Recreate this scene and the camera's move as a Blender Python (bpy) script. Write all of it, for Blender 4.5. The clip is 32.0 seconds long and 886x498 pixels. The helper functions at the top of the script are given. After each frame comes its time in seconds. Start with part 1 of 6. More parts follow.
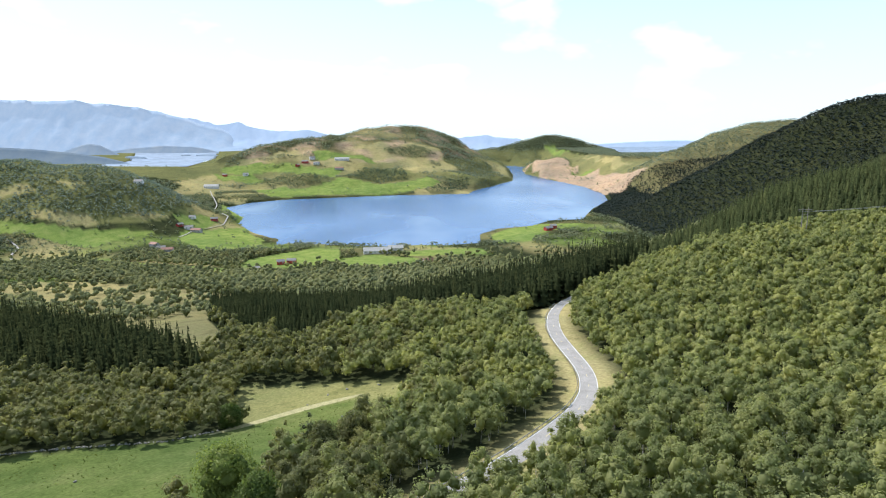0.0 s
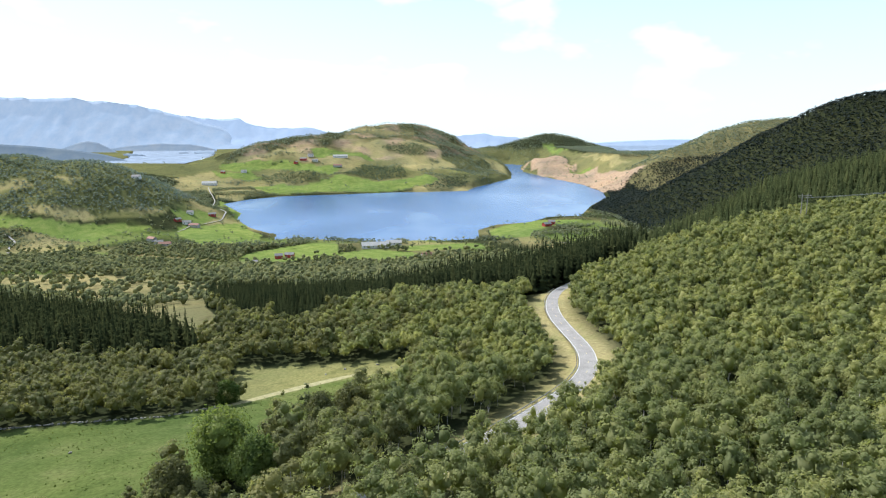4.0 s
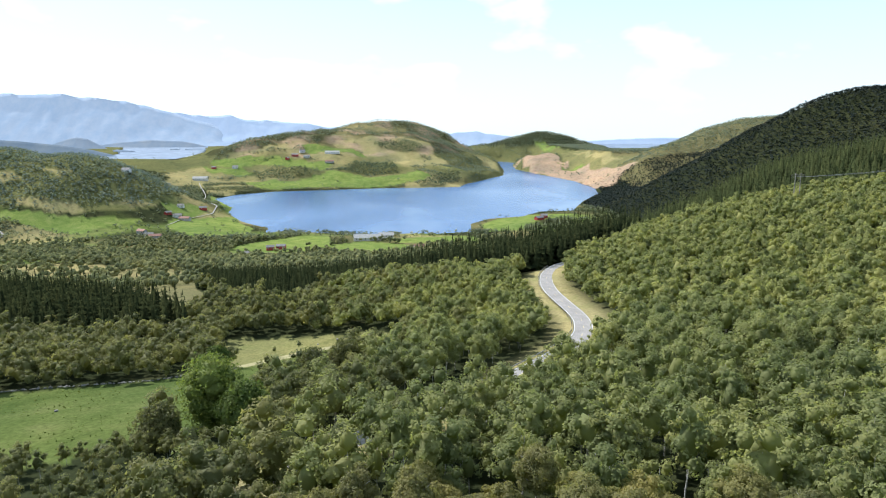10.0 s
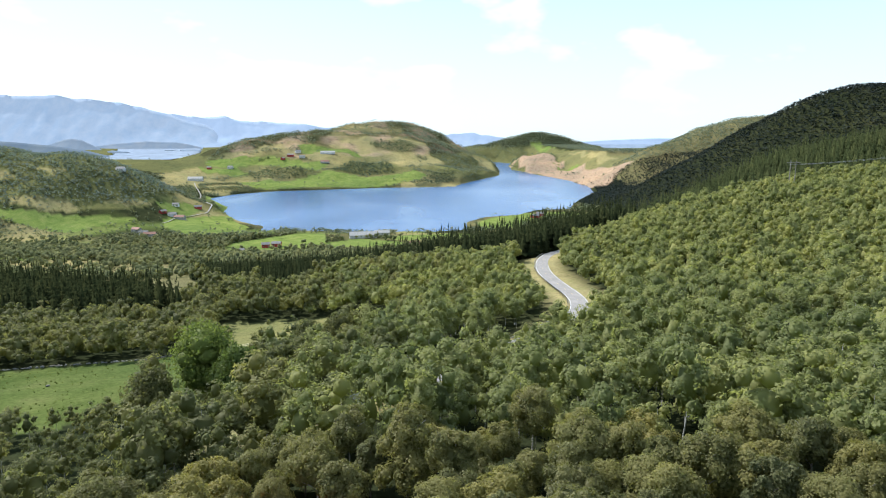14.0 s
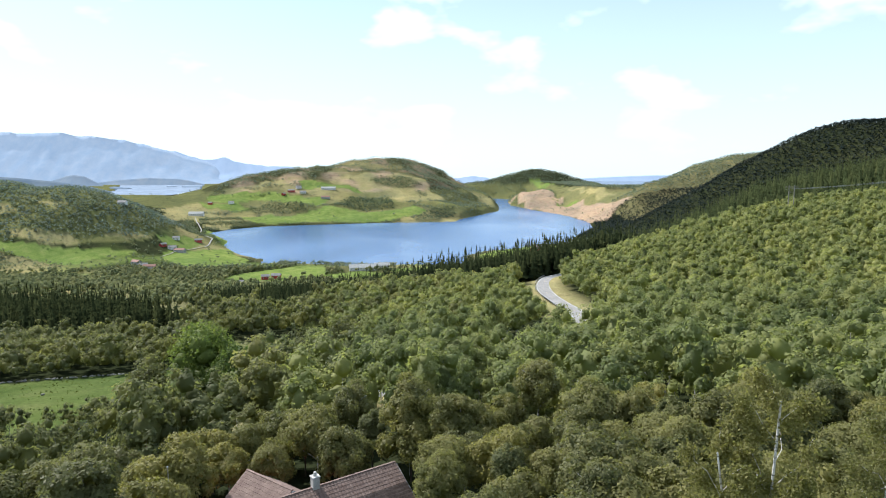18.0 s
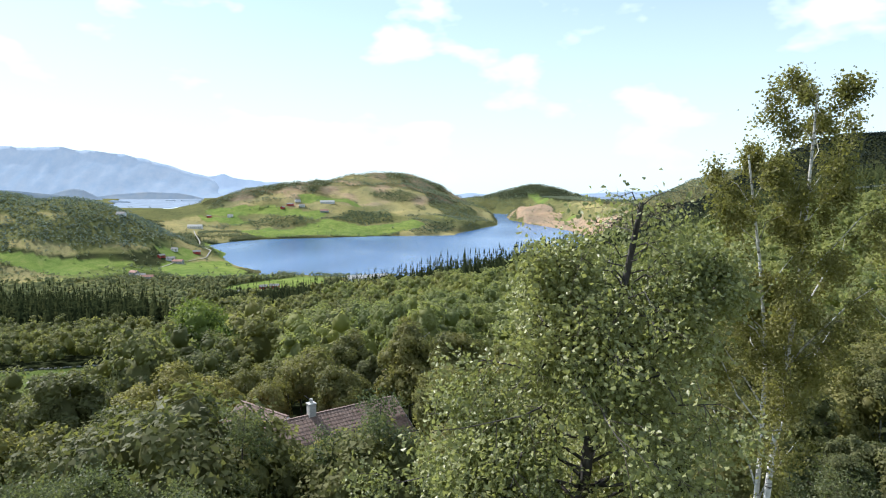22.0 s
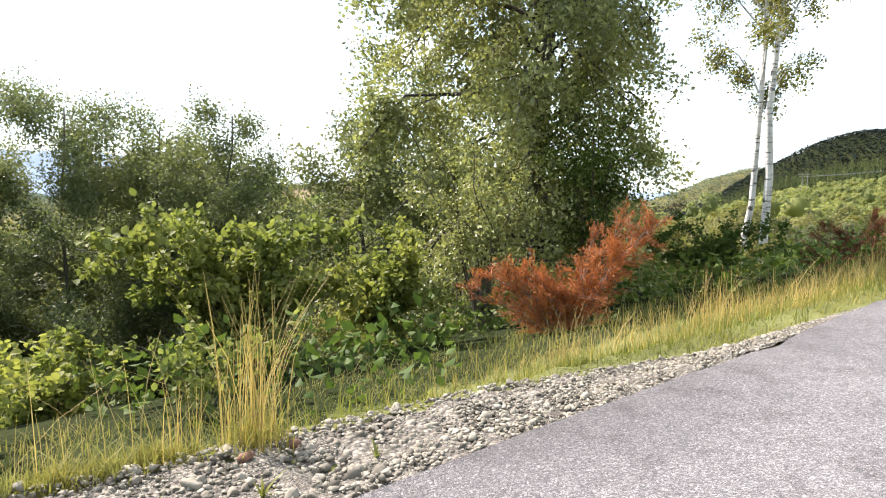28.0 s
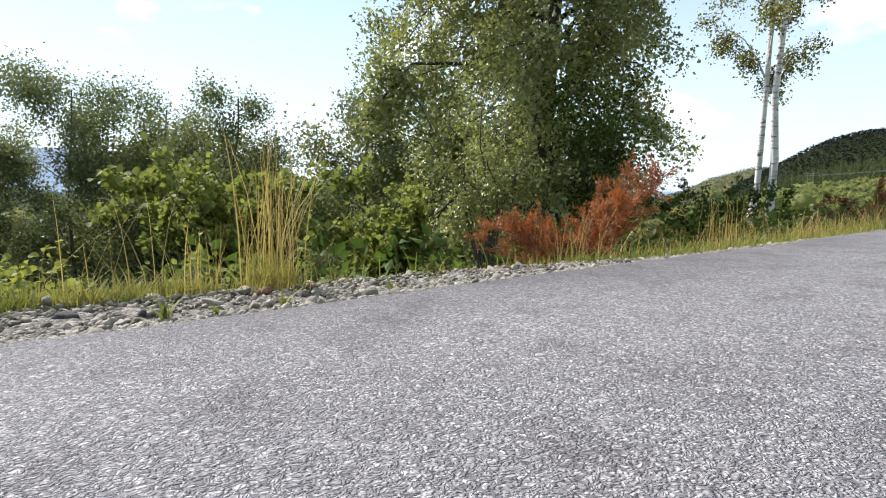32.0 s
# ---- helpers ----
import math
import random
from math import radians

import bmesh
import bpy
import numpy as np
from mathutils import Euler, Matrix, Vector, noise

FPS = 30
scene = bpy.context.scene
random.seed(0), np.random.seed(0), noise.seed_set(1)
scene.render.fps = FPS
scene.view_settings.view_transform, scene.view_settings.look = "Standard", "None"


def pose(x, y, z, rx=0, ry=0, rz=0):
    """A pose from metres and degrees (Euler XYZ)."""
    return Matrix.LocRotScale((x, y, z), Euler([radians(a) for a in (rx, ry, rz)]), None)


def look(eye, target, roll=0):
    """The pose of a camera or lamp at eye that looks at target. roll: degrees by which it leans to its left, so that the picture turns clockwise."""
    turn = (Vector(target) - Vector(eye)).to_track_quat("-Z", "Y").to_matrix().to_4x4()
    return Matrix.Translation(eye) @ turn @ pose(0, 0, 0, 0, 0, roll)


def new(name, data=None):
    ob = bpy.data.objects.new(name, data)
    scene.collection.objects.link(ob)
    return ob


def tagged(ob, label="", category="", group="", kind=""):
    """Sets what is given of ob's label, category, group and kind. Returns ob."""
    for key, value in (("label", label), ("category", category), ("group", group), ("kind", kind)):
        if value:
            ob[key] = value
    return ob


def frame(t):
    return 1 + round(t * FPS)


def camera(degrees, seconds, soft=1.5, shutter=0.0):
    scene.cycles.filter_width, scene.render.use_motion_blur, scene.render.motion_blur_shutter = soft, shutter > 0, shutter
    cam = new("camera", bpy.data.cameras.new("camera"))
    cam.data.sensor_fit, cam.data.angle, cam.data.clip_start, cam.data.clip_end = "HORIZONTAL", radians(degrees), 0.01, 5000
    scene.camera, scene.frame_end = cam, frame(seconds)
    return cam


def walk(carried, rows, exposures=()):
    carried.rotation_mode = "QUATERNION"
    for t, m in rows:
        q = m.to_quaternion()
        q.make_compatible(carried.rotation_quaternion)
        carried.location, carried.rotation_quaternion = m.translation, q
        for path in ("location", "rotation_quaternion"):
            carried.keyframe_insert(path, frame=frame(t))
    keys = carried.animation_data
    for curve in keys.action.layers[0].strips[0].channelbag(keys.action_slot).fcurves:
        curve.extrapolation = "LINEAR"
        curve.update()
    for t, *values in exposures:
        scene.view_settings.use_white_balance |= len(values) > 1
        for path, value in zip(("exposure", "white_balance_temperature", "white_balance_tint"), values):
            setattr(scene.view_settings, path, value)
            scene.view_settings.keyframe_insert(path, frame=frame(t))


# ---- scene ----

# ---- camera: a drone that sinks straight down to the road ----
cam = camera(70, 32.0, 1.1)
# seconds, place, heading (to the left of +y), pitch, roll
PATH = [
    (0, (1.52, 0.49, 54.88), -1.04, -10.57, -0.34),
    (1, (1.51, 0.48, 52.84), -1.02, -10.66, -0.39),
    (2, (1.45, 0.48, 50.80), -1.09, -10.62, -0.35),
    (3, (1.29, 0.48, 48.74), -1.18, -10.62, -0.25),
    (3.5, (1.22, 0.46, 47.71), -1.18, -10.62, -0.22),
    (5.5, (1.20, 0.37, 43.52), -1.32, -10.57, -0.14),
    (6, (1.14, 0.39, 42.49), -1.36, -10.61, -0.13),
    (7, (0.97, 0.50, 40.44), -1.57, -10.66, -0.11),
    (8, (0.81, 0.63, 38.43), -1.68, -10.66, -0.03),
    (9, (0.66, 0.69, 36.45), -1.81, -10.64, -0.01),
    (10, (0.51, 0.65, 34.47), -1.94, -10.67, -0.01),
    (11, (0.43, 0.54, 32.50), -2.05, -10.65, -0.01),
    (12, (0.52, 0.45, 30.55), -2.13, -10.60, -0.08),
    (13, (0.63, 0.36, 28.61), -2.32, -10.56, -0.07),
    (14, (0.65, 0.27, 26.67), -2.31, -10.50, -0.09),
    (14.5, (0.65, 0.21, 25.70), -2.29, -10.48, -0.05),
    (16.5, (0.24, -0.15, 21.88), -2.38, -9.92, 0.08),
    (17, (0.15, -0.25, 20.88), -2.44, -9.04, 0.04),
    (17.5, (0.11, -0.37, 19.87), -2.41, -8.12, 0.02),
    (18, (0.12, -0.48, 18.85), -2.35, -7.14, -0.04),
    (18.5, (0.18, -0.55, 17.84), -2.34, -6.42, -0.03),
    (19, (0.24, -0.58, 16.83), -2.37, -6.20, 0.01),
    (20, (0.24, -0.45, 14.83), -2.45, -5.97, 0.07),
    (21, (0.21, -0.37, 12.85), -2.48, -5.79, 0.16),
    (22, (-0.06, -0.05, 10.69), -2.47, -5.70, 0.13),
    (22.5, (-0.12, 0.17, 9.60), -2.48, -5.65, 0.06),
    (23, (-0.14, 0.40, 8.51), -2.39, -5.67, 0.02),
    (23.5, (-0.15, 0.52, 7.44), -2.26, -5.60, 0.10),
    (24, (-0.15, 0.53, 6.34), -2.17, -5.56, 0.20),
    (24.5, (-0.14, 0.33, 5.35), -2.31, -5.36, 0.39),
    (25, (-0.07, -0.33, 4.34), -2.19, -5.53, 0.39),
    (25.5, (-0.09, -1.07, 3.31), -2.43, -5.55, 0.32),
    (26, (-0.07, -1.44, 2.48), -2.37, -5.68, 0.19),
    (26.5, (0.02, -1.41, 1.78), -2.14, -5.43, 0.09),
    (28.5, (-0.03, -1.39, 0.47), -1.28, -5.44, 0.05),
    (29, (-0.04, -1.42, 0.40), -1.26, -5.61, 0.25),
    (29.5, (-0.04, -1.45, 0.42), -1.22, -5.58, 0.23),
    (30, (-0.03, -1.46, 0.45), -1.12, -5.50, 0.07),
    (30.5, (-0.03, -1.45, 0.47), -1.05, -5.39, -0.02),
    (31, (-0.03, -1.45, 0.43), -1.06, -5.41, 0.08),
    (31.5, (-0.03, -1.46, 0.33), -1.02, -5.49, 0.10),
    (32, (-0.04, -1.47, 0.23), -1.10, -5.58, 0.18),
]
walk(cam, [(t, Matrix.Translation(eye) @ pose(0, 0, 0, 90 + pitch, 0, head) @ pose(0, 0, 0, 0, 0, roll)) for t, eye, head, pitch, roll in PATH],
     [(0, 0.62, 6050, 13), (22, 0.6, 6000, 12), (24, 0.75, 6400, 14), (25.5, 1.2, 6600, 17), (26, 1.42, 6600, 18), (27.5, 1.38, 6600, 18), (29, 1.08, 6500, 15.5), (29.6, 0.84, 6500, 16.5), (30.3, 0.72, 6450, 16), (32, 0.64, 6200, 15)])

# ---- light: sun ahead on the left, bright sky with thin cloud ----
SUN_AZ, SUN_EL = -50.0, 43.0
world = bpy.data.worlds.new("sky")
scene.world = world
world.use_nodes = True
wt = world.node_tree
wt.nodes.clear()
w_out = wt.nodes.new("ShaderNodeOutputWorld")
w_bg = wt.nodes.new("ShaderNodeBackground")
w_sky = wt.nodes.new("ShaderNodeTexSky")
w_sky.sky_type = 'NISHITA'
w_sky.sun_disc = False
w_sky.sun_elevation = radians(SUN_EL)
w_sky.sun_rotation = radians(SUN_AZ)
w_sky.air_density, w_sky.dust_density, w_sky.ozone_density = 1.0, 0.4, 1.0
w_co = wt.nodes.new("ShaderNodeTexCoord")
w_map = wt.nodes.new("ShaderNodeMapping")
w_map.inputs["Scale"].default_value = (1.0, 1.0, 2.0)
w_no = wt.nodes.new("ShaderNodeTexNoise")
w_no.inputs["Scale"].default_value = 6.5
w_no.inputs["Detail"].default_value = 4.0
w_no.inputs["Roughness"].default_value = 0.5
w_ra = wt.nodes.new("ShaderNodeValToRGB")
w_ra.color_ramp.elements[0].position = 0.54
w_ra.color_ramp.elements[0].color = (0.0, 0.0, 0.0, 1)
w_ra.color_ramp.elements[1].position = 0.68
w_ra.color_ramp.elements[1].color = (0.9, 0.9, 0.9, 1)
w_mix = wt.nodes.new("ShaderNodeMixRGB")
w_mix.inputs[2].default_value = (10.5, 10.6, 10.8, 1)
wt.links.new(w_co.outputs["Generated"], w_map.inputs[0])
wt.links.new(w_map.outputs[0], w_no.inputs["Vector"])
wt.links.new(w_no.outputs["Fac"], w_ra.inputs[0])
wt.links.new(w_ra.outputs[0], w_mix.inputs[0])
wt.links.new(w_sky.outputs[0], w_mix.inputs[1])
wt.links.new(w_mix.outputs[0], w_bg.inputs[0])
# whitish haze towards the horizon
w_sep = wt.nodes.new("ShaderNodeSeparateXYZ")
wt.links.new(w_co.outputs["Generated"], w_sep.inputs[0])
w_hz = wt.nodes.new("ShaderNodeValToRGB")
w_hz.color_ramp.elements[0].position, w_hz.color_ramp.elements[0].color = 0.0, (0.9, 0.9, 0.9, 1)
w_hz.color_ramp.elements[1].position, w_hz.color_ramp.elements[1].color = 0.26, (0.42, 0.42, 0.42, 1)
wt.links.new(w_sep.outputs[2], w_hz.inputs[0])
w_mix2 = wt.nodes.new("ShaderNodeMixRGB")
w_mix2.inputs[2].default_value = (6.0, 7.3, 7.6, 1)
wt.links.new(w_hz.outputs[0], w_mix2.inputs[0])
wt.links.new(w_mix.outputs[0], w_mix2.inputs[1])
wt.links.new(w_mix2.outputs[0], w_bg.inputs[0])
w_bg.inputs[1].default_value = 0.11
wt.links.new(w_bg.outputs[0], w_out.inputs[0])
sun_data = bpy.data.lights.new("sun", 'SUN')
sun_data.energy, sun_data.angle, sun_data.color = 4.9, radians(0.6), (1.0, 0.95, 0.87)
sun = new("sun", sun_data)
_sd = Vector((math.sin(radians(SUN_AZ)) * math.cos(radians(SUN_EL)), math.cos(radians(SUN_AZ)) * math.cos(radians(SUN_EL)), math.sin(radians(SUN_EL))))
sun.matrix_world = look(_sd * 100, (0, 0, 0))

# ---- materials ----
def node(nt, kind, **inputs):
    n = nt.nodes.new(kind)
    for key, value in inputs.items():
        n.inputs[key.replace("_", " ")].default_value = value
    return n


def ramp(nt, fac, stops):
    r = nt.nodes.new("ShaderNodeValToRGB")
    els = r.color_ramp.elements
    els[0].position, els[0].color = stops[0][0], (*stops[0][1], 1)
    els[1].position, els[1].color = stops[-1][0], (*stops[-1][1], 1)
    for p, c in stops[1:-1]:
        e = els.new(p)
        e.color = (*c, 1)
    nt.links.new(fac, r.inputs[0])
    return r.outputs[0]


def mixed(nt, fac, a, b, mode='MIX'):
    m = nt.nodes.new("ShaderNodeMixRGB")
    m.blend_type = mode
    for n, v in ((0, fac), (1, a), (2, b)):
        if isinstance(v, (int, float)):
            m.inputs[n].default_value = v
        elif isinstance(v, tuple):
            m.inputs[n].default_value = (*v, 1)
        else:
            nt.links.new(v, m.inputs[n])
    return m.outputs[0]


def noise_fac(nt, scale, detail=4.0, rough=0.55, stretch=None, coord="Position"):
    co = nt.nodes.new("ShaderNodeNewGeometry")
    src = co.outputs[coord]
    if stretch:
        mp = nt.nodes.new("ShaderNodeMapping")
        mp.inputs["Scale"].default_value = stretch
        nt.links.new(src, mp.inputs[0])
        src = mp.outputs[0]
    n = node(nt, "ShaderNodeTexNoise", Scale=scale, Detail=detail, Roughness=rough)
    nt.links.new(src, n.inputs["Vector"])
    return n.outputs["Fac"]


def start_mat(name):
    m = bpy.data.materials.new(name)
    m.use_nodes = True
    nt = m.node_tree
    nt.nodes.clear()
    out = nt.nodes.new("ShaderNodeOutputMaterial")
    return m, nt, out


def surface(name, dark, light, scale, fine=None, rough=0.85, bump=0.3, bump_dist=0.02, metal=0.0, stretch=None, spread=(0.3, 0.7), third=None):
    """A matt surface whose colour varies at two scales, with fine relief."""
    m, nt, out = start_mat(name)
    b = nt.nodes.new("ShaderNodeBsdfPrincipled")
    f1 = noise_fac(nt, scale, 5.0, 0.6, stretch)
    f2 = noise_fac(nt, fine or scale * 9, 4.0, 0.6, stretch)
    stops = [(spread[0], dark), (spread[1], light)]
    if third:
        stops = [(spread[0], dark), ((spread[0] + spread[1]) / 2, light), (spread[1], third)]
    c1 = ramp(nt, f1, stops)
    c2 = ramp(nt, f2, [(0.3, (0.55, 0.55, 0.55)), (0.7, (1.25, 1.25, 1.25))])
    nt.links.new(mixed(nt, 1.0, c1, c2, 'MULTIPLY'), b.inputs["Base Color"])
    b.inputs["Roughness"].default_value, b.inputs["Metallic"].default_value = rough, metal
    if bump:
        bp = node(nt, "ShaderNodeBump", Strength=bump, Distance=bump_dist)
        nt.links.new(f2, bp.inputs["Height"])
        nt.links.new(bp.outputs[0], b.inputs["Normal"])
    nt.links.new(b.outputs[0], out.inputs[0])
    return m


def foliage(name, dark, light, tint, patch=0.12, glow=0.35, rough=0.6, spec=0.12):
    """Leaves: colour differs from leaf to leaf and, in soft patches, from tree to tree; light comes through."""
    m, nt, out = start_mat(name)
    geo = nt.nodes.new("ShaderNodeNewGeometry")
    info = nt.nodes.new("ShaderNodeObjectInfo")
    leaf = ramp(nt, geo.outputs["Random Per Island"], [(0.0, dark), (1.0, light)])
    co = nt.nodes.new("ShaderNodeTexCoord")
    add = nt.nodes.new("ShaderNodeVectorMath")
    add.operation = 'ADD'
    nt.links.new(geo.outputs["Position"], add.inputs[0])
    nz = node(nt, "ShaderNodeTexNoise", Scale=patch, Detail=1.0)
    nt.links.new(add.outputs[0], nz.inputs["Vector"])
    patchy = ramp(nt, nz.outputs["Fac"], [(0.38, (0.0, 0.0, 0.0)), (0.62, (1, 1, 1))])
    c = mixed(nt, patchy, leaf, mixed(nt, 0.55, leaf, tint))
    own = ramp(nt, info.outputs["Random"], [(0.0, (0.8, 0.84, 0.85)), (1.0, (1.2, 1.15, 1.0))])
    c = mixed(nt, 1.0, c, own, 'MULTIPLY')
    tone = nt.nodes.new("ShaderNodeVertexColor")
    tone.layer_name = "tone"
    ts = nt.nodes.new("ShaderNodeSeparateColor")
    nt.links.new(tone.outputs[0], ts.inputs[0])
    c = mixed(nt, 1.0, c, ramp(nt, ts.outputs[0], [(0.0, (1, 1, 1)), (0.05, (0.74, 0.80, 0.82)), (0.6, (0.98, 1.0, 0.98)), (1.0, (1.25, 1.2, 1.1))]), 'MULTIPLY')
    b = nt.nodes.new("ShaderNodeBsdfPrincipled")
    b.inputs["Roughness"].default_value = rough
    b.inputs["Specular IOR Level"].default_value = spec
    tr = nt.nodes.new("ShaderNodeBsdfTranslucent")
    nt.links.new(c, b.inputs["Base Color"])
    nt.links.new(mixed(nt, 1.0, c, (1.08, 1.14, 0.72), 'MULTIPLY'), tr.inputs[0])
    ms = nt.nodes.new("ShaderNodeMixShader")
    ms.inputs[0].default_value = glow
    nt.links.new(b.outputs[0], ms.inputs[1])
    nt.links.new(tr.outputs[0], ms.inputs[2])
    nt.links.new(ms.outputs[0], out.inputs[0])
    return m


M_LEAF_MID = foliage("leaf_mid", (0.188, 0.202, 0.085), (0.305, 0.318, 0.134), (0.325, 0.328, 0.14), 0.1, 0.55)
M_LEAF_GREY = foliage("leaf_grey", (0.14, 0.146, 0.066), (0.24, 0.238, 0.104), (0.275, 0.26, 0.11), 0.12, 0.55)
M_LEAF_BIRCH = foliage("leaf_birch", (0.13, 0.13, 0.046), (0.265, 0.25, 0.092), (0.31, 0.28, 0.105), 0.25, 0.5, 0.55, 0.2)
M_LEAF_ALDER = foliage("leaf_alder", (0.085, 0.093, 0.038), (0.20, 0.20, 0.08), (0.235, 0.222, 0.09), 0.3, 0.5, 0.55, 0.2)
M_LEAF_DARK = foliage("leaf_dark", (0.045, 0.08, 0.02), (0.10, 0.15, 0.035), (0.13, 0.16, 0.04), 0.2)
M_LEAF_WILLOW = foliage("leaf_willow", (0.075, 0.086, 0.038), (0.165, 0.172, 0.075), (0.20, 0.195, 0.088), 0.2, 0.45)
M_LEAF_HAZEL = foliage("leaf_hazel", (0.115, 0.142, 0.04), (0.285, 0.305, 0.092), (0.33, 0.32, 0.092), 1.2, 0.45, 0.6, 0.15)
# valley hill forest: distance haze put into a paler, bluer leaf colour
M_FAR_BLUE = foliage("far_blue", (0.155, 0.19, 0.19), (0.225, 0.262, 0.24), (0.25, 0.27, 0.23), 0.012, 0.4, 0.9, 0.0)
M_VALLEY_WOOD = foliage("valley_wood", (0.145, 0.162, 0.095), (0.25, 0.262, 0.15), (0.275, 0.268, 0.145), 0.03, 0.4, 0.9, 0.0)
M_NEEDLE = foliage("needle", (0.014, 0.020, 0.010), (0.038, 0.046, 0.02), (0.043, 0.049, 0.021), 0.06, 0.05, 1.0, 0.0)
# far woods: haze painted in as greyer, bluer leaf base colour
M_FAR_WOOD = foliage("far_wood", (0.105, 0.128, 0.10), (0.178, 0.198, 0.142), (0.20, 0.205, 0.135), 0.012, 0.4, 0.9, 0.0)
M_WOOD_HAZED = foliage("wood_hazed", (0.11, 0.138, 0.128), (0.17, 0.195, 0.165), (0.19, 0.20, 0.155), 0.012, 0.4, 0.9, 0.0)
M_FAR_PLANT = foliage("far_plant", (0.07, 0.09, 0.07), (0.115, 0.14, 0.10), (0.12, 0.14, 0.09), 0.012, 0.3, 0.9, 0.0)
M_LEAF_OAK = foliage("leaf_oak", (0.075, 0.115, 0.032), (0.165, 0.215, 0.06), (0.20, 0.235, 0.065), 0.2, 0.45)
# alders and willows below the road: shade put in as darker, cooler green
M_LEAF_SHADED = foliage("leaf_shaded", (0.068, 0.088, 0.045), (0.165, 0.188, 0.094), (0.20, 0.21, 0.104), 0.3, 0.48, 0.5, 0.25)
M_NEEDLE_LIGHT = foliage("needle_light", (0.03, 0.041, 0.018), (0.075, 0.088, 0.036), (0.085, 0.092, 0.038), 0.06, 0.1, 1.0, 0.0)
# steep hill forest: cloud shade and haze put into this dark, bluish colour
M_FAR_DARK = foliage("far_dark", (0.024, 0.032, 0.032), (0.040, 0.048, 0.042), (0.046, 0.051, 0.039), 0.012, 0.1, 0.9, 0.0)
M_BARK = surface("bark", (0.05, 0.042, 0.033), (0.13, 0.11, 0.09), 6, 40, 0.9, 0.6, 0.02, stretch=(1, 1, 0.25))
M_BARK_PALE = surface("bark_pale", (0.10, 0.09, 0.08), (0.62, 0.60, 0.56), 2.2, 14, 0.8, 0.4, 0.01, stretch=(0.4, 0.4, 2.2), spread=(0.36, 0.5))


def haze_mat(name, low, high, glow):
    """Far land with the air's haze painted in, as bluish colour and a glow."""
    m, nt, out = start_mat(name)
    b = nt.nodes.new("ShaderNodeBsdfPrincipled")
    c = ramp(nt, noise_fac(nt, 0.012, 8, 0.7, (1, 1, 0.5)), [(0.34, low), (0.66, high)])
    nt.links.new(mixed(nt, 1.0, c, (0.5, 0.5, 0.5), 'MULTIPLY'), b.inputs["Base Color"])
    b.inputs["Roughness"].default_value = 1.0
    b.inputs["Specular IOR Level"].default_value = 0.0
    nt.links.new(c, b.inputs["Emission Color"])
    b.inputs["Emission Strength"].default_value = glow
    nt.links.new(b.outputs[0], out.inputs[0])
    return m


# mountains, coast, headlands and islets: haze lies in their colour and emission
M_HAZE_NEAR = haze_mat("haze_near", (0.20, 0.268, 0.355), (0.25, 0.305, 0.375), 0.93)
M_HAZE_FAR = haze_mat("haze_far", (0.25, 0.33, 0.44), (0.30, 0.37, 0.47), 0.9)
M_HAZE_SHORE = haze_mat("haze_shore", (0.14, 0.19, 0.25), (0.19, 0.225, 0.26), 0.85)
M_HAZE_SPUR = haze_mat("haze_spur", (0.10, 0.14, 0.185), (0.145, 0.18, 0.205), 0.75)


def ground_mat():
    """Forest floor, pasture, heath and felled slope, mixed by the cover plan held in the mesh."""
    m, nt, out = start_mat("ground")
    at = nt.nodes.new("ShaderNodeVertexColor")
    at.layer_name = "cover"
    sp = nt.nodes.new("ShaderNodeSeparateColor")
    nt.links.new(at.outputs[0], sp.inputs[0])
    f0, f1, f2 = noise_fac(nt, 0.008, 6, 0.6), noise_fac(nt, 0.06, 6, 0.65), noise_fac(nt, 0.9, 5, 0.65)
    floor = ramp(nt, f1, [(0.3, (0.022, 0.028, 0.014)), (0.55, (0.036, 0.042, 0.02)), (0.75, (0.056, 0.056, 0.027))])
    grass = ramp(nt, f1, [(0.3, (0.098, 0.145, 0.036)), (0.5, (0.145, 0.192, 0.052)), (0.7, (0.196, 0.224, 0.076))])
    heath = ramp(nt, f1, [(0.3, (0.16, 0.145, 0.065)), (0.48, (0.29, 0.25, 0.125)), (0.7, (0.20, 0.20, 0.08))])
    felled = ramp(nt, f1, [(0.3, (0.20, 0.13, 0.09)), (0.5, (0.34, 0.25, 0.18)), (0.7, (0.24, 0.19, 0.11))])
    c = mixed(nt, sp.outputs[0], floor, grass)
    c = mixed(nt, sp.outputs[1], c, heath)
    c = mixed(nt, sp.outputs[2], c, felled)
    c = mixed(nt, 1.0, c, ramp(nt, f2, [(0.3, (0.7, 0.7, 0.7)), (0.7, (1.25, 1.25, 1.25))]), 'MULTIPLY')
    c = mixed(nt, 1.0, c, ramp(nt, f0, [(0.35, (0.8, 0.85, 0.85)), (0.65, (1.15, 1.1, 1.0))]), 'MULTIPLY')
    b = nt.nodes.new("ShaderNodeBsdfPrincipled")
    b.inputs["Roughness"].default_value = 0.95
    b.inputs["Specular IOR Level"].default_value = 0.0
    nt.links.new(c, b.inputs["Base Color"])
    bp = node(nt, "ShaderNodeBump", Strength=0.5, Distance=0.5)
    nt.links.new(f2, bp.inputs["Height"])
    nt.links.new(bp.outputs[0], b.inputs["Normal"])
    nt.links.new(b.outputs[0], out.inputs[0])
    return m


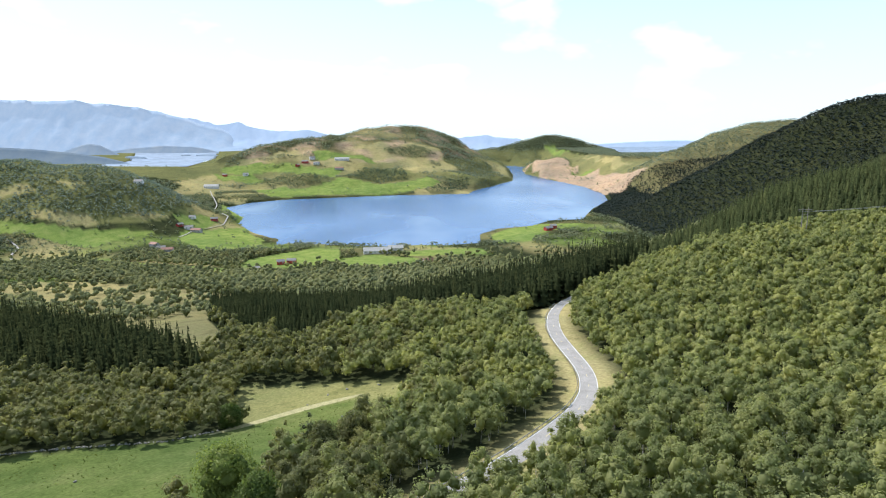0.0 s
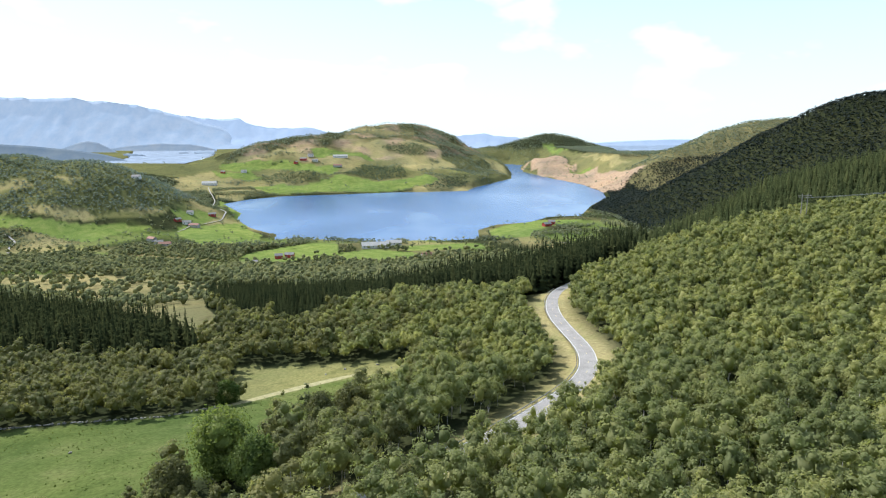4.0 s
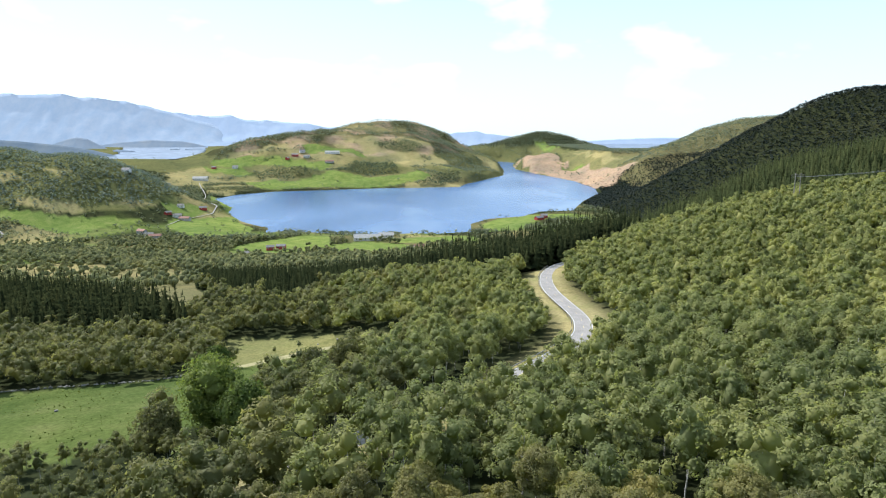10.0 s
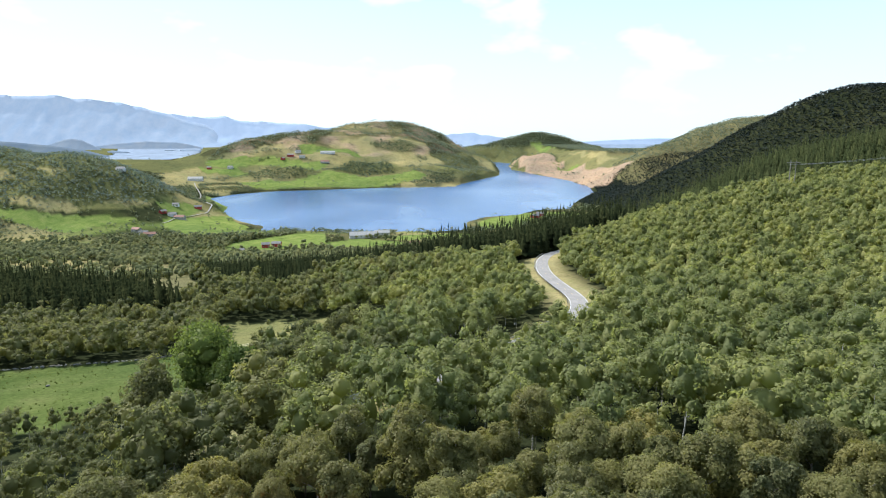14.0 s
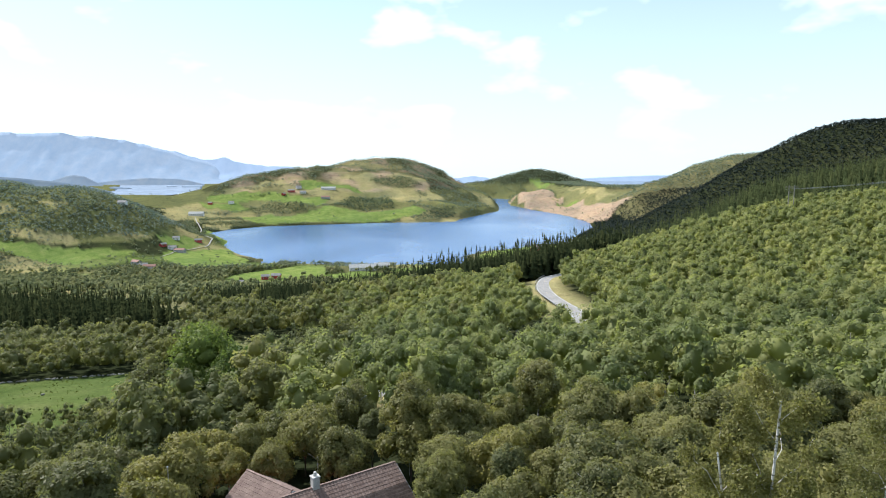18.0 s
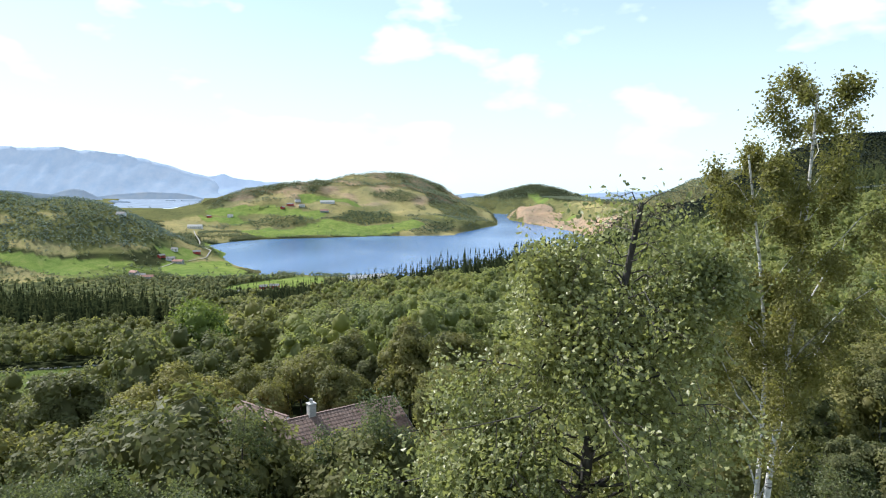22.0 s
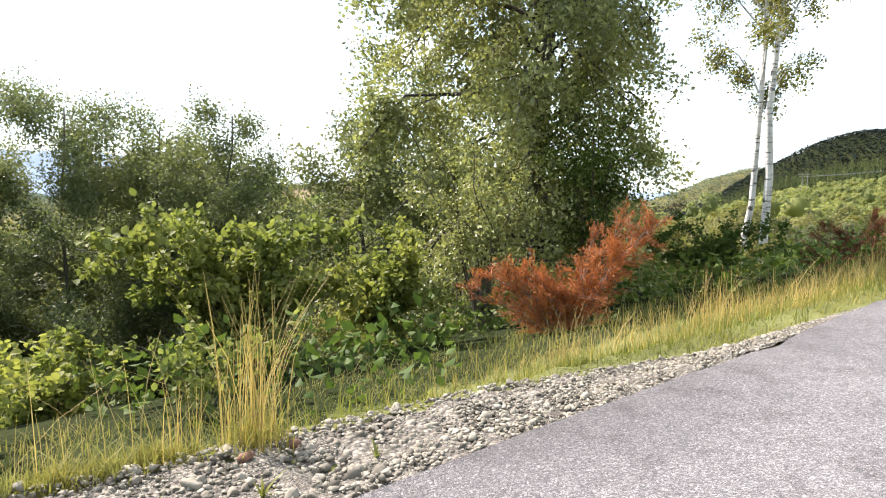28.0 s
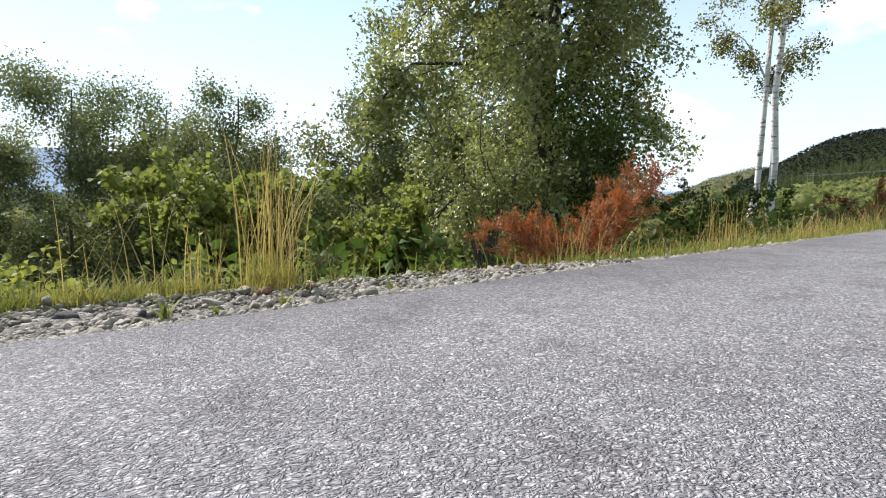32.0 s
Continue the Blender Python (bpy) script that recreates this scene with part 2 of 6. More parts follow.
def water_mat():
    m, nt, out = start_mat("lake_water")
    b = nt.nodes.new("ShaderNodeBsdfPrincipled")
    # sky's blue reflection and paler glare patches are painted into the base colour
    wide = noise_fac(nt, 0.0035, 3, 0.5, (1, 0.45, 1))
    c = ramp(nt, wide, [(0.35, (0.022, 0.075, 0.185)), (0.5, (0.05, 0.12, 0.26)), (0.68, (0.13, 0.21, 0.34))])
    nt.links.new(c, b.inputs["Base Color"])
    b.inputs["Roughness"].default_value = 0.22
    b.inputs["Specular IOR Level"].default_value = 0.32
    b.inputs["IOR"].default_value = 1.33
    n1 = noise_fac(nt, 0.35, 4, 0.6, (1, 0.5, 1))
    bp = node(nt, "ShaderNodeBump", Strength=0.12, Distance=0.4)
    nt.links.new(n1, bp.inputs["Height"])
    nt.links.new(bp.outputs[0], b.inputs["Normal"])
    nt.links.new(b.outputs[0], out.inputs[0])
    return m


M_GROUND = ground_mat()
M_WATER = water_mat()
# fjord and sea: matt, the pale sky reflection put into the colour
M_WATER_FAR = surface("far_water", (0.15, 0.21, 0.29), (0.20, 0.26, 0.34), 0.002, 0.02, 1.0, 0)
M_ASPHALT_FAR = surface("asphalt_far", (0.225, 0.215, 0.20), (0.32, 0.305, 0.285), 0.3, 6, 0.9, 0.2, 0.01)

# ---- terrain: elevation plan over y (rows) and x / width(y) (columns) ----
GRID_A = [-1.2, -0.7, -0.4, -0.15, 0.1, 0.3, 0.5, 0.75, 1.2]
GRID_Y = [-400, -60, 0, 12, 30, 60, 120, 230, 350, 600, 900, 1150, 1500, 2300, 5200]
ELEV_NEAR = [
    [60, 60, 62, 64, 66, 68, 72, 78, 90],
    [8, 8, 9, 9, 10, 10, 11, 12, 14],
    [-4, -3, -2.2, -1, 0.4, 1.2, 2, 3, 5],
    [-10, -8, -7, -5.5, -3.5, -1, 0.5, 2, 6],
    [-20, -16, -13, -10, -8, -6, -4, -1, 6],
    [-30, -24, -20, -15.5, -13, -12, -11, -9, 0],
    [-46, -36, -30, -26, -22, -20, -18, -12, 10],
]
ELEV_FAR = [
    [-66, -55, -49, -47, -38, -29, -20, -12, 10],
    [-82, -70, -64, -60, -48, -30, -9, 3, 25],
    [-108, -105, -102, -100, -92, -66, -12, 25, 70],
    [-130, -138, -142, -145, -142, -125, -70, 15, 90],
    [-130, -150, -156, -161, -163, -160, -110, 0, 130],
    [-120, -140, -158, -178, -178, -172, -100, 40, 170],
    [-110, -130, -168, -178, -178, -174, -80, 30, 120],
    [-120, -135, -150, -150, -150, -150, -120, -60, 60],
]
ELEV = np.array(ELEV_NEAR + ELEV_FAR, float)
LAKE_Z = -164.0
# hills: centre x, y, height over the plan, radius
HILLS_NEAR = [
    (870, 1350, 59, 260), (940, 1320, 58, 260), (790, 1390, 37, 230), (730, 1490, 16, 220), (660, 1600, 43, 200),
    (620, 1730, -17, 170), (1400, 2630, 118, 350), (1220, 2620, 51, 300), (1000, 2460, 53, 240), (820, 2300, 68, 220),
    (-740, 1460, 106, 190), (-1010, 1540, 135, 220), (-610, 1490, 7, 170), (-860, 1480, -28, 170),
]
HILLS_FAR = [
    (-50, 3670, 197, 440), (-370, 3520, 86, 380), (-560, 3160, 80, 380), (-680, 2960, 61, 330), (-810, 2800, 69, 300),
    (-240, 3000, 79, 330), (80, 3040, 77, 280), (350, 4500, 86, 300), (-360, 2580, 34, 280), (-620, 2470, 22, 260),
    (0, 2520, 61, 250), (760, 4410, 183, 330), (1130, 4280, 60, 330), (1300, 4010, -24, 260), (530, 4540, -90, 260),
    (680, 3220, 78, 250), (770, 2550, 6, 200),
]
# shore of the lake in plan
SHORE = [
    (-604, 1868), (-491, 1650), (-468, 1517), (-397, 1392), (-317, 1299),
    (-304, 1214), (-261, 1243), (-123, 1211), (-46, 1201), (30, 1215),
    (98, 1237), (104, 1341), (151, 1419), (234, 1458), (297, 1549),
    (378, 1564), (456, 1770), (558, 1984), (604, 2201), (600, 2501),
    (544, 2797), (486, 3253), (527, 3638), (603, 3860), (498, 4067),
    (313, 4024), (279, 3667), (410, 3177), (358, 2814), (164, 2366),
    (131, 2238), (-122, 2198), (-309, 2136), (-486, 2078), (-570, 1985),
]
FJORD_Z, SEA_Z = -84.0, -66.0
FJORD = [(-1500, 2780), (-1380, 2720), (-1010, 2660), (-1060, 2950), (-1185, 3530), (-1430, 4300), (-1560, 4700), (-2150, 4700), (-2030, 4450), (-1514, 3260), (-1440, 2950)]
SEA = [(1000, 3300), (1420, 3300), (1700, 3900), (2300, 4900), (1250, 4900), (1150, 3950)]


def cubic(p0, p1, p2, p3, f):
    return p1 + 0.5 * f * (p2 - p0 + f * (2 * p0 - 5 * p1 + 4 * p2 - p3 + f * (3 * (p1 - p2) + p3 - p0)))


def plan_width(y):
    return np.maximum(y, 0) + 60.0


def base_height(x, y):
    """Large form of the land, with no fine relief."""
    x, y = np.asarray(x, float), np.asarray(y, float)
    a = np.clip(x / plan_width(y), GRID_A[0], GRID_A[-1])
    yy = np.clip(y, GRID_Y[0], GRID_Y[-1])
    fa = np.interp(a, GRID_A, np.arange(len(GRID_A)))
    fy = np.interp(yy, GRID_Y, np.arange(len(GRID_Y)))
    ia, iy = np.clip(fa.astype(int), 0, len(GRID_A) - 2), np.clip(fy.astype(int), 0, len(GRID_Y) - 2)
    ua, uy = fa - ia, fy - iy
    col = lambda n: np.clip(ia + n, 0, len(GRID_A) - 1)
    row = lambda n: np.clip(iy + n, 0, len(GRID_Y) - 1)
    lines = [cubic(*[ELEV[row(m), col(n)] for n in (-1, 0, 1, 2)], ua) for m in (-1, 0, 1, 2)]
    z = cubic(*lines, uy)
    for cx, cy, h, r in HILLS_NEAR + HILLS_FAR:
        z = z + h * np.exp(-((x - cx) ** 2 + (y - cy) ** 2) / r**2)
    return z


def wav(x, y, k, seed):
    """Cheap smooth noise between about -1 and 1."""
    r = np.random.RandomState(seed)
    out = 0
    for n in range(5):
        ang, ph = r.uniform(0, 2 * math.pi), r.uniform(0, 2 * math.pi)
        kk = k * r.uniform(0.6, 1.7)
        out = out + np.sin((x * math.cos(ang) + y * math.sin(ang)) * kk + ph + 1.3 * np.sin((x * math.sin(ang) - y * math.cos(ang)) * kk * 0.7 + ph))
    return out / 3.0


def inside(poly, x, y):
    """Which points lie in a plan polygon."""
    res = np.zeros(np.shape(x), bool)
    n = len(poly)
    for i in range(n):
        (x0, y0), (x1, y1) = poly[i], poly[(i + 1) % n]
        if y0 == y1:
            continue
        res ^= ((y0 > y) != (y1 > y)) & (x < (x1 - x0) * (y - y0) / (y1 - y0) + x0)
    return res


def road_distance(x, y, line):
    """Distance from a polyline in plan."""
    best = np.full(np.shape(x), 1e9)
    for (x0, y0), (x1, y1) in zip(line[:-1], line[1:]):
        l2 = (x1 - x0) ** 2 + (y1 - y0) ** 2
        t = np.clip(((x - x0) * (x1 - x0) + (y - y0) * (y1 - y0)) / l2, 0, 1)
        best = np.minimum(best, np.hypot(x - x0 - t * (x1 - x0), y - y0 - t * (y1 - y0)))
    return best


EDGE_X, EDGE_Y, EDGE_DX, EDGE_DY = -0.66, -0.54, 0.775, 0.632


def verge(x, y):
    """Metres along the near road's downhill edge, and beyond it."""
    px, py = np.asarray(x, float) - EDGE_X, np.asarray(y, float) - EDGE_Y
    return px * EDGE_DX + py * EDGE_DY, -px * EDGE_DY + py * EDGE_DX


def edge_place(s, e):
    return EDGE_X + s * EDGE_DX - e * EDGE_DY, EDGE_Y + s * EDGE_DY + e * EDGE_DX


def height(x, y):
    x, y = np.asarray(x, float), np.asarray(y, float)
    r = np.hypot(x, y)
    s, e = verge(x, y)
    brink = np.interp(s, [-4, 0, 1.5, 3, 8], [0.60, 0.60, 0.50, 0.34, 0.3])
    steep = np.interp(s, [-4, 1.5, 3.5, 8], [0.62, 0.62, 0.45, 0.3])
    bank = -0.03 - 0.22 * np.clip(e - 0.06, 0, 0.14) - steep * np.clip(e - brink, 0, 0.36) - 0.23 * np.clip(e - brink - 0.36, 0, 3.79 - brink) - 0.95 * np.clip(e - 4.15, 0, 2.2) - 0.4 * np.clip(e - 6.35, 0, 40) + 0.15 * np.clip(-e - 5.5, 0, 60)
    w = np.clip((34 - r) / 18, 0, 1)
    z = base_height(x, y) * (1 - w) + bank * w
    z = z + wav(x, y, 0.02, 1) * np.clip((r - 60) / 300, 0, 1) * 3.0
    z = z + wav(x, y, 0.009, 2) * np.clip((r - 900) / 1500, 0, 1) * 6.0 + wav(x, y, 0.028, 5) * np.clip((r - 900) / 1500, 0, 1) * 6.0 + wav(x, y, 0.065, 6) * np.clip((r - 1200) / 1500, 0, 1) * 2.5
    # the lake's basin and banks
    d = road_distance(x, y, SHORE + SHORE[:1])
    wet = inside(SHORE, x, y)
    bank = LAKE_Z + np.minimum(d * 0.12, 14.0)
    z = np.where(wet, LAKE_Z - np.minimum(d * 0.1 + 0.3, 12.0), np.where((y > 900) & (np.abs(x) < 1300) & (d < 900), np.clip(z, bank, np.maximum(bank, LAKE_Z + 2 + d * 1.3)), z))
    # fjord arm and sea inlet far off
    for ring, level in ((FJORD, FJORD_Z), (SEA, SEA_Z)):
        d = road_distance(x, y, ring + ring[:1])
        w = np.clip((-700 - x) / 350, 0, 1) * np.clip((y - 2100) / 500, 0, 1) if level == FJORD_Z else np.clip((y - 2450) / 250, 0, 1) * np.clip((x - 690) / 110, 0, 1)
        z = np.where(inside(ring, x, y) & (z < level + 2), np.minimum(z, level - np.minimum(1 + d * 0.05, 8)), z + w * np.maximum(level + np.minimum(0.6 + d * 0.015, 10) - z, 0))
    return z

# ---- mesh helpers ----
def mesh_from(name, verts, faces, material, smooth=False):
    """A mesh from numpy corners and one array of faces (all with the same number of corners)."""
    me = bpy.data.meshes.new(name)
    verts, faces = np.asarray(verts, np.float32), np.asarray(faces, np.int32)
    k = faces.shape[1]
    me.vertices.add(len(verts))
    me.vertices.foreach_set("co", verts.ravel())
    me.loops.add(faces.size)
    me.loops.foreach_set("vertex_index", faces.ravel())
    me.polygons.add(len(faces))
    me.polygons.foreach_set("loop_start", np.arange(len(faces), dtype=np.int32) * k)
    if smooth:
        me.polygons.foreach_set("use_smooth", np.ones(len(faces), bool))
    me.update(calc_edges=True)
    me.materials.append(material)
    return me


def under(ob, parent, kind=""):
    ob.parent = parent
    return tagged(ob, kind=kind)


def part(name, bm, material, parent, label=""):
    """Links a bmesh as one mesh under a thing or a part."""
    me = bpy.data.meshes.new(name)
    bm.to_mesh(me)
    bm.free()
    me.materials.append(material)
    ob = new(name, me)
    ob.parent = parent
    if label:
        ob["label"] = label
    return ob


def join(chunks):
    """Joins (corners, faces) pairs."""
    vs, fs, n = [], [], 0
    for v, f in chunks:
        vs.append(v)
        fs.append(f + n)
        n += len(v)
    return np.concatenate(vs), np.concatenate(fs)


def tube(points, radii, sides=6):
    """A tapered tube along points."""
    points, radii = np.asarray(points, float), np.asarray(radii, float)
    d = np.gradient(points, axis=0)
    d /= np.linalg.norm(d, axis=1, keepdims=True) + 1e-9
    ref = np.where(np.abs(d[:, 2:3]) > 0.9, [[1.0, 0, 0]], [[0, 0, 1.0]])
    u = np.cross(d, ref)
    u /= np.linalg.norm(u, axis=1, keepdims=True) + 1e-9
    w = np.cross(d, u)
    ang = np.arange(sides) * 2 * math.pi / sides
    ring = u[:, None] * np.cos(ang)[None, :, None] + w[:, None] * np.sin(ang)[None, :, None]
    v = (points[:, None] + ring * radii[:, None, None]).reshape(-1, 3)
    i, j = np.meshgrid(np.arange(len(points) - 1), np.arange(sides), indexing="ij")
    a, b = i * sides + j, i * sides + (j + 1) % sides
    f = np.stack([a, b, b + sides, a + sides], -1).reshape(-1, 4)
    return v, f


def unit(v):
    return v / (np.linalg.norm(v, axis=-1, keepdims=True) + 1e-9)


def cards(centres, normals, size, rng, long=1.3, droop=0.0):
    """One bent kite of leaves at each centre: two triangles a card."""
    n = len(centres)
    t = unit(np.cross(normals, rng.normal(size=(n, 3))))
    if droop:
        t = unit(t + np.array([0, 0, -droop]))
    b = unit(np.cross(normals, t))
    s = size * rng.uniform(0.6, 1.35, (n, 1))
    lift = normals * s * 0.25
    v = np.stack([centres - t * s * long * 0.5, centres + b * s * 0.5 - lift, centres + t * s * long * 0.5, centres - b * s * 0.5 - lift], 1)
    idx = np.arange(n)[:, None] * 4
    f = np.concatenate([idx + [0, 1, 2], idx + [0, 2, 3]], 0)
    return v.reshape(-1, 3), f


def lump(rng):
    """A small uneven clump of unit radius: twelve corners, twenty triangles."""
    g = (1 + 5 ** 0.5) / 2
    v = np.array([(-1, g, 0), (1, g, 0), (-1, -g, 0), (1, -g, 0), (0, -1, g), (0, 1, g), (0, -1, -g), (0, 1, -g), (g, 0, -1), (g, 0, 1), (-g, 0, -1), (-g, 0, 1)]) / 1.9
    f = np.array([(0, 11, 5), (0, 5, 1), (0, 1, 7), (0, 7, 10), (0, 10, 11), (1, 5, 9), (5, 11, 4), (11, 10, 2), (10, 7, 6), (7, 1, 8), (3, 9, 4), (3, 4, 2), (3, 2, 6), (3, 6, 8), (3, 8, 9), (4, 9, 5), (2, 4, 11), (6, 2, 10), (8, 6, 7), (9, 8, 1)])
    a = rng.uniform(0, 6.28)
    c, s = math.cos(a), math.sin(a)
    v = v @ np.array([[c, s, 0], [-s, c, 0], [0, 0, 1]])
    return v * rng.uniform(0.75, 1.25, (12, 1)), f


def tri_leaves(p, nrm, size, rng):
    """One pointed leaf tuft, a single triangle, at each place."""
    n = len(p)
    t = unit(np.cross(nrm, rng.normal(size=(n, 3))))
    b = np.cross(nrm, t)
    s = size * rng.uniform(0.55, 1.4, (n, 1))
    k = rng.uniform(0.3, 0.7, (n, 1))
    v = np.stack([p + t * s * 0.7, p - t * s * 0.4 + b * s * k, p - t * s * 0.35 - b * s * (0.95 - k)], 1)
    return v.reshape(-1, 3), np.arange(n * 3).reshape(-1, 3)


def clump_crown(rng, tall, wide, lobes, leaves, size, base=0.3, squash=0.8, rough=0.6, core=0.8):
    """A crown of leafy clumps, each with a closed heart and loose tufts over it."""
    q = (np.arange(lobes) + rng.uniform(0.1, 0.9, lobes)) / lobes
    zc = tall * (base + (0.9 - base) * q)
    prof = np.clip(np.sin((0.1 + 0.86 * q) * math.pi), 0.12, 1) ** 0.7
    ang = np.arange(lobes) * 2.4 + rng.uniform(-0.5, 0.5, lobes)
    off = wide * prof * rng.uniform(0.25, 0.6, lobes)
    c = np.stack([np.cos(ang) * off, np.sin(ang) * off, zc], -1)
    r = wide * rng.uniform(0.36, 0.58, lobes) * (0.6 + 0.4 * prof)
    chunks = []
    for k in range(lobes if core else 0):
        v, f = lump(rng)
        chunks.append((c[k] + v * r[k] * core * [1, 1, squash], f))
    pick = rng.choice(lobes, leaves, p=r**2 / (r**2).sum())
    d = unit(rng.normal(size=(leaves, 3)) + [0, 0, 0.3])
    p = c[pick] + d * (r[pick] * rng.uniform(0.84, 1.2, leaves))[:, None] * [1, 1, squash]
    chunks.append(tri_leaves(p, unit(d + rng.normal(size=d.shape) * rough), size, rng))
    return join(chunks)


def dome_crown(rng, tall, wide, lobes, leaves, size, base=0.2, core=0.9, rough=0.4, lobe=0.36):
    """A rounded crown: lobes set over a dome, each with a closed heart, and leaf tufts that face outwards."""
    u = (np.arange(lobes) + rng.uniform(0.2, 0.8, lobes)) / lobes
    phi = np.arccos(1 - u * 1.45)
    ang = np.arange(lobes) * 2.4 + rng.uniform(-0.4, 0.4, lobes)
    half = tall * (1 - base) / 2
    out = np.stack([np.sin(phi) * np.cos(ang), np.sin(phi) * np.sin(ang), np.cos(phi)], -1)
    mid = np.array([0, 0, tall * base + half])
    r = wide * lobe * rng.uniform(0.6, 1.35, lobes)
    c = mid + out * [wide * 0.66, wide * 0.66, half * 0.74] * rng.uniform(0.6, 1.24, (lobes, 1))
    chunks = []
    if core:
        v, f = lump(rng)
        chunks.append((mid + v * [wide * 0.5, wide * 0.5, half * 0.5], f))
        for k in range(lobes):
            v, f = lump(rng)
            chunks.append((c[k] + v * r[k] * core, f))
    pick = rng.choice(lobes, leaves, p=r**2 / (r**2).sum())
    d = unit(rng.normal(size=(leaves, 3)) + out[pick] * 0.9 + [0, 0, 0.25])
    p = c[pick] + d * (r[pick] * rng.uniform(0.82, 1.2, leaves))[:, None]
    chunks.append(tri_leaves(p, unit(d + out[pick] * 0.5 + [0, 0, 0.35] + rng.normal(size=d.shape) * rough), size, rng))
    return join(chunks)


def tuft_tree(rng, tall, wide, leaves, size):
    """A far tree: a handful of leaf tufts on a rounded crown."""
    d = unit(rng.normal(size=(leaves, 3)) + [0, 0, 0.35])
    p = d * [wide, wide, tall * 0.42] * rng.uniform(0.6, 1.05, (leaves, 1)) + [0, 0, tall * 0.56]
    return tri_leaves(p, unit(d * 0.45 + [0, 0, 0.8] + rng.normal(size=d.shape) * 0.25), size, rng)


def trunk_mesh(rng, tall, radius, bend=0.04, top=0.85, sides=6, limbs=4):
    n = 5
    zs = np.linspace(-0.6, tall * top, n)
    path = np.stack([rng.normal(0, bend, n).cumsum() * tall * 0.25, rng.normal(0, bend, n).cumsum() * tall * 0.25, zs], -1)
    path[0, :2] = 0
    chunks = [tube(path, radius * np.linspace(1, 0.25, n), sides)]
    for k in range(limbs):
        z0 = tall * rng.uniform(0.35, 0.7)
        a = rng.uniform(0, 6.28)
        b = np.array([np.interp(z0, zs, path[:, 0]), np.interp(z0, zs, path[:, 1]), z0])
        e = b + np.array([math.cos(a), math.sin(a), 0.9]) * tall * rng.uniform(0.14, 0.24)
        chunks.append(tube([b, (b + e) / 2 + [0, 0, 0.1], e], [radius * 0.45, radius * 0.3, radius * 0.12], 4))
    return join(chunks)


def spruce_cards(rng, tall, wide, whorls, arms):
    """Drooping kites in whorls round a stem."""
    out = []
    for k in range(whorls):
        q = k / (whorls - 1)
        z = tall * (0.1 + 0.9 * q)
        reach = wide * (1 - q) ** 0.85 * (0.82 + 0.36 * (k % 2)) + 0.3
        m = max(3, int(arms * (1 - 0.45 * q)))
        a = rng.uniform(0, 6.28) + np.arange(m) * 6.283 / m + rng.normal(0, 0.2, m)
        rr = reach * rng.uniform(0.75, 1.15, m)
        d = np.stack([np.cos(a), np.sin(a), 0 * a], -1)
        s = np.stack([-np.sin(a), np.cos(a), 0 * a], -1)
        root = np.tile([0, 0, z], (m, 1)) + [0, 0, 0.12 * reach]
        tip = root + d * rr[:, None] - [0, 0, 1] * (0.42 * rr)[:, None]
        mid = root + d * rr[:, None] * 0.6 - [0, 0, 1] * (0.16 * rr)[:, None]
        w = (rr * 0.42)[:, None]
        v = np.stack([root, mid + s * w - [0, 0, 0.22], tip, mid - s * w - [0, 0, 0.22]], 1).reshape(-1, 3)
        i = np.arange(m)[:, None] * 4
        out.append((v, np.concatenate([i + [0, 1, 2], i + [0, 2, 3]], 0)))
    a = np.arange(7) * 6.283 / 7
    ring = np.stack([np.cos(a) * wide * 0.62, np.sin(a) * wide * 0.62, 0 * a + tall * 0.08], -1)
    heart = np.concatenate([ring, [[0, 0, tall * 0.82]]])
    out.append((heart, np.array([[j, (j + 1) % 7, 7] for j in range(7)])))
    tipv = np.array([[0, 0, tall * 1.05], [0.3, 0, tall * 0.9], [-0.2, 0.24, tall * 0.9], [-0.16, -0.24, tall * 0.9]])
    out.append((tipv, np.array([[0, 1, 2], [0, 2, 3], [0, 3, 1]])))
    return join(out)


def scatter(rng, protos, xy, zs, scale):
    """Copies of prototype (corners, faces) pairs at many places, turned and scaled, as one pair; and a tone for each corner, one a copy."""
    chunks, tones = [], []
    which = rng.randint(0, len(protos), len(xy))
    for k, (pv, pf) in enumerate(protos):
        sel = np.where(which == k)[0]
        if not len(sel):
            continue
        a = rng.uniform(0, 6.283, len(sel))
        c, s = np.cos(a)[:, None], np.sin(a)[:, None]
        sc = scale[sel][:, None]
        wide = sc * rng.uniform(0.85, 1.15, (len(sel), 1))
        x = (pv[None, :, 0] * c - pv[None, :, 1] * s) * wide + xy[sel, 0][:, None]
        y = (pv[None, :, 0] * s + pv[None, :, 1] * c) * wide + xy[sel, 1][:, None]
        z = pv[None, :, 2] * sc + zs[sel][:, None]
        v = np.stack([x, y, z], -1).reshape(-1, 3)
        f = (pf[None] + (np.arange(len(sel)) * len(pv))[:, None, None]).reshape(-1, pf.shape[1])
        chunks.append((v, f))
        tones.append(np.repeat(rng.uniform(0.1, 1.0, len(sel)), len(pv)))
    return *join(chunks), np.concatenate(tones)


def spaced(rng, box, gap, jitter=0.42):
    """A jittered grid of plan points in (x0, y0, x1, y1)."""
    x, y = np.meshgrid(np.arange(box[0], box[2], gap), np.arange(box[1], box[3], gap))
    x = x + (np.arange(x.shape[0]) % 2)[:, None] * gap / 2
    p = np.stack([x.ravel(), y.ravel()], -1)
    return p + rng.uniform(-jitter, jitter, p.shape) * gap


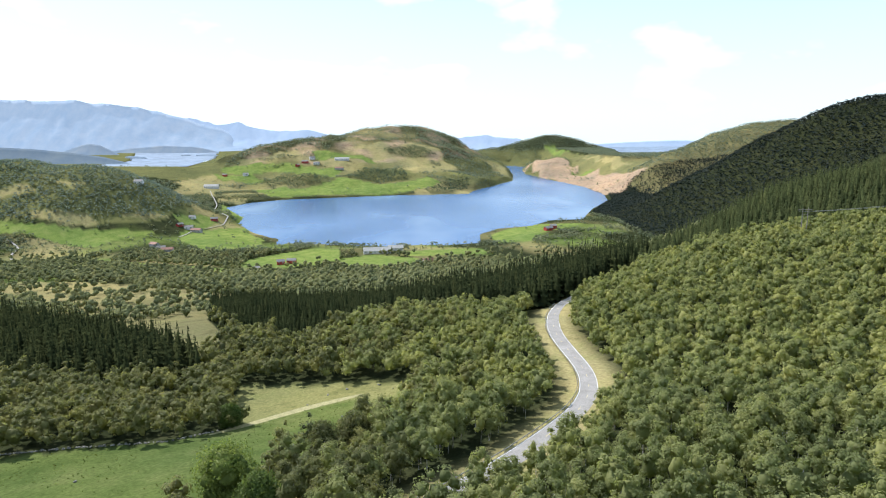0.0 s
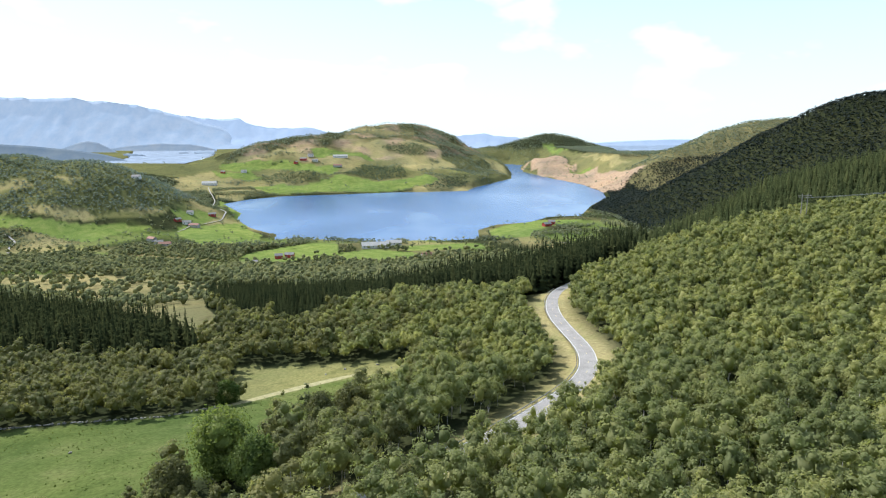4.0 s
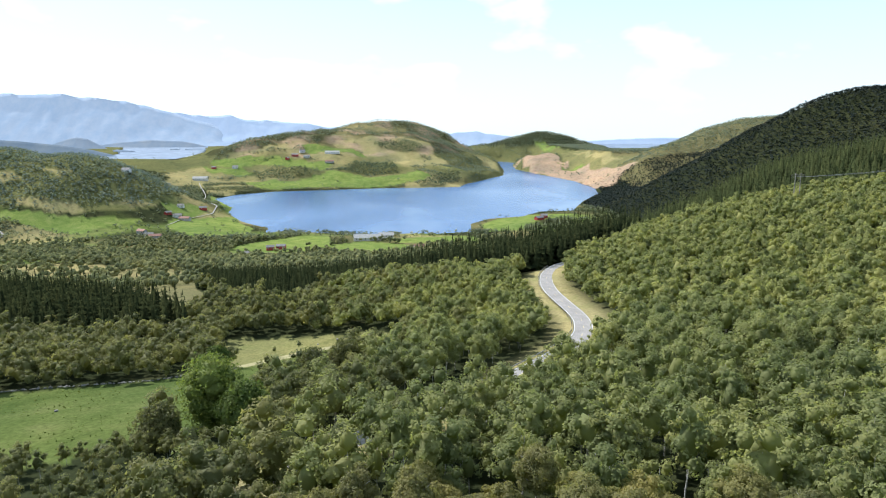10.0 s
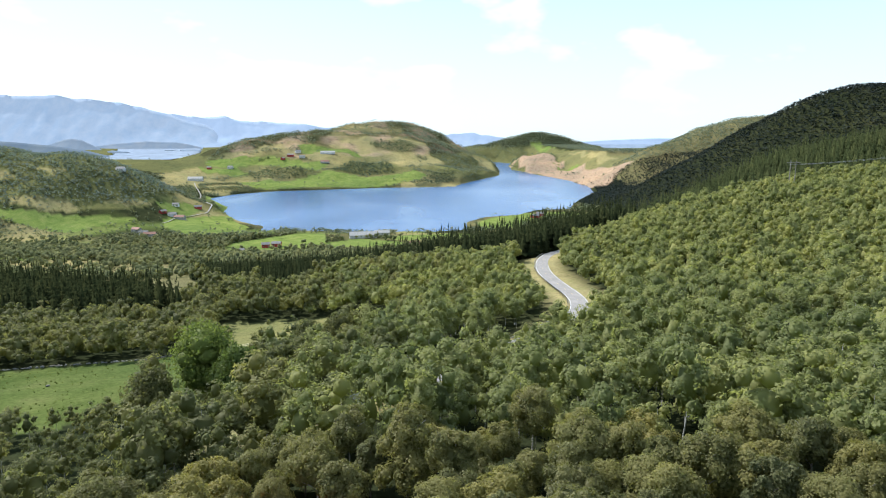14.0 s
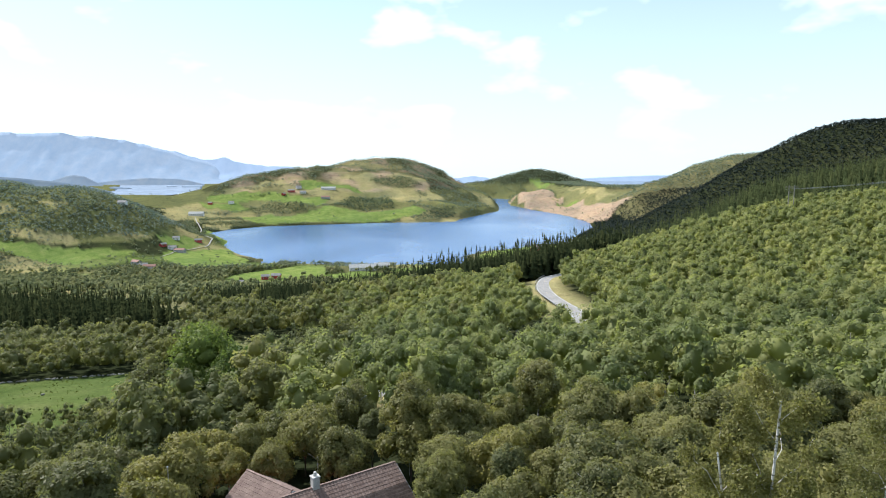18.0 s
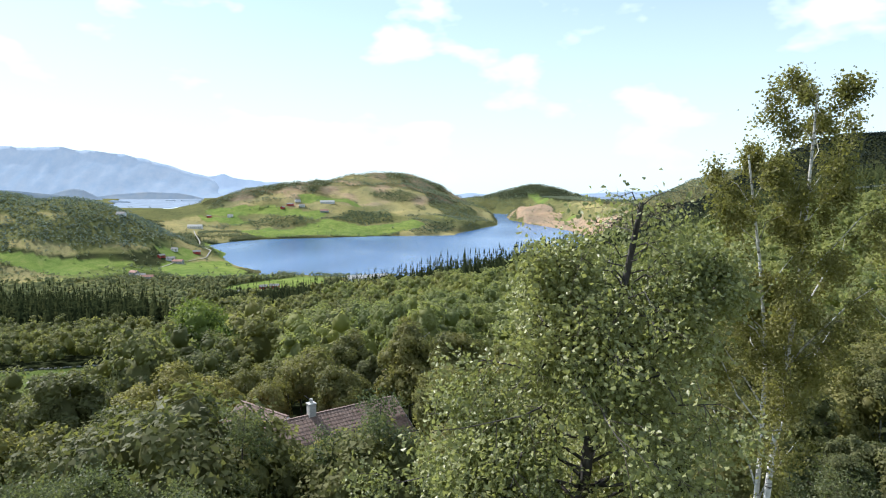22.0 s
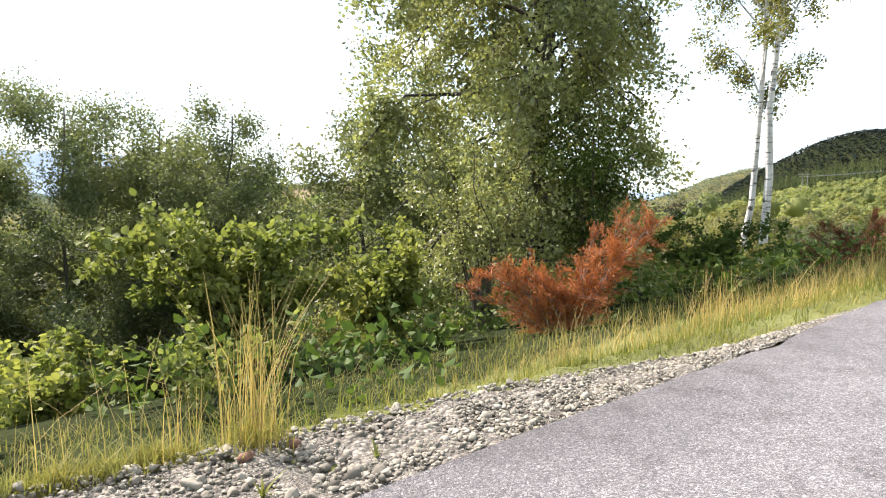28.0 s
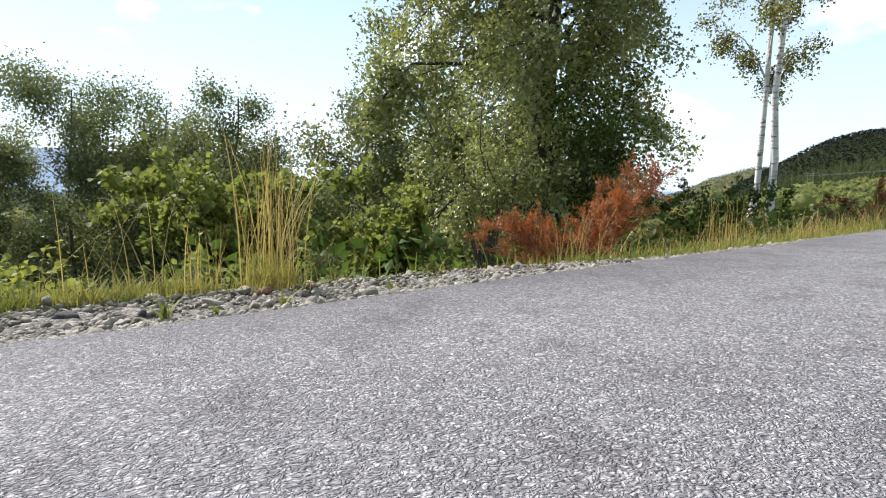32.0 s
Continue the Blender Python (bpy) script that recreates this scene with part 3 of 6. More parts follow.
def rock(rng, subdiv=1, squash=0.6):
    """An angular pebble of unit size as (corners, triangles)."""
    bm = bmesh.new()
    bmesh.ops.create_icosphere(bm, subdivisions=subdiv, radius=0.5)
    for v in bm.verts:
        v.co *= rng.uniform(0.8, 1.3)
    for k in range(7):
        n = Vector(rng.normal(size=3)).normalized()
        d = rng.uniform(0.2, 0.38)
        for v in bm.verts:
            v.co -= n * max(0.0, v.co.dot(n) - d)
    long = rng.uniform(0.75, 1.25)
    for v in bm.verts:
        v.co.x *= long
        v.co.z *= squash
    vs = np.array([v.co[:] for v in bm.verts])
    bm.verts.index_update()
    fs = np.array([[v.index for v in f.verts] for f in bm.faces])
    bm.free()
    return vs, fs

# ---- plan of the land: road, fields, woods ----
VALLEY_ROAD = [(-24, 96), (-10, 112), (6, 128), (20, 143), (39, 168), (49, 184), (55, 202), (58, 224), (57.5, 250), (57, 275), (60, 297), (67, 320), (80, 348), (98, 374), (125, 400)]
PASTURE = [(-170, 140), (-160, 185), (-110, 190), (-83, 190), (-62, 206), (-40, 232), (-13, 232), (-3, 226), (-10, 202), (-24, 170), (-38, 165), (-44, 138), (-70, 118), (-120, 112)]
MEADOW = [(-80, 258), (-61, 256), (-27, 248), (-4, 238), (-14, 222), (-40, 226), (-62, 207), (-72, 214)]
SPRUCE_LEFT = [(-460, 600), (-334, 484), (-244, 417), (-165, 353), (-116, 300), (-100, 272), (-123, 262), (-176, 272), (-247, 296), (-380, 380)]
SPRUCE_MID = [(-212, 596), (-155, 604), (-70, 530), (30, 500), (100, 500), (170, 480), (112, 385), (80, 362), (62, 330), (40, 345), (-21, 372), (-44, 342), (-70, 314), (-100, 336), (-146, 405)]
CLEARING_NEAR = [(-334, 484), (-244, 417), (-165, 353), (-116, 300), (-106, 330), (-146, 405), (-212, 596), (-290, 580)]
SPRUCE_RIGHT = [(110, 400), (180, 425), (230, 395), (300, 390), (520, 420), (700, 640), (500, 700), (330, 640), (180, 560)]
HOUSE_YARD = [(-20, 43), (-21, 60), (0, 60), (2, 47), (-9, 41)]
CLEARING = [(-560, 700), (-392, 600), (-272, 500), (-170, 480), (-200, 620), (-349, 720), (-504, 800)]


# fields, tan clearings, the felled slope and plantations across the lake, in plan
PLAN_GREEN_A = [
    [(-860, 1244), (-771, 1232), (-680, 1245), (-592, 1268), (-548, 1268), (-608, 1207), (-625, 1137), (-692, 1166), (-772, 1197), (-837, 1208)],
    [(-556, 1362), (-526, 1430), (-482, 1468), (-486, 1348), (-526, 1335)],
    [(-536, 1525), (-572, 1770), (-474, 1538), (-445, 1511), (-474, 1653), (-554, 1839), (-628, 1920)],
    [(-513, 1288), (-427, 1432), (-387, 1355), (-337, 1277), (-331, 1156), (-399, 1098), (-450, 1156)],
    [(-292, 966), (-298, 1019), (-255, 1075), (-206, 1124), (-165, 1119), (-145, 1012), (-178, 969), (-226, 946)],
    [(-146, 1021), (-98, 1058), (-21, 1024), (-29, 962), (-127, 913)],
]
PLAN_GREEN_B = [
    [(-62, 1088), (87, 1095), (95, 1043), (-40, 1040)],
    [(-516, 999), (-383, 979), (-287, 949), (-307, 885), (-419, 904)],
    [(126, 1316), (246, 1493), (331, 1392), (290, 1320), (224, 1249), (185, 1180), (129, 1205)],
]
PLAN_GREEN = PLAN_GREEN_A + PLAN_GREEN_B
PLAN_GREEN_HILL = [
    [(-522, 2777), (-304, 2832), (-241, 2729), (-479, 2690)],
    [(-878, 2608), (-751, 2646), (-557, 2606), (-373, 2606), (-361, 2453), (-636, 2552), (-809, 2530)],
    [(-848, 2500), (-697, 2526), (-633, 2428), (-680, 2379), (-796, 2450)],
    [(-638, 2303), (-421, 2346), (-349, 2425), (-131, 2373), (-5, 2455), (48, 2374), (-84, 2219), (-388, 2153), (-545, 2093)],
    [(732, 4135), (820, 4155), (790, 3637), (766, 3790)],
    [(648, 3062), (733, 2856), (710, 2794), (662, 2994)],
]
PLAN_TAN = [
    [(-944, 2351), (-845, 2506), (-759, 2377), (-819, 2241)],
    [(-681, 2030), (-594, 2071), (-586, 1949), (-644, 1943)],
    [(-403, 2833), (-268, 2997), (-85, 3047), (74, 2961), (225, 2878), (89, 2658), (-148, 2703), (-269, 2717)],
    [(-667, 2797), (-534, 2737), (-557, 2667)],
    [(-939, 1374), (-881, 1396), (-838, 1358), (-923, 1347)],
    [(-834, 1390), (-743, 1379), (-755, 1359)],
    [(-798, 1281), (-691, 1291), (-648, 1268), (-713, 1245), (-782, 1253)],
    [(-641, 1306), (-597, 1335), (-556, 1349), (-597, 1307)],
    [(779, 3215), (789, 2791), (823, 2565), (768, 2627), (763, 2979)],
]
PLAN_FELL = [
    [(510, 3456), (640, 3460), (677, 3202), (714, 2781), (749, 2409), (773, 2278), (714, 2215), (645, 2126), (587, 2153), (603, 2423), (520, 2946)],
]
PLAN_PLANT = [
    [(-658, 2417), (-574, 2473), (-442, 2467), (-399, 2365), (-588, 2345)],
    [(-342, 2458), (-283, 2624), (-115, 2592), (-86, 2420), (-153, 2385)],
    [(-19, 2262), (60, 2412), (154, 2484), (132, 2323), (55, 2241)],
    [(-221, 2894), (-161, 2962), (-31, 2955), (26, 2895), (-54, 2807), (-180, 2841)],
    [(-675, 2584), (-606, 2624), (-589, 2586)],
]
PLAN_HILLWOOD = [
    [(-934, 2478), (-980, 2650), (-820, 2950), (-600, 3080), (-426, 3206), (-420, 3060), (-574, 2900), (-677, 2732), (-812, 2698), (-900, 2486)],
    [(-82, 3545), (90, 3603), (153, 3269), (303, 2886), (343, 2789), (153, 2536), (71, 2871), (22, 2998), (-74, 3161)],
    [(-565, 2064), (-386, 2143), (-84, 2219), (-83, 2182), (-381, 2111), (-547, 2032)],
]


def valley_floor(x, y, z):
    return (y > 780) & (y < 1700) & (x < 420) & (z < -112)


def thicket(x, y):
    """Copses and hedge strips among the valley fields."""
    return wav(x, y, 0.017, 22) + 0.7 * wav(x, y, 0.05, 23) > np.interp(y, [780, 900, 1000, 1150, 1700], [-2.0, -0.5, 0.3, 0.7, 0.8])


def hill_copse(x, y):
    """Copses on the hill across the lake."""
    return wav(x, y, 0.016, 24) + 0.7 * wav(x, y, 0.045, 25) > 0.55


def cover(x, y, z):
    """Weights of pasture, heath and felled land."""
    x, y = np.asarray(x, float), np.asarray(y, float)
    wob = 0.006 * y
    x, y = x + wav(x, y, 0.03, 15) * wob, y + wav(x, y, 0.03, 16) * wob
    g = np.zeros(np.shape(x))
    h, fl = g.copy(), g.copy()
    g[inside(PASTURE, x, y)] = 0.48
    h[inside(MEADOW, x, y)] = 0.45
    g[inside(MEADOW, x, y)] = 0.5
    h[inside(CLEARING, x, y)] = 0.75
    h[inside(CLEARING_NEAR, x, y)] = 0.55
    s, e = verge(x, y)
    near = np.hypot(x, y) < 40
    g = np.where(near & (e < 1.3) & (e > -30), 0.45, g)
    h = np.where(near & (e < 1.3) & (e > -30), 0.35, h)
    d = road_distance(x, y, VALLEY_ROAD)
    h = np.maximum(h, np.clip(1.7 - d / 8, 0, 1) * (y < 500))
    for poly in PLAN_GREEN + PLAN_GREEN_HILL:
        g[inside(poly, x, y)] = 1
    for poly in PLAN_TAN:
        h[inside(poly, x, y)] = 0.9
    valley = valley_floor(x, y, z) & (g < 0.9)
    h = np.where(valley, np.maximum(h, np.clip(wav(x, y, 0.02, 19) * 0.8 + 0.1, 0, 0.8)), h)
    g = np.where(valley, np.clip(wav(x, y, 0.025, 11) * 0.8 + 0.15, 0, 0.7), g)
    across = (y > 2050) & (y < 3700) & (x < 400) & (x > -900) & (g < 0.9)
    h = np.where(across, np.maximum(h, np.clip(wav(x, y, 0.012, 12) * 0.6 + np.interp(y, [2900, 3300], [0.55, 0.25]), 0, 0.95)), h)
    g = np.where(across & (z < -60), np.maximum(g, np.clip(wav(x, y, 0.015, 13) * 0.6, 0, 0.4)), g)
    knoll = (x < -560) & (y > 1250) & (y < 2100) & (z > -125)
    h = np.where(knoll, np.maximum(h, 0.3), h)
    g = np.where(knoll & (g < 0.9), np.maximum(g, 0.3), g)
    for poly in PLAN_HILLWOOD:
        wood = inside(poly, x, y)
        g, h = np.where(wood, 0, g), np.where(wood, 0.12, h)
    pale = (y > 2000) & (x > 700) & (x < 1700) & (y < 3200)
    h = np.where(pale, np.maximum(h, 0.5), h)
    low = (y > 2400) & (z < -70)
    h = np.where(low, np.maximum(h, 0.3), h)
    g = np.where(low, np.maximum(g, 0.25), g)
    for poly in PLAN_FELL:
        fl[inside(poly, x, y)] = 1
    fl = np.where(across & (z > -75), np.maximum(fl, np.clip(wav(x, y, 0.02, 14) * 0.9 + wav(x, y, 0.06, 15) * 0.4, 0, 0.8)), fl)
    fl = np.where(g > 0.9, 0, fl)
    h = np.where(g > 0.9, 0, h)
    return g, h, fl


# ground: one polar sheet, fine near the road and coarse towards the horizon
def build_ground():
    rings = np.concatenate([np.linspace(0.004, 8, 30), np.geomspace(8.4, 860, 170), np.geomspace(867, 3300, 170), np.geomspace(3350, 4950, 20)])
    az = np.concatenate([np.arange(-42, 42, 0.2), np.arange(44, 316, 4.0)])
    rr, aa = np.meshgrid(rings, np.radians(az), indexing="ij")
    x, y = rr * np.sin(aa), rr * np.cos(aa)
    z = height(x, y)
    v = np.stack([x, y, z], -1).reshape(-1, 3)
    m, n = len(rings), len(az)
    i, j = np.meshgrid(np.arange(m - 1), np.arange(n), indexing="ij")
    a, b = i * n + j, i * n + (j + 1) % n
    f = np.stack([a, b, b + n, a + n], -1).reshape(-1, 4)[:, ::-1]
    me = mesh_from("ground", v, f, M_GROUND, True)
    g, h, fl = cover(v[:, 0], v[:, 1], v[:, 2])
    col = me.color_attributes.new("cover", 'FLOAT_COLOR', 'POINT')
    col.data.foreach_set("color", np.stack([g, h, fl, np.ones(len(v))], -1).astype(np.float32).ravel())
    return tagged(new("ground", me), "rolling green valley land with pasture, heath and felled slopes", "ground", kind="structure")


ground = build_ground()
def sheet_of_water(name, outline, z, label):
    v = [(x, y, z) for x, y in outline]
    return tagged(new(name, mesh_from(name, v, [list(range(len(v)))], M_WATER if name == "water" else M_WATER_FAR)), label, "water", kind="structure")


sheet_of_water("water", [(-720, 1100), (700, 1100), (800, 2600), (760, 4200), (200, 4200), (-200, 2500), (-720, 2150)], LAKE_Z, "deep blue lake with faint wind ripples")
sheet_of_water("fjord_water", FJORD, FJORD_Z, "pale blue fjord arm seen beyond the hills")
sheet_of_water("sea_water", SEA, SEA_Z, "pale sea inlet far behind the hills")


def far_range(y, points, depth, label, material, seed):
    """A distant range of mountains: a rounded ridge with uneven spurs. points: x, height of the crest."""
    r = np.random.RandomState(seed)
    p = np.array(points, float)
    xs = np.linspace(p[0, 0], p[-1, 0], 260)
    crest = np.interp(xs, p[:, 0], p[:, 1])
    crest = crest + (wav(xs, xs * 0, 0.02, seed + 2) * 5 + wav(xs, xs * 0, 0.05, seed + 3) * 2.5) * min(1.0, crest.max() / 120)
    q = np.linspace(0, 1, 12)
    v = []
    for k, u in enumerate(q):
        drop = (1 - u) ** 1.3
        z = crest * u**0.9 - 130 * (1 - u) + (wav(xs, xs * 0 + k * 60.0, 0.011, seed) * 20 + wav(xs, xs * 0 + k * 40.0, 0.03, seed + 1) * 9) * min(1.0, crest.max() / 120) * (0.25 + u * (1 - u) * 2.2)
        v.append(np.stack([xs, y - depth * drop + 0 * xs, z], -1))
    v.append(np.stack([xs, y + 30 + 0 * xs, 0 * xs - 140], -1))
    v = np.concatenate(v)
    n, m = len(xs), len(q) + 1
    i, j = np.meshgrid(np.arange(m - 1), np.arange(n - 1), indexing="ij")
    a = i * n + j
    f = np.stack([a, a + 1, a + n + 1, a + n], -1).reshape(-1, 4)
    return tagged(new("backdrop", mesh_from("backdrop", v, f, material, True)), label, "mountains", kind="structure")


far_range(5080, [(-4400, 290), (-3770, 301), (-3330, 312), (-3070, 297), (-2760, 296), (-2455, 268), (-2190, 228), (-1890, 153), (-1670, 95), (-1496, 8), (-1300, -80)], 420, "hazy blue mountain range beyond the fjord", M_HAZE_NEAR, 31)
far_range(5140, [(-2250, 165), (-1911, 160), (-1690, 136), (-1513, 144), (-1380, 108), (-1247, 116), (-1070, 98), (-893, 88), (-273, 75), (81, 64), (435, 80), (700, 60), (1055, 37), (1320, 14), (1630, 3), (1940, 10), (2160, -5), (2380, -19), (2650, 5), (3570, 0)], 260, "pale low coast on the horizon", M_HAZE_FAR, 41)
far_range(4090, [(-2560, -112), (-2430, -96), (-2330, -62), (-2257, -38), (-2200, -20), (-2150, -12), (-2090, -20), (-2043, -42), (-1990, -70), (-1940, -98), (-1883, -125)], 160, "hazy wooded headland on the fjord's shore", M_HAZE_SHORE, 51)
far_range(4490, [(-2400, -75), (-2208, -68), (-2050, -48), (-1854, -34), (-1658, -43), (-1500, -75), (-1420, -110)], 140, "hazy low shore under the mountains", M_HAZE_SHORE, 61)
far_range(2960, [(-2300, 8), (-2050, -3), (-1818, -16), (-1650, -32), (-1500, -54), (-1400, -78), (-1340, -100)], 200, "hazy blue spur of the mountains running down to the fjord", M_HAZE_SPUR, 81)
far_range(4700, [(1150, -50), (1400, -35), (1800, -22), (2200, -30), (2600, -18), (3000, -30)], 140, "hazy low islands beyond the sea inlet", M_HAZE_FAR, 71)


def islet(x, y, length, tall, seed):
    r = np.random.RandomState(seed)
    v, f = rock(r, 2, 1.0)
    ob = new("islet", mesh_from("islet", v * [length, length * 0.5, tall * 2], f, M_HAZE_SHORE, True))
    ob.location = (x, y, FJORD_Z)
    return tagged(ob, "low wooded islet in the pale fjord", "islet", "islets in the fjord")


for k, (ix, iy, il, ih) in enumerate([(-1570, 3518, 60, 9), (-1480, 3904, 55, 8), (-1353, 3882, 190, 12), (-1587, 4600, 130, 12), (-1640, 3560, 110, 14), (-1720, 4560, 150, 10)]):
    islet(ix, iy, il, ih, 300 + k)


def ribbon(line, half, lift, material, name, offset=0.0, z_of=None):
    """A strip along a plan line, draped on the land."""
    p = np.asarray(line, float)
    seg = np.hypot(*np.diff(p, axis=0).T)
    s = np.r_[0, seg.cumsum()]
    q = np.linspace(0, s[-1], int(s[-1] / 3) + 2)
    k = 9
    px, py = np.interp(q, s, p[:, 0]), np.interp(q, s, p[:, 1])
    pad = lambda u: np.convolve(np.r_[[u[0]] * (k // 2), u, [u[-1]] * (k // 2)], np.ones(k) / k, "valid")
    px, py = pad(px), pad(py)
    d = unit(np.stack([np.gradient(px), np.gradient(py)], -1))
    nrm = np.stack([d[:, 1], -d[:, 0]], -1)
    zc = pad(height(px, py)) + lift
    left, right = offset - half, offset + half
    v = np.concatenate([np.c_[px + nrm[:, 0] * left, py + nrm[:, 1] * left, zc], np.c_[px + nrm[:, 0] * right, py + nrm[:, 1] * right, zc]])
    n = len(q)
    i = np.arange(n - 1)
    f = np.stack([i, i + n, i + n + 1, i + 1], -1)
    return mesh_from(name, v, f, material), np.c_[px, py, zc], nrm


road_me, ROAD_PTS, ROAD_NRM = ribbon(VALLEY_ROAD, 3.3, 0.45, M_ASPHALT_FAR, "road")
valley_road = tagged(new("road", road_me), "pale grey asphalt country road winding through woods", "road", kind="structure")

# ---- woods: far trees joined, as nobody could count them ----
rng = np.random.RandomState(7)
MID_PROTOS = [dome_crown(rng, 10.5 + 1.2 * (k % 4), 3.3 + 0.35 * (k % 3), 9, 520, 0.42, 0.14, 0.66, 0.55) for k in range(8)]
BACK_PROTOS = [dome_crown(rng, 10.5 + 1.2 * (k % 4), 3.4 + 0.3 * (k % 3), 5, 190, 0.58, 0.14, 0.72, 0.5, 0.44) for k in range(6)]
FAR_PROTOS = [dome_crown(rng, 9 + k % 3, 3.5, 3, 26, 1.25, 0.15, 0.95, 0.4, 0.6) for k in range(6)]
HILL_PROTOS = [tuft_tree(rng, 8 + k % 3, 4.2, 6, 4.2) for k in range(8)]
TINY_PROTOS = [tuft_tree(rng, 8 + k % 3, 3.1, 8, 3.3) for k in range(8)]
STEM_PROTOS = [trunk_mesh(rng, 10.5, 0.13, 0.03, 0.9, 4, 1) for k in range(3)]
SPRUCE_PROTOS = [spruce_cards(rng, 12 + 1.2 * k, 2.9, 8, 5.4) for k in range(5)]


def plant(name, label, protos, xy, scale, material, sink=0.3):
    z = height(xy[:, 0], xy[:, 1]) - sink
    keep = (z > LAKE_Z + 0.5) & ~((xy[:, 0] > 690) & (xy[:, 1] > 2450) & (z < SEA_Z)) & ~((xy[:, 0] < -850) & (xy[:, 1] > 2450) & (z < FJORD_Z - 0.6))
    xy, z, scale = xy[keep], z[keep], scale[keep]
    if not len(xy):
        return None
    v, f, tone = scatter(rng, protos, xy, z, scale)
    me = mesh_from(name, v, f, material, True)
    col = me.color_attributes.new("tone", 'FLOAT_COLOR', 'POINT')
    col.data.foreach_set("color", np.stack([tone, tone, tone, tone * 0 + 1], -1).astype(np.float32).ravel())
    return tagged(new(name, me), label, "wood", kind="stuff")


def wooded_slope():
    p = spaced(rng, (-330, 10, 470, 420), 4.8)
    x, y = p.T
    d = road_distance(x, y, VALLEY_ROAD)
    side = x - np.interp(y, [q[1] for q in VALLEY_ROAD], [q[0] for q in VALLEY_ROAD])
    ok = (d > np.where(y < 124, 4.6, 7.2)) & ~inside(PASTURE, x, y) & ~inside(MEADOW, x, y) & ~inside(SPRUCE_LEFT, x, y) & ~inside(SPRUCE_MID, x, y) & ~inside(SPRUCE_RIGHT, x, y)
    ok &= (np.abs(x) < 0.8 * y + 12) & ~inside(HOUSE_YARD, x, y) & ~inside(CLEARING_NEAR, x, y)
    ok &= (side > 9) | (d > 13) | (y < 124)
    for ox, oy, oak_r in ((-45, 131, 9), (-36, 124, 6), (-52, 120, 6), (-28, 158, 6), (-20, 162, 6)):
        ok &= np.hypot(x - ox, y - oy) > oak_r
    return p[ok]


slope_xy = wooded_slope()
slope_r = np.hypot(slope_xy[:, 0], slope_xy[:, 1])
near_xy = slope_xy[(slope_r < 75) & (slope_r > 21)]
mid_xy, back_xy = slope_xy[(slope_r >= 75) & (slope_r < 190)], slope_xy[slope_r >= 190]
mid_scale = rng.uniform(0.55, 1.1, len(mid_xy))
mid_d = road_distance(*mid_xy.T, VALLEY_ROAD)
mid_scale *= np.where((mid_xy[:, 1] < 190) & (mid_xy[:, 1] > 124), np.interp(mid_d, [7, 11, 15], [0.55, 0.85, 1.0]), 1.0)
mid_scale[inside([(-140, 60), (-44, 66), (-24, 116), (-60, 126), (-140, 114)], mid_xy[:, 0], mid_xy[:, 1])] *= 0.5
low = mid_xy[:, 0] < -0.08 * mid_xy[:, 1] - 10 + wav(*mid_xy.T, 0.05, 91) * 14 + rng.normal(0, 14, len(mid_xy))
plant("wood", "dense broadleaf wood of birch and alder on the hillside", MID_PROTOS, mid_xy[~low], mid_scale[~low], M_LEAF_MID)
plant("wood", "grey-green willow and alder wood round the pasture", MID_PROTOS, mid_xy[low], mid_scale[low], M_LEAF_GREY)
plant("wood_stems", "slim pale birch stems standing in the hillside wood", STEM_PROTOS, mid_xy + 0.2, mid_scale, M_BARK_PALE)
low = back_xy[:, 0] < -0.08 * back_xy[:, 1] - 10 + wav(*back_xy.T, 0.04, 92) * 30 + rng.normal(0, 25, len(back_xy))
plant("wood", "dense broadleaf wood of birch and alder further along the hillside", BACK_PROTOS, back_xy[~low], rng.uniform(0.55, 1.05, (~low).sum()), M_LEAF_MID)
plant("wood", "grey-green broadleaf wood below the spruces", BACK_PROTOS, back_xy[low], rng.uniform(0.55, 1.05, low.sum()), M_LEAF_GREY)
for area, gap in ((SPRUCE_LEFT, 4.6), (SPRUCE_MID, 4.7), (SPRUCE_RIGHT, 5.3)):
    a = np.array(area)
    p = spaced(rng, (*a.min(0), *a.max(0)), gap)
    p = p[inside(area, p[:, 0], p[:, 1])]
    p = p[road_distance(p[:, 0], p[:, 1], VALLEY_ROAD) > 7]
    tall = rng.uniform(0.62, 1.25, len(p))
    if area is SPRUCE_MID:
        tall = rng.uniform(0.8, 1.12, len(p)) * np.interp(p[:, 0] / p[:, 1], [-0.3, -0.14, -0.08, 0.0, 0.06, 0.25], [0.78, 0.85, 1.0, 1.25, 1.42, 1.5])
    elif area is SPRUCE_LEFT:
        tall = rng.uniform(0.85, 1.4, len(p))
    plant("spruce_plantation", "dark dense spruce plantation with straight edges", SPRUCE_PROTOS, p, tall, M_NEEDLE_LIGHT if area is SPRUCE_RIGHT else M_NEEDLE)


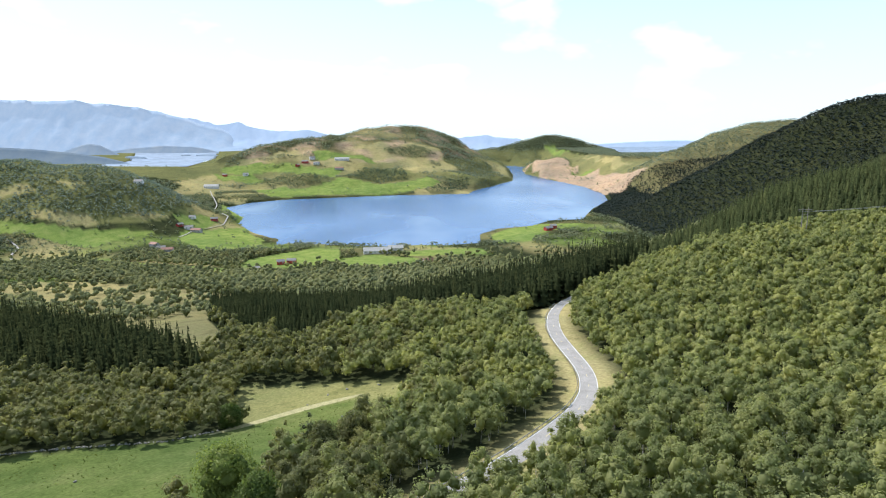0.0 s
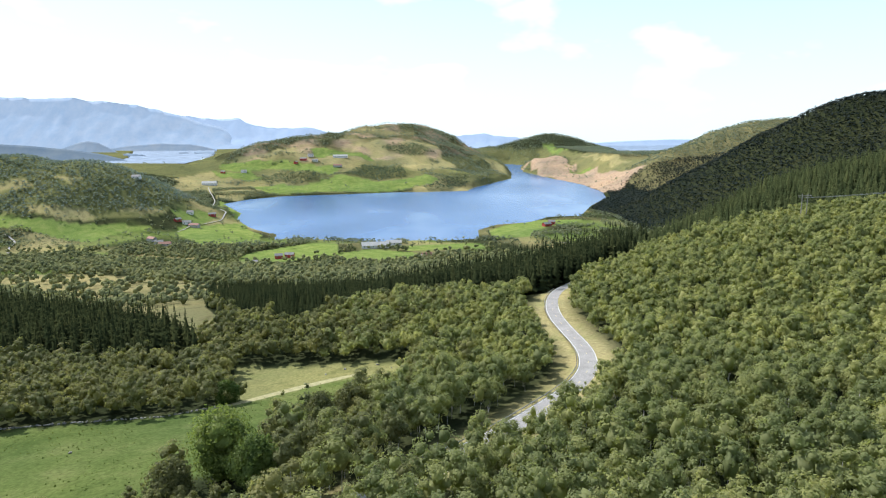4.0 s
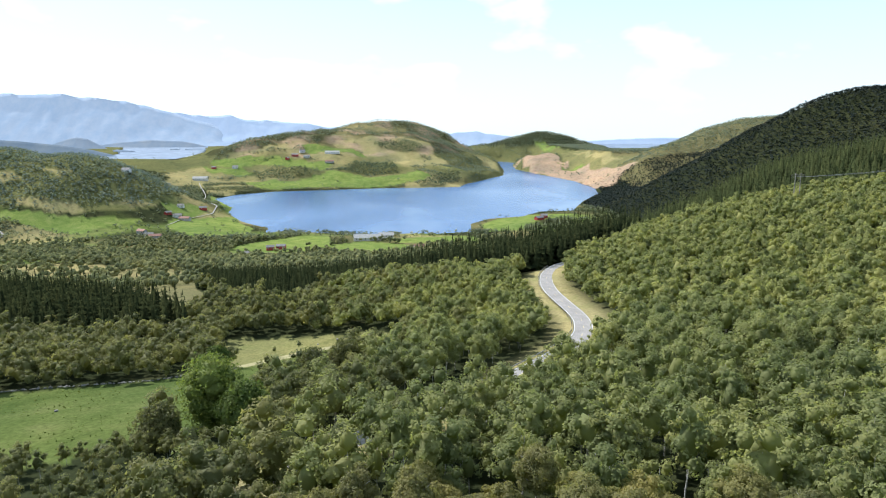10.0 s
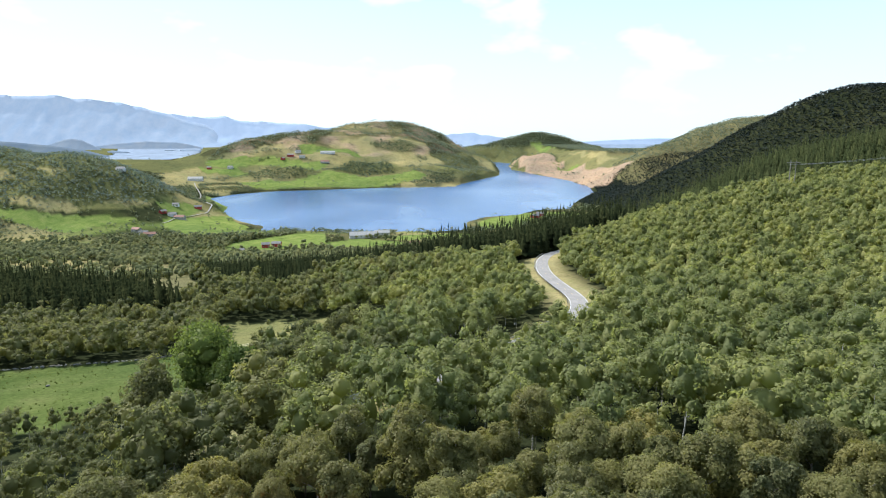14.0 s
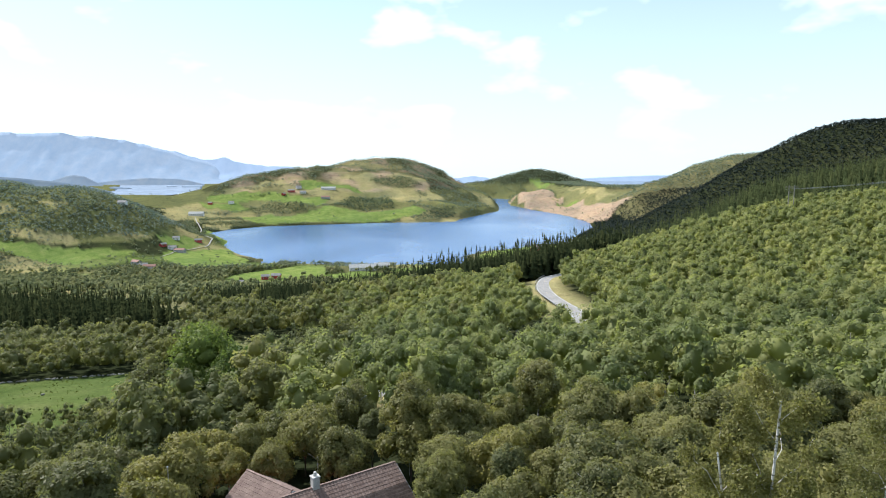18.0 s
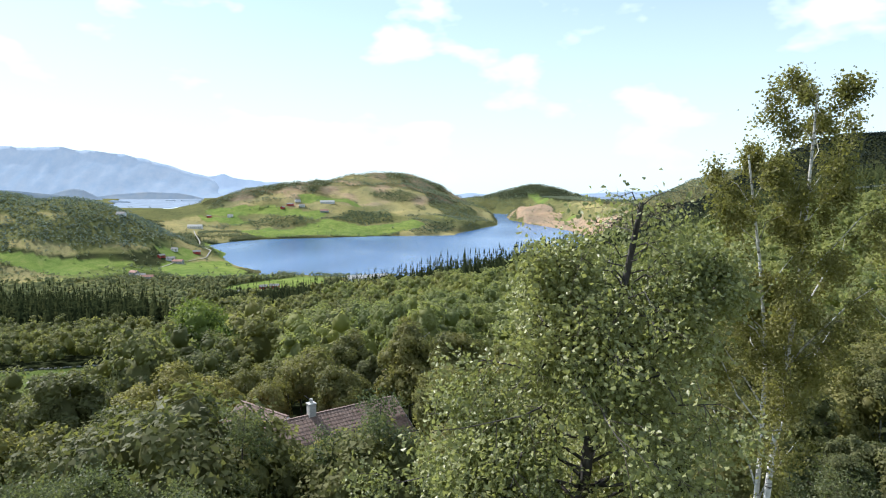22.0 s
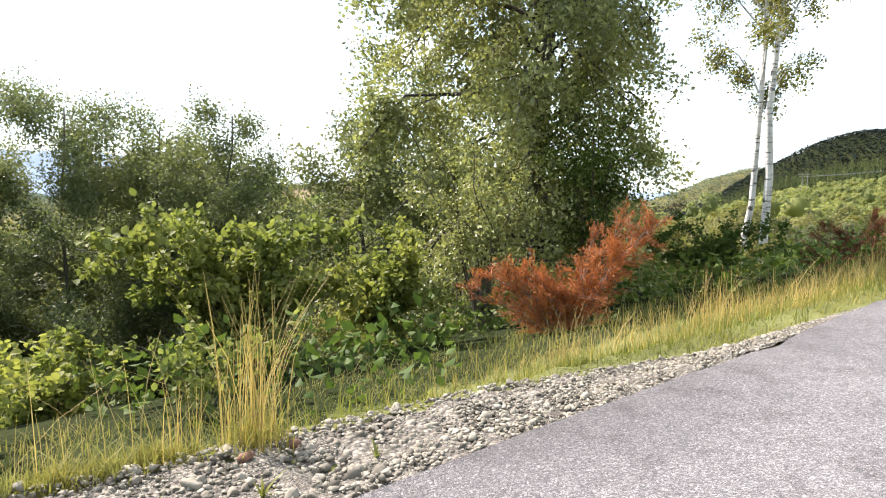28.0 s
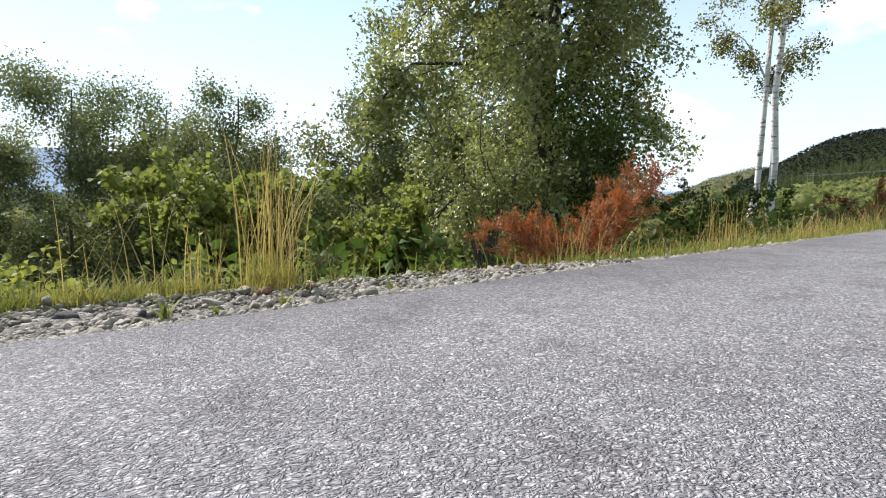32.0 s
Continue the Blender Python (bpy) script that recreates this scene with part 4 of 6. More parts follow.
def far_woods():
    out = []
    for box, gap in (((-760, 400, 620, 1080), 7.6), ((-1400, 1080, 1400, 2250), 6.0), ((-1300, 2250, 1700, 4500), 11.0)):
        p = spaced(rng, box, gap, 0.5)
        x, y = p.T
        z = height(x, y)
        g, h, fl = cover(x, y, z)
        dens = 0.93 * (1 - 0.93 * np.maximum(g, np.maximum(h * 1.02, fl)))
        field = np.maximum(g, fl) > 0.9
        dens = np.where(valley_floor(x, y, z), np.where(field, 0.012, np.where(thicket(x, y), 0.95, np.interp(y, [800, 1000, 1200], [0.6, 0.22, 0.08]))), dens)
        across = (y > 2050) & (y < 3700) & (x < 400) & (x > -900)
        dens = np.where(across, np.where(hill_copse(x, y) & ~field, 0.95, np.interp(y, [2850, 3300], [0.02, 0.35])), dens)
        for area in PLAN_HILLWOOD:
            dens = np.where(inside(area, x, y), 0.97, dens)
        ok = (rng.uniform(size=len(x)) < dens) & (np.abs(x) < y * 0.77 + 40)
        ok &= ~inside(SPRUCE_LEFT, x, y) & ~inside(SPRUCE_MID, x, y) & ~inside(SPRUCE_RIGHT, x, y)
        ok &= ~(inside(CLEARING, x, y) | inside(CLEARING_NEAR, x, y)) | (rng.uniform(size=len(x)) < 0.16 + 0.8 * (wav(x, y, 0.06, 26) > -0.25))
        ok &= ~((y < 420) & (x > -330) & (x < 470))
        ok &= ~((y > 2350) & (x < -850)) | (rng.uniform(size=len(x)) < np.where(x < -0.55 * y, 0.5, 0.04))
        ok |= (y > 2000) & (x > 780) & (y < 3200) & (fl < 0.5) & (g < 0.9) & (rng.uniform(size=len(x)) < 0.85) & (np.abs(x) < y * 0.77 + 40)
        for area in PLAN_PLANT:
            ok &= ~inside(area, x, y)
        ok &= road_distance(x, y, LANE) > 9
        # a ridge that hides its own far side needs no trees there
        ok &= ~((y > 1640) & (x > 860) & (y < 2060)) & ~((y > 1640) & (y < 2300) & (x < -0.45 * y))
        out.append((p[ok], gap))
    return out


LANE = [(-500, 1248), (-494, 1320), (-464, 1412), (-480, 1500), (-540, 1600), (-590, 1720), (-640, 1900), (-703, 2050), (-771, 2229)]
for p, gap in far_woods():
    if len(p) and p[:, 1].max() < 1150:
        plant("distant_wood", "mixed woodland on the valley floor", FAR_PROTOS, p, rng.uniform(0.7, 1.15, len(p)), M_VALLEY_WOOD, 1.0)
        continue
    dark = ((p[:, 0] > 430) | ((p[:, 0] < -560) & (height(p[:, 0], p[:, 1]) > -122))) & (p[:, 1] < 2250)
    for sel, mat_, label in ((dark & (p[:, 0] > 0), M_FAR_DARK, "dense forest covering the steep hill, shade and haze painted into its colour"), (dark & (p[:, 0] < 0), M_FAR_BLUE, "hazy green forest covering the valley hill"), (~dark, M_FAR_WOOD if gap < 10 else M_WOOD_HAZED, "distant woodland among fields and hills")):
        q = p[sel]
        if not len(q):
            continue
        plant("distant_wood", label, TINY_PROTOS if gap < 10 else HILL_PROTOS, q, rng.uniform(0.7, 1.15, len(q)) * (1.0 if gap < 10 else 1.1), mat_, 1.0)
for area in PLAN_PLANT:
    a = np.array(area)
    p = spaced(rng, (*a.min(0), *a.max(0)), 10)
    p = p[inside(area, p[:, 0], p[:, 1])]
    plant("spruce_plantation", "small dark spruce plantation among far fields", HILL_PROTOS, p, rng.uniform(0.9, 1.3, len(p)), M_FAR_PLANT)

# ---- the red house below the road ----
M_TILE = surface("roof_tile", (0.15, 0.095, 0.075), (0.26, 0.18, 0.145), 1.5, 12, 0.85, 0.4, 0.01)
M_RED = surface("red_boards", (0.34, 0.035, 0.03), (0.46, 0.06, 0.045), 2.0, 30, 0.7, 0.3, 0.006, stretch=(1, 1, 0.15))
M_WHITE = surface("white_paint", (0.62, 0.61, 0.58), (0.8, 0.79, 0.76), 1.5, 20, 0.6, 0.15, 0.003)
M_GREYWALL = surface("grey_boards", (0.33, 0.32, 0.30), (0.5, 0.49, 0.46), 1.5, 20, 0.8, 0.2, 0.003)
M_CONCRETE = surface("lime_plaster", (0.42, 0.41, 0.38), (0.6, 0.58, 0.54), 2.0, 25, 0.9, 0.4, 0.006)
M_SLATE = surface("grey_roof", (0.16, 0.15, 0.15), (0.28, 0.27, 0.26), 0.8, 9, 0.8, 0.2, 0.01)
M_BROWNROOF = surface("brown_roof", (0.22, 0.10, 0.07), (0.34, 0.17, 0.12), 0.8, 9, 0.8, 0.2, 0.01)


def glass_mat():
    m, nt, out = start_mat("window_glass")
    b = nt.nodes.new("ShaderNodeBsdfPrincipled")
    b.inputs["Base Color"].default_value = (0.03, 0.035, 0.04, 1)
    b.inputs["Roughness"].default_value = 0.06
    nt.links.new(b.outputs[0], out.inputs[0])
    return m


M_GLASS = glass_mat()


def box_bm(x0, y0, z0, x1, y1, z1, bevel=0.0):
    bm = bmesh.new()
    bmesh.ops.create_cube(bm, size=1.0)
    for v in bm.verts:
        v.co = ((x0 + x1) / 2 + v.co.x * (x1 - x0), (y0 + y1) / 2 + v.co.y * (y1 - y0), (z0 + z1) / 2 + v.co.z * (z1 - z0))
    if bevel:
        bmesh.ops.bevel(bm, geom=bm.edges[:], offset=bevel, segments=1, affect='EDGES')
    return bm


def gable_bm(length, width, eave, ridge):
    """Walls with gable ends: length along x, centred."""
    bm = bmesh.new()
    l, w = length / 2, width / 2
    rows = [[(x, -w, -1.5), (x, w, -1.5), (x, w, eave), (x, 0, ridge), (x, -w, eave)] for x in (-l, l)]
    vs = [[bm.verts.new(p) for p in row] for row in rows]
    bm.faces.new(vs[0])
    bm.faces.new(vs[1][::-1])
    for k in range(5):
        bm.faces.new((vs[0][k], vs[1][k], vs[1][(k + 1) % 5], vs[0][(k + 1) % 5]))
    bmesh.ops.recalc_face_normals(bm, faces=bm.faces[:])
    return bm


def roof_plane_bm(length, y0, z0, y1, z1, thick=0.12):
    bm = bmesh.new()
    l = length / 2
    top = [bm.verts.new(p) for p in ((-l, y0, z0), (l, y0, z0), (l, y1, z1), (-l, y1, z1))]
    low = [bm.verts.new(p) for p in ((-l, y0, z0 - thick), (l, y0, z0 - thick), (l, y1, z1 - thick), (-l, y1, z1 - thick))]
    bm.faces.new(top)
    bm.faces.new(low[::-1])
    for k in range(4):
        bm.faces.new((top[k], low[k], low[(k + 1) % 4], top[(k + 1) % 4]))
    bmesh.ops.recalc_face_normals(bm, faces=bm.faces[:])
    return bm


def tiled_house(name, centre, turn, length, width, eave, ridge, label, tiles=True, chimney=None):
    """A gabled house with a tiled roof; tile courses lie lapped, each row a little proud of the next."""
    base = new(name)
    base.matrix_world = pose(*centre, 0, 0, turn)
    part("wall", gable_bm(length, width, eave, ridge - 0.15), M_RED, base, "red vertical weatherboards")
    over, w = 0.45, width / 2
    slope = (ridge - eave) / w
    n = max(6, int(math.hypot(w + over, (w + over) * slope) / 0.36))
    for side in (-1, 1):
        plane = part("roof", roof_plane_bm(length + 2 * over, 0, ridge + 0.02, side * (w + over), ridge - slope * (w + over) + 0.02), M_TILE, base, "weathered brown tile roof")
        if not tiles or side > 0:
            continue
        cols = int((length + 2 * over) / 0.32)
        bm = bmesh.new()
        step = (w + over) / n
        q = math.hypot(1, slope)
        prof = [(0.0, 0.035), (0.10, 0.055), (0.2, 0.035), (0.3, 0.012)]
        rows = [[bm.verts.new((dx - 0.16, -e * step * 1.12, dz + (0.03 if e else 0.0) - slope * e * step * 1.12)) for dx, dz in prof] for e in (0, 1)]
        for k in range(3):
            bm.faces.new((rows[0][k], rows[1][k], rows[1][k + 1], rows[0][k + 1]))
        low = [bm.verts.new((dx - 0.16, -step * 1.12, -slope * step * 1.12)) for dx, dz in prof]
        for k in range(3):
            bm.faces.new((rows[1][k], low[k], low[k + 1], rows[1][k + 1]))
        me = bpy.data.meshes.new("tile")
        bm.to_mesh(me)
        bm.free()
        me.materials.append(M_TILE)
        made = 0
        rest = []
        tv = np.array([v.co[:] for v in me.vertices])
        tf = np.array([p.vertices[:] for p in me.polygons])
        for r in range(n):
            for c in range(cols):
                at = (-length / 2 - over + 0.16 + c * (length + 2 * over) / cols, -r * step, ridge + 0.03 - slope * r * step)
                if made < 290 and r < 12:
                    t = new("tile", me)
                    t.parent = plane
                    t.location = at
                    made += 1
                else:
                    rest.append((tv + np.array(at), tf))
        more = new("tiling", mesh_from("tiling", *join(rest), M_TILE))
        more.parent = plane
        tagged(more, kind="stuff")
    cap = part("ridge_cap", box_bm(-length / 2 - over, -0.12, ridge, length / 2 + over, 0.12, ridge + 0.09, 0.03), M_TILE, base, "rounded ridge tiles")
    for side in (-1, 1):
        for end in (-1, 1):
            x = end * (length / 2 + over)
            bm = roof_plane_bm(0.06, 0, ridge, side * (w + over), ridge - slope * (w + over), 0.22)
            for v in bm.verts:
                v.co.x += x
            part("bargeboard", bm, M_WHITE if end > 0 else M_RED, base, "painted board along the gable")
    for k in range(3):
        win = part("window", box_bm(-length / 2 + 1.2 + k * 3.2, -w - 0.05, 0.9, -length / 2 + 2.2 + k * 3.2, -w + 0.02, 2.1, 0.01), M_WHITE, base, "white window frame")
        part("pane", box_bm(-length / 2 + 1.28 + k * 3.2, -w - 0.07, 0.98, -length / 2 + 2.12 + k * 3.2, -w - 0.05, 2.02), M_GLASS, win)
    win = part("window", box_bm(-length / 2 - 0.06, -0.6, 1.6, -length / 2 + 0.02, 0.4, 2.7, 0.01), M_WHITE, base, "white gable window frame")
    part("pane", box_bm(-length / 2 - 0.08, -0.52, 1.68, -length / 2 - 0.06, 0.32, 2.62), M_GLASS, win)
    if chimney is not None:
        stack = part("chimney", box_bm(chimney - 0.3, -0.3, ridge - 0.6, chimney + 0.3, 0.3, ridge + 0.95, 0.02), M_CONCRETE, base, "pale plastered chimney")
        part("chimney_cap", box_bm(chimney - 0.36, -0.36, ridge + 0.95, chimney + 0.36, 0.36, ridge + 1.05, 0.02), M_CONCRETE, stack)
        bm = bmesh.new()
        bmesh.ops.create_cone(bm, cap_ends=True, segments=12, radius1=0.16, radius2=0.12, depth=0.35)
        for v in bm.verts:
            v.co.x, v.co.z = v.co.x + chimney, v.co.z + ridge + 1.22
        part("flue", bm, M_CONCRETE, stack)
    return tagged(base, label, "house", "red houses below the road")


tiled_house("house", (-8.0, 52.35, -12.9), 33.7, 13.4, 7.4, 2.2, 4.45, "red wooden house with a brown tiled roof among trees", True, -1.0)
tiled_house("house", (-13.06, 52.98, -13.1), -39, 5.4, 6.8, 2.4, 4.8, "smaller red wooden wing with a weathered tile roof", True)
antenna = new("flag_pole")
antenna.location = (-21, 51, float(height(-21.0, 51.0)))
v, f = tube([(0, 0, -0.3), (0, 0, 4), (0.02, 0, 8)], [0.05, 0.04, 0.025], 8)
under(new("pole", mesh_from("pole", v, f, M_GREYWALL, True)), antenna)
bm = bmesh.new()
bmesh.ops.create_uvsphere(bm, u_segments=10, v_segments=6, radius=0.07)
for v in bm.verts:
    v.co.z += 8.05
part("knob", bm, M_WHITE, antenna)
tagged(antenna, "thin grey flagpole standing beside the house", "flagpole")

# ---- near things: the road's verge, shrubs and trees beside it ----


def asphalt_mat():
    """Worn asphalt: pale angular chips in grey-violet binder, with faint tyre lanes."""
    m, nt, out = start_mat("asphalt")
    co = nt.nodes.new("ShaderNodeTexCoord")
    chip = node(nt, "ShaderNodeTexVoronoi", Scale=270.0, Randomness=1.0)
    warp = node(nt, "ShaderNodeTexNoise", Scale=60.0, Detail=2.0)
    nt.links.new(co.outputs["Object"], warp.inputs["Vector"])
    mx = nt.nodes.new("ShaderNodeMixRGB")
    mx.inputs[0].default_value = 0.02
    nt.links.new(co.outputs["Object"], mx.inputs[1])
    nt.links.new(warp.outputs["Color"], mx.inputs[2])
    nt.links.new(mx.outputs[0], chip.inputs["Vector"])
    sp = nt.nodes.new("ShaderNodeSeparateColor")
    nt.links.new(chip.outputs["Color"], sp.inputs[0])
    stone = ramp(nt, sp.outputs[0], [(0.0, (0.12, 0.114, 0.118)), (0.45, (0.215, 0.206, 0.21)), (0.82, (0.33, 0.315, 0.312)), (1.0, (0.50, 0.48, 0.465))])
    joint = ramp(nt, chip.outputs["Distance"], [(0.35, (1, 1, 1)), (0.68, (0.55, 0.53, 0.54))])
    c = mixed(nt, 1.0, stone, joint, 'MULTIPLY')
    broad = noise_fac(nt, 0.9, 5, 0.6)
    c = mixed(nt, 1.0, c, ramp(nt, broad, [(0.3, (0.98, 0.965, 0.95)), (0.7, (1.40, 1.385, 1.34))]), 'MULTIPLY')
    stain = noise_fac(nt, 5.0, 4, 0.7)
    c = mixed(nt, 1.0, c, ramp(nt, stain, [(0.34, (0.72, 0.70, 0.70)), (0.5, (1, 1, 1))]), 'MULTIPLY')
    tar = nt.nodes.new("ShaderNodeVertexColor")
    tar.layer_name = "tar"
    c = mixed(nt, tar.outputs[0], c, mixed(nt, 1.0, c, (0.50, 0.49, 0.50), 'MULTIPLY'))
    b = nt.nodes.new("ShaderNodeBsdfPrincipled")
    b.inputs["Roughness"].default_value = 0.78
    nt.links.new(c, b.inputs["Base Color"])
    inv = ramp(nt, chip.outputs["Distance"], [(0.1, (1, 1, 1)), (0.7, (0, 0, 0))])
    bp = node(nt, "ShaderNodeBump", Strength=0.9, Distance=0.004)
    nt.links.new(inv, bp.inputs["Height"])
    nt.links.new(bp.outputs[0], b.inputs["Normal"])
    nt.links.new(b.outputs[0], out.inputs[0])
    return m


M_ASPHALT = asphalt_mat()


def stone_mat():
    """Crushed stone: each piece has its own grey or brown."""
    m, nt, out = start_mat("gravel_stone")
    geo, info = nt.nodes.new("ShaderNodeNewGeometry"), nt.nodes.new("ShaderNodeObjectInfo")
    add = nt.nodes.new("ShaderNodeMath")
    add.operation = 'ADD'
    nt.links.new(geo.outputs["Random Per Island"], add.inputs[0])
    nt.links.new(info.outputs["Random"], add.inputs[1])
    fr = nt.nodes.new("ShaderNodeMath")
    fr.operation = 'FRACT'
    nt.links.new(add.outputs[0], fr.inputs[0])
    c = ramp(nt, fr.outputs[0], [(0.0, (0.09, 0.077, 0.058)), (0.35, (0.22, 0.192, 0.145)), (0.8, (0.315, 0.278, 0.215)), (1.0, (0.385, 0.345, 0.275))])
    f2 = noise_fac(nt, 90, 4, 0.6)
    c = mixed(nt, 1.0, c, ramp(nt, f2, [(0.3, (0.7, 0.7, 0.7)), (0.7, (1.2, 1.2, 1.2))]), 'MULTIPLY')
    b = nt.nodes.new("ShaderNodeBsdfPrincipled")
    b.inputs["Roughness"].default_value = 0.9
    nt.links.new(c, b.inputs["Base Color"])
    nt.links.new(b.outputs[0], out.inputs[0])
    return m


M_STONE = stone_mat()
M_DARKSTONE = surface("dark_stone", (0.03, 0.03, 0.034), (0.09, 0.085, 0.085), 20, 80, 0.9, 0.6, 0.004)
M_BROWNSTONE = surface("brown_stone", (0.10, 0.05, 0.03), (0.26, 0.13, 0.08), 20, 80, 0.9, 0.6, 0.004)


def grit_mat():
    """Trodden gravel: small grey-brown pebbles packed in sand."""
    m, nt, out = start_mat("grit")
    co = nt.nodes.new("ShaderNodeTexCoord")
    cols, hts = [], []
    for sc in (62.0, 150.0):
        vo = node(nt, "ShaderNodeTexVoronoi", Scale=sc, Randomness=1.0)
        nt.links.new(co.outputs["Object"], vo.inputs["Vector"])
        sp = nt.nodes.new("ShaderNodeSeparateColor")
        nt.links.new(vo.outputs["Color"], sp.inputs[0])
        tone = ramp(nt, sp.outputs[0], [(0.0, (0.12, 0.108, 0.095)), (0.5, (0.235, 0.21, 0.18)), (1.0, (0.40, 0.365, 0.32))])
        cols.append(mixed(nt, 1.0, tone, ramp(nt, vo.outputs["Distance"], [(0.3, (1, 1, 1)), (0.75, (0.4, 0.38, 0.35))]), 'MULTIPLY'))
        hts.append(ramp(nt, vo.outputs["Distance"], [(0.05, (1, 1, 1)), (0.75, (0, 0, 0))]))
    pick = ramp(nt, noise_fac(nt, 9, 4, 0.6), [(0.42, (0, 0, 0)), (0.56, (1, 1, 1))])
    c = mixed(nt, pick, cols[0], cols[1])
    c = mixed(nt, 1.0, c, ramp(nt, noise_fac(nt, 3.5, 5, 0.65), [(0.32, (0.55, 0.52, 0.5)), (0.55, (1.1, 1.08, 1.02))]), 'MULTIPLY')
    b = nt.nodes.new("ShaderNodeBsdfPrincipled")
    b.inputs["Roughness"].default_value = 0.92
    nt.links.new(c, b.inputs["Base Color"])
    bp = node(nt, "ShaderNodeBump", Strength=1.0, Distance=0.008)
    nt.links.new(mixed(nt, pick, hts[0], hts[1]), bp.inputs["Height"])
    nt.links.new(bp.outputs[0], b.inputs["Normal"])
    nt.links.new(b.outputs[0], out.inputs[0])
    return m


M_GRIT = grit_mat()
M_GRASS = foliage("grass_green", (0.10, 0.122, 0.032), (0.225, 0.24, 0.07), (0.36, 0.31, 0.115), 1.4, 0.38)
M_STRAW = foliage("grass_straw", (0.33, 0.235, 0.09), (0.57, 0.43, 0.19), (0.46, 0.34, 0.14), 1.0, 0.3)
M_RUST = foliage("withered", (0.24, 0.075, 0.032), (0.50, 0.185, 0.08), (0.40, 0.155, 0.07), 1.5, 0.3)
M_RUST_DARK = foliage("withered_dark", (0.12, 0.045, 0.03), (0.24, 0.09, 0.05), (0.15, 0.09, 0.04), 1.5, 0.2)
M_LEAF_NEAR = foliage("leaf_near", (0.165, 0.18, 0.072), (0.40, 0.405, 0.17), (0.46, 0.44, 0.185), 0.5, 0.38, 0.42, 0.4)
M_TWIG = surface("twig", (0.06, 0.05, 0.035), (0.16, 0.13, 0.09), 10, 60, 0.9, 0.3, 0.004)


def birch_bark():
    """White papery bark with dark cross bands and rough dark scars."""
    m, nt, out = start_mat("birch_bark")
    b = nt.nodes.new("ShaderNodeBsdfPrincipled")
    white = ramp(nt, noise_fac(nt, 3.0, 4, 0.6), [(0.3, (0.52, 0.49, 0.44)), (0.7, (0.78, 0.75, 0.70))])
    band = ramp(nt, noise_fac(nt, 3.0, 5, 0.7, (0.7, 0.7, 5.0)), [(0.38, (0.07, 0.06, 0.055)), (0.46, (1, 1, 1))])
    scar = ramp(nt, noise_fac(nt, 2.2, 4, 0.7), [(0.33, (0.12, 0.11, 0.10)), (0.40, (1, 1, 1))])
    c = mixed(nt, 1.0, mixed(nt, 1.0, white, band, 'MULTIPLY'), scar, 'MULTIPLY')
    nt.links.new(c, b.inputs["Base Color"])
    b.inputs["Roughness"].default_value = 0.7
    bp = node(nt, "ShaderNodeBump", Strength=0.5, Distance=0.01)
    nt.links.new(band, bp.inputs["Height"])
    nt.links.new(bp.outputs[0], b.inputs["Normal"])
    nt.links.new(b.outputs[0], out.inputs[0])
    return m


M_BIRCH = birch_bark()
M_BARK_DARK = surface("bark_dark", (0.022, 0.019, 0.016), (0.062, 0.053, 0.046), 5, 30, 0.9, 0.7, 0.02, stretch=(1, 1, 0.35), third=(0.12, 0.108, 0.095))


def near_road():
    """The narrow road on which the walk ends: crowned a little, with a ragged edge."""
    r = np.random.RandomState(3)
    s = np.concatenate([np.arange(-30, -4, 1.0), np.arange(-4, 8, 0.08), np.arange(8, 60, 1.5)])
    es = np.array([0.04, -0.02, -0.22, -0.42, -1.0, -2.0, -3.2, -4.4, -5.2])
    zs = np.array([-0.045, 0.002, 0.009, 0.013, 0.02, 0.022, 0.02, 0.01, -0.02])
    rag = wav(s, s * 0, 9.0, 61) * 0.012 + wav(s, s * 0, 2.1, 62) * 0.03
    v = []
    for e, z in zip(es, zs):
        x, y = edge_place(s, e + (rag if e > -0.4 else 0) - 0.0006 * np.clip(s, 0, 60) ** 2)
        v.append(np.stack([x, y, z + 0 * s], -1))
    v = np.concatenate(v)
    n = len(s)
    i, j = np.meshgrid(np.arange(len(es) - 1), np.arange(n - 1), indexing="ij")
    a = i * n + j
    f = np.stack([a, a + n, a + n + 1, a + 1], -1).reshape(-1, 4)
    me = mesh_from("road", v, f, M_ASPHALT, True)
    tar = np.repeat([1, 0.95, 0.4, 0.0, 0, 0, 0, 0, 0], n) * np.tile(np.clip(0.8 + wav(s, s * 0, 1.7, 63) * 0.3, 0, 1), len(es))
    col = me.color_attributes.new("tar", 'FLOAT_COLOR', 'POINT')
    col.data.foreach_set("color", np.stack([tar, tar, tar, tar * 0 + 1], -1).astype(np.float32).ravel())
    return tagged(new("road", me), "worn grey asphalt lane with pale stone chips", "road", kind="structure")


near_road()


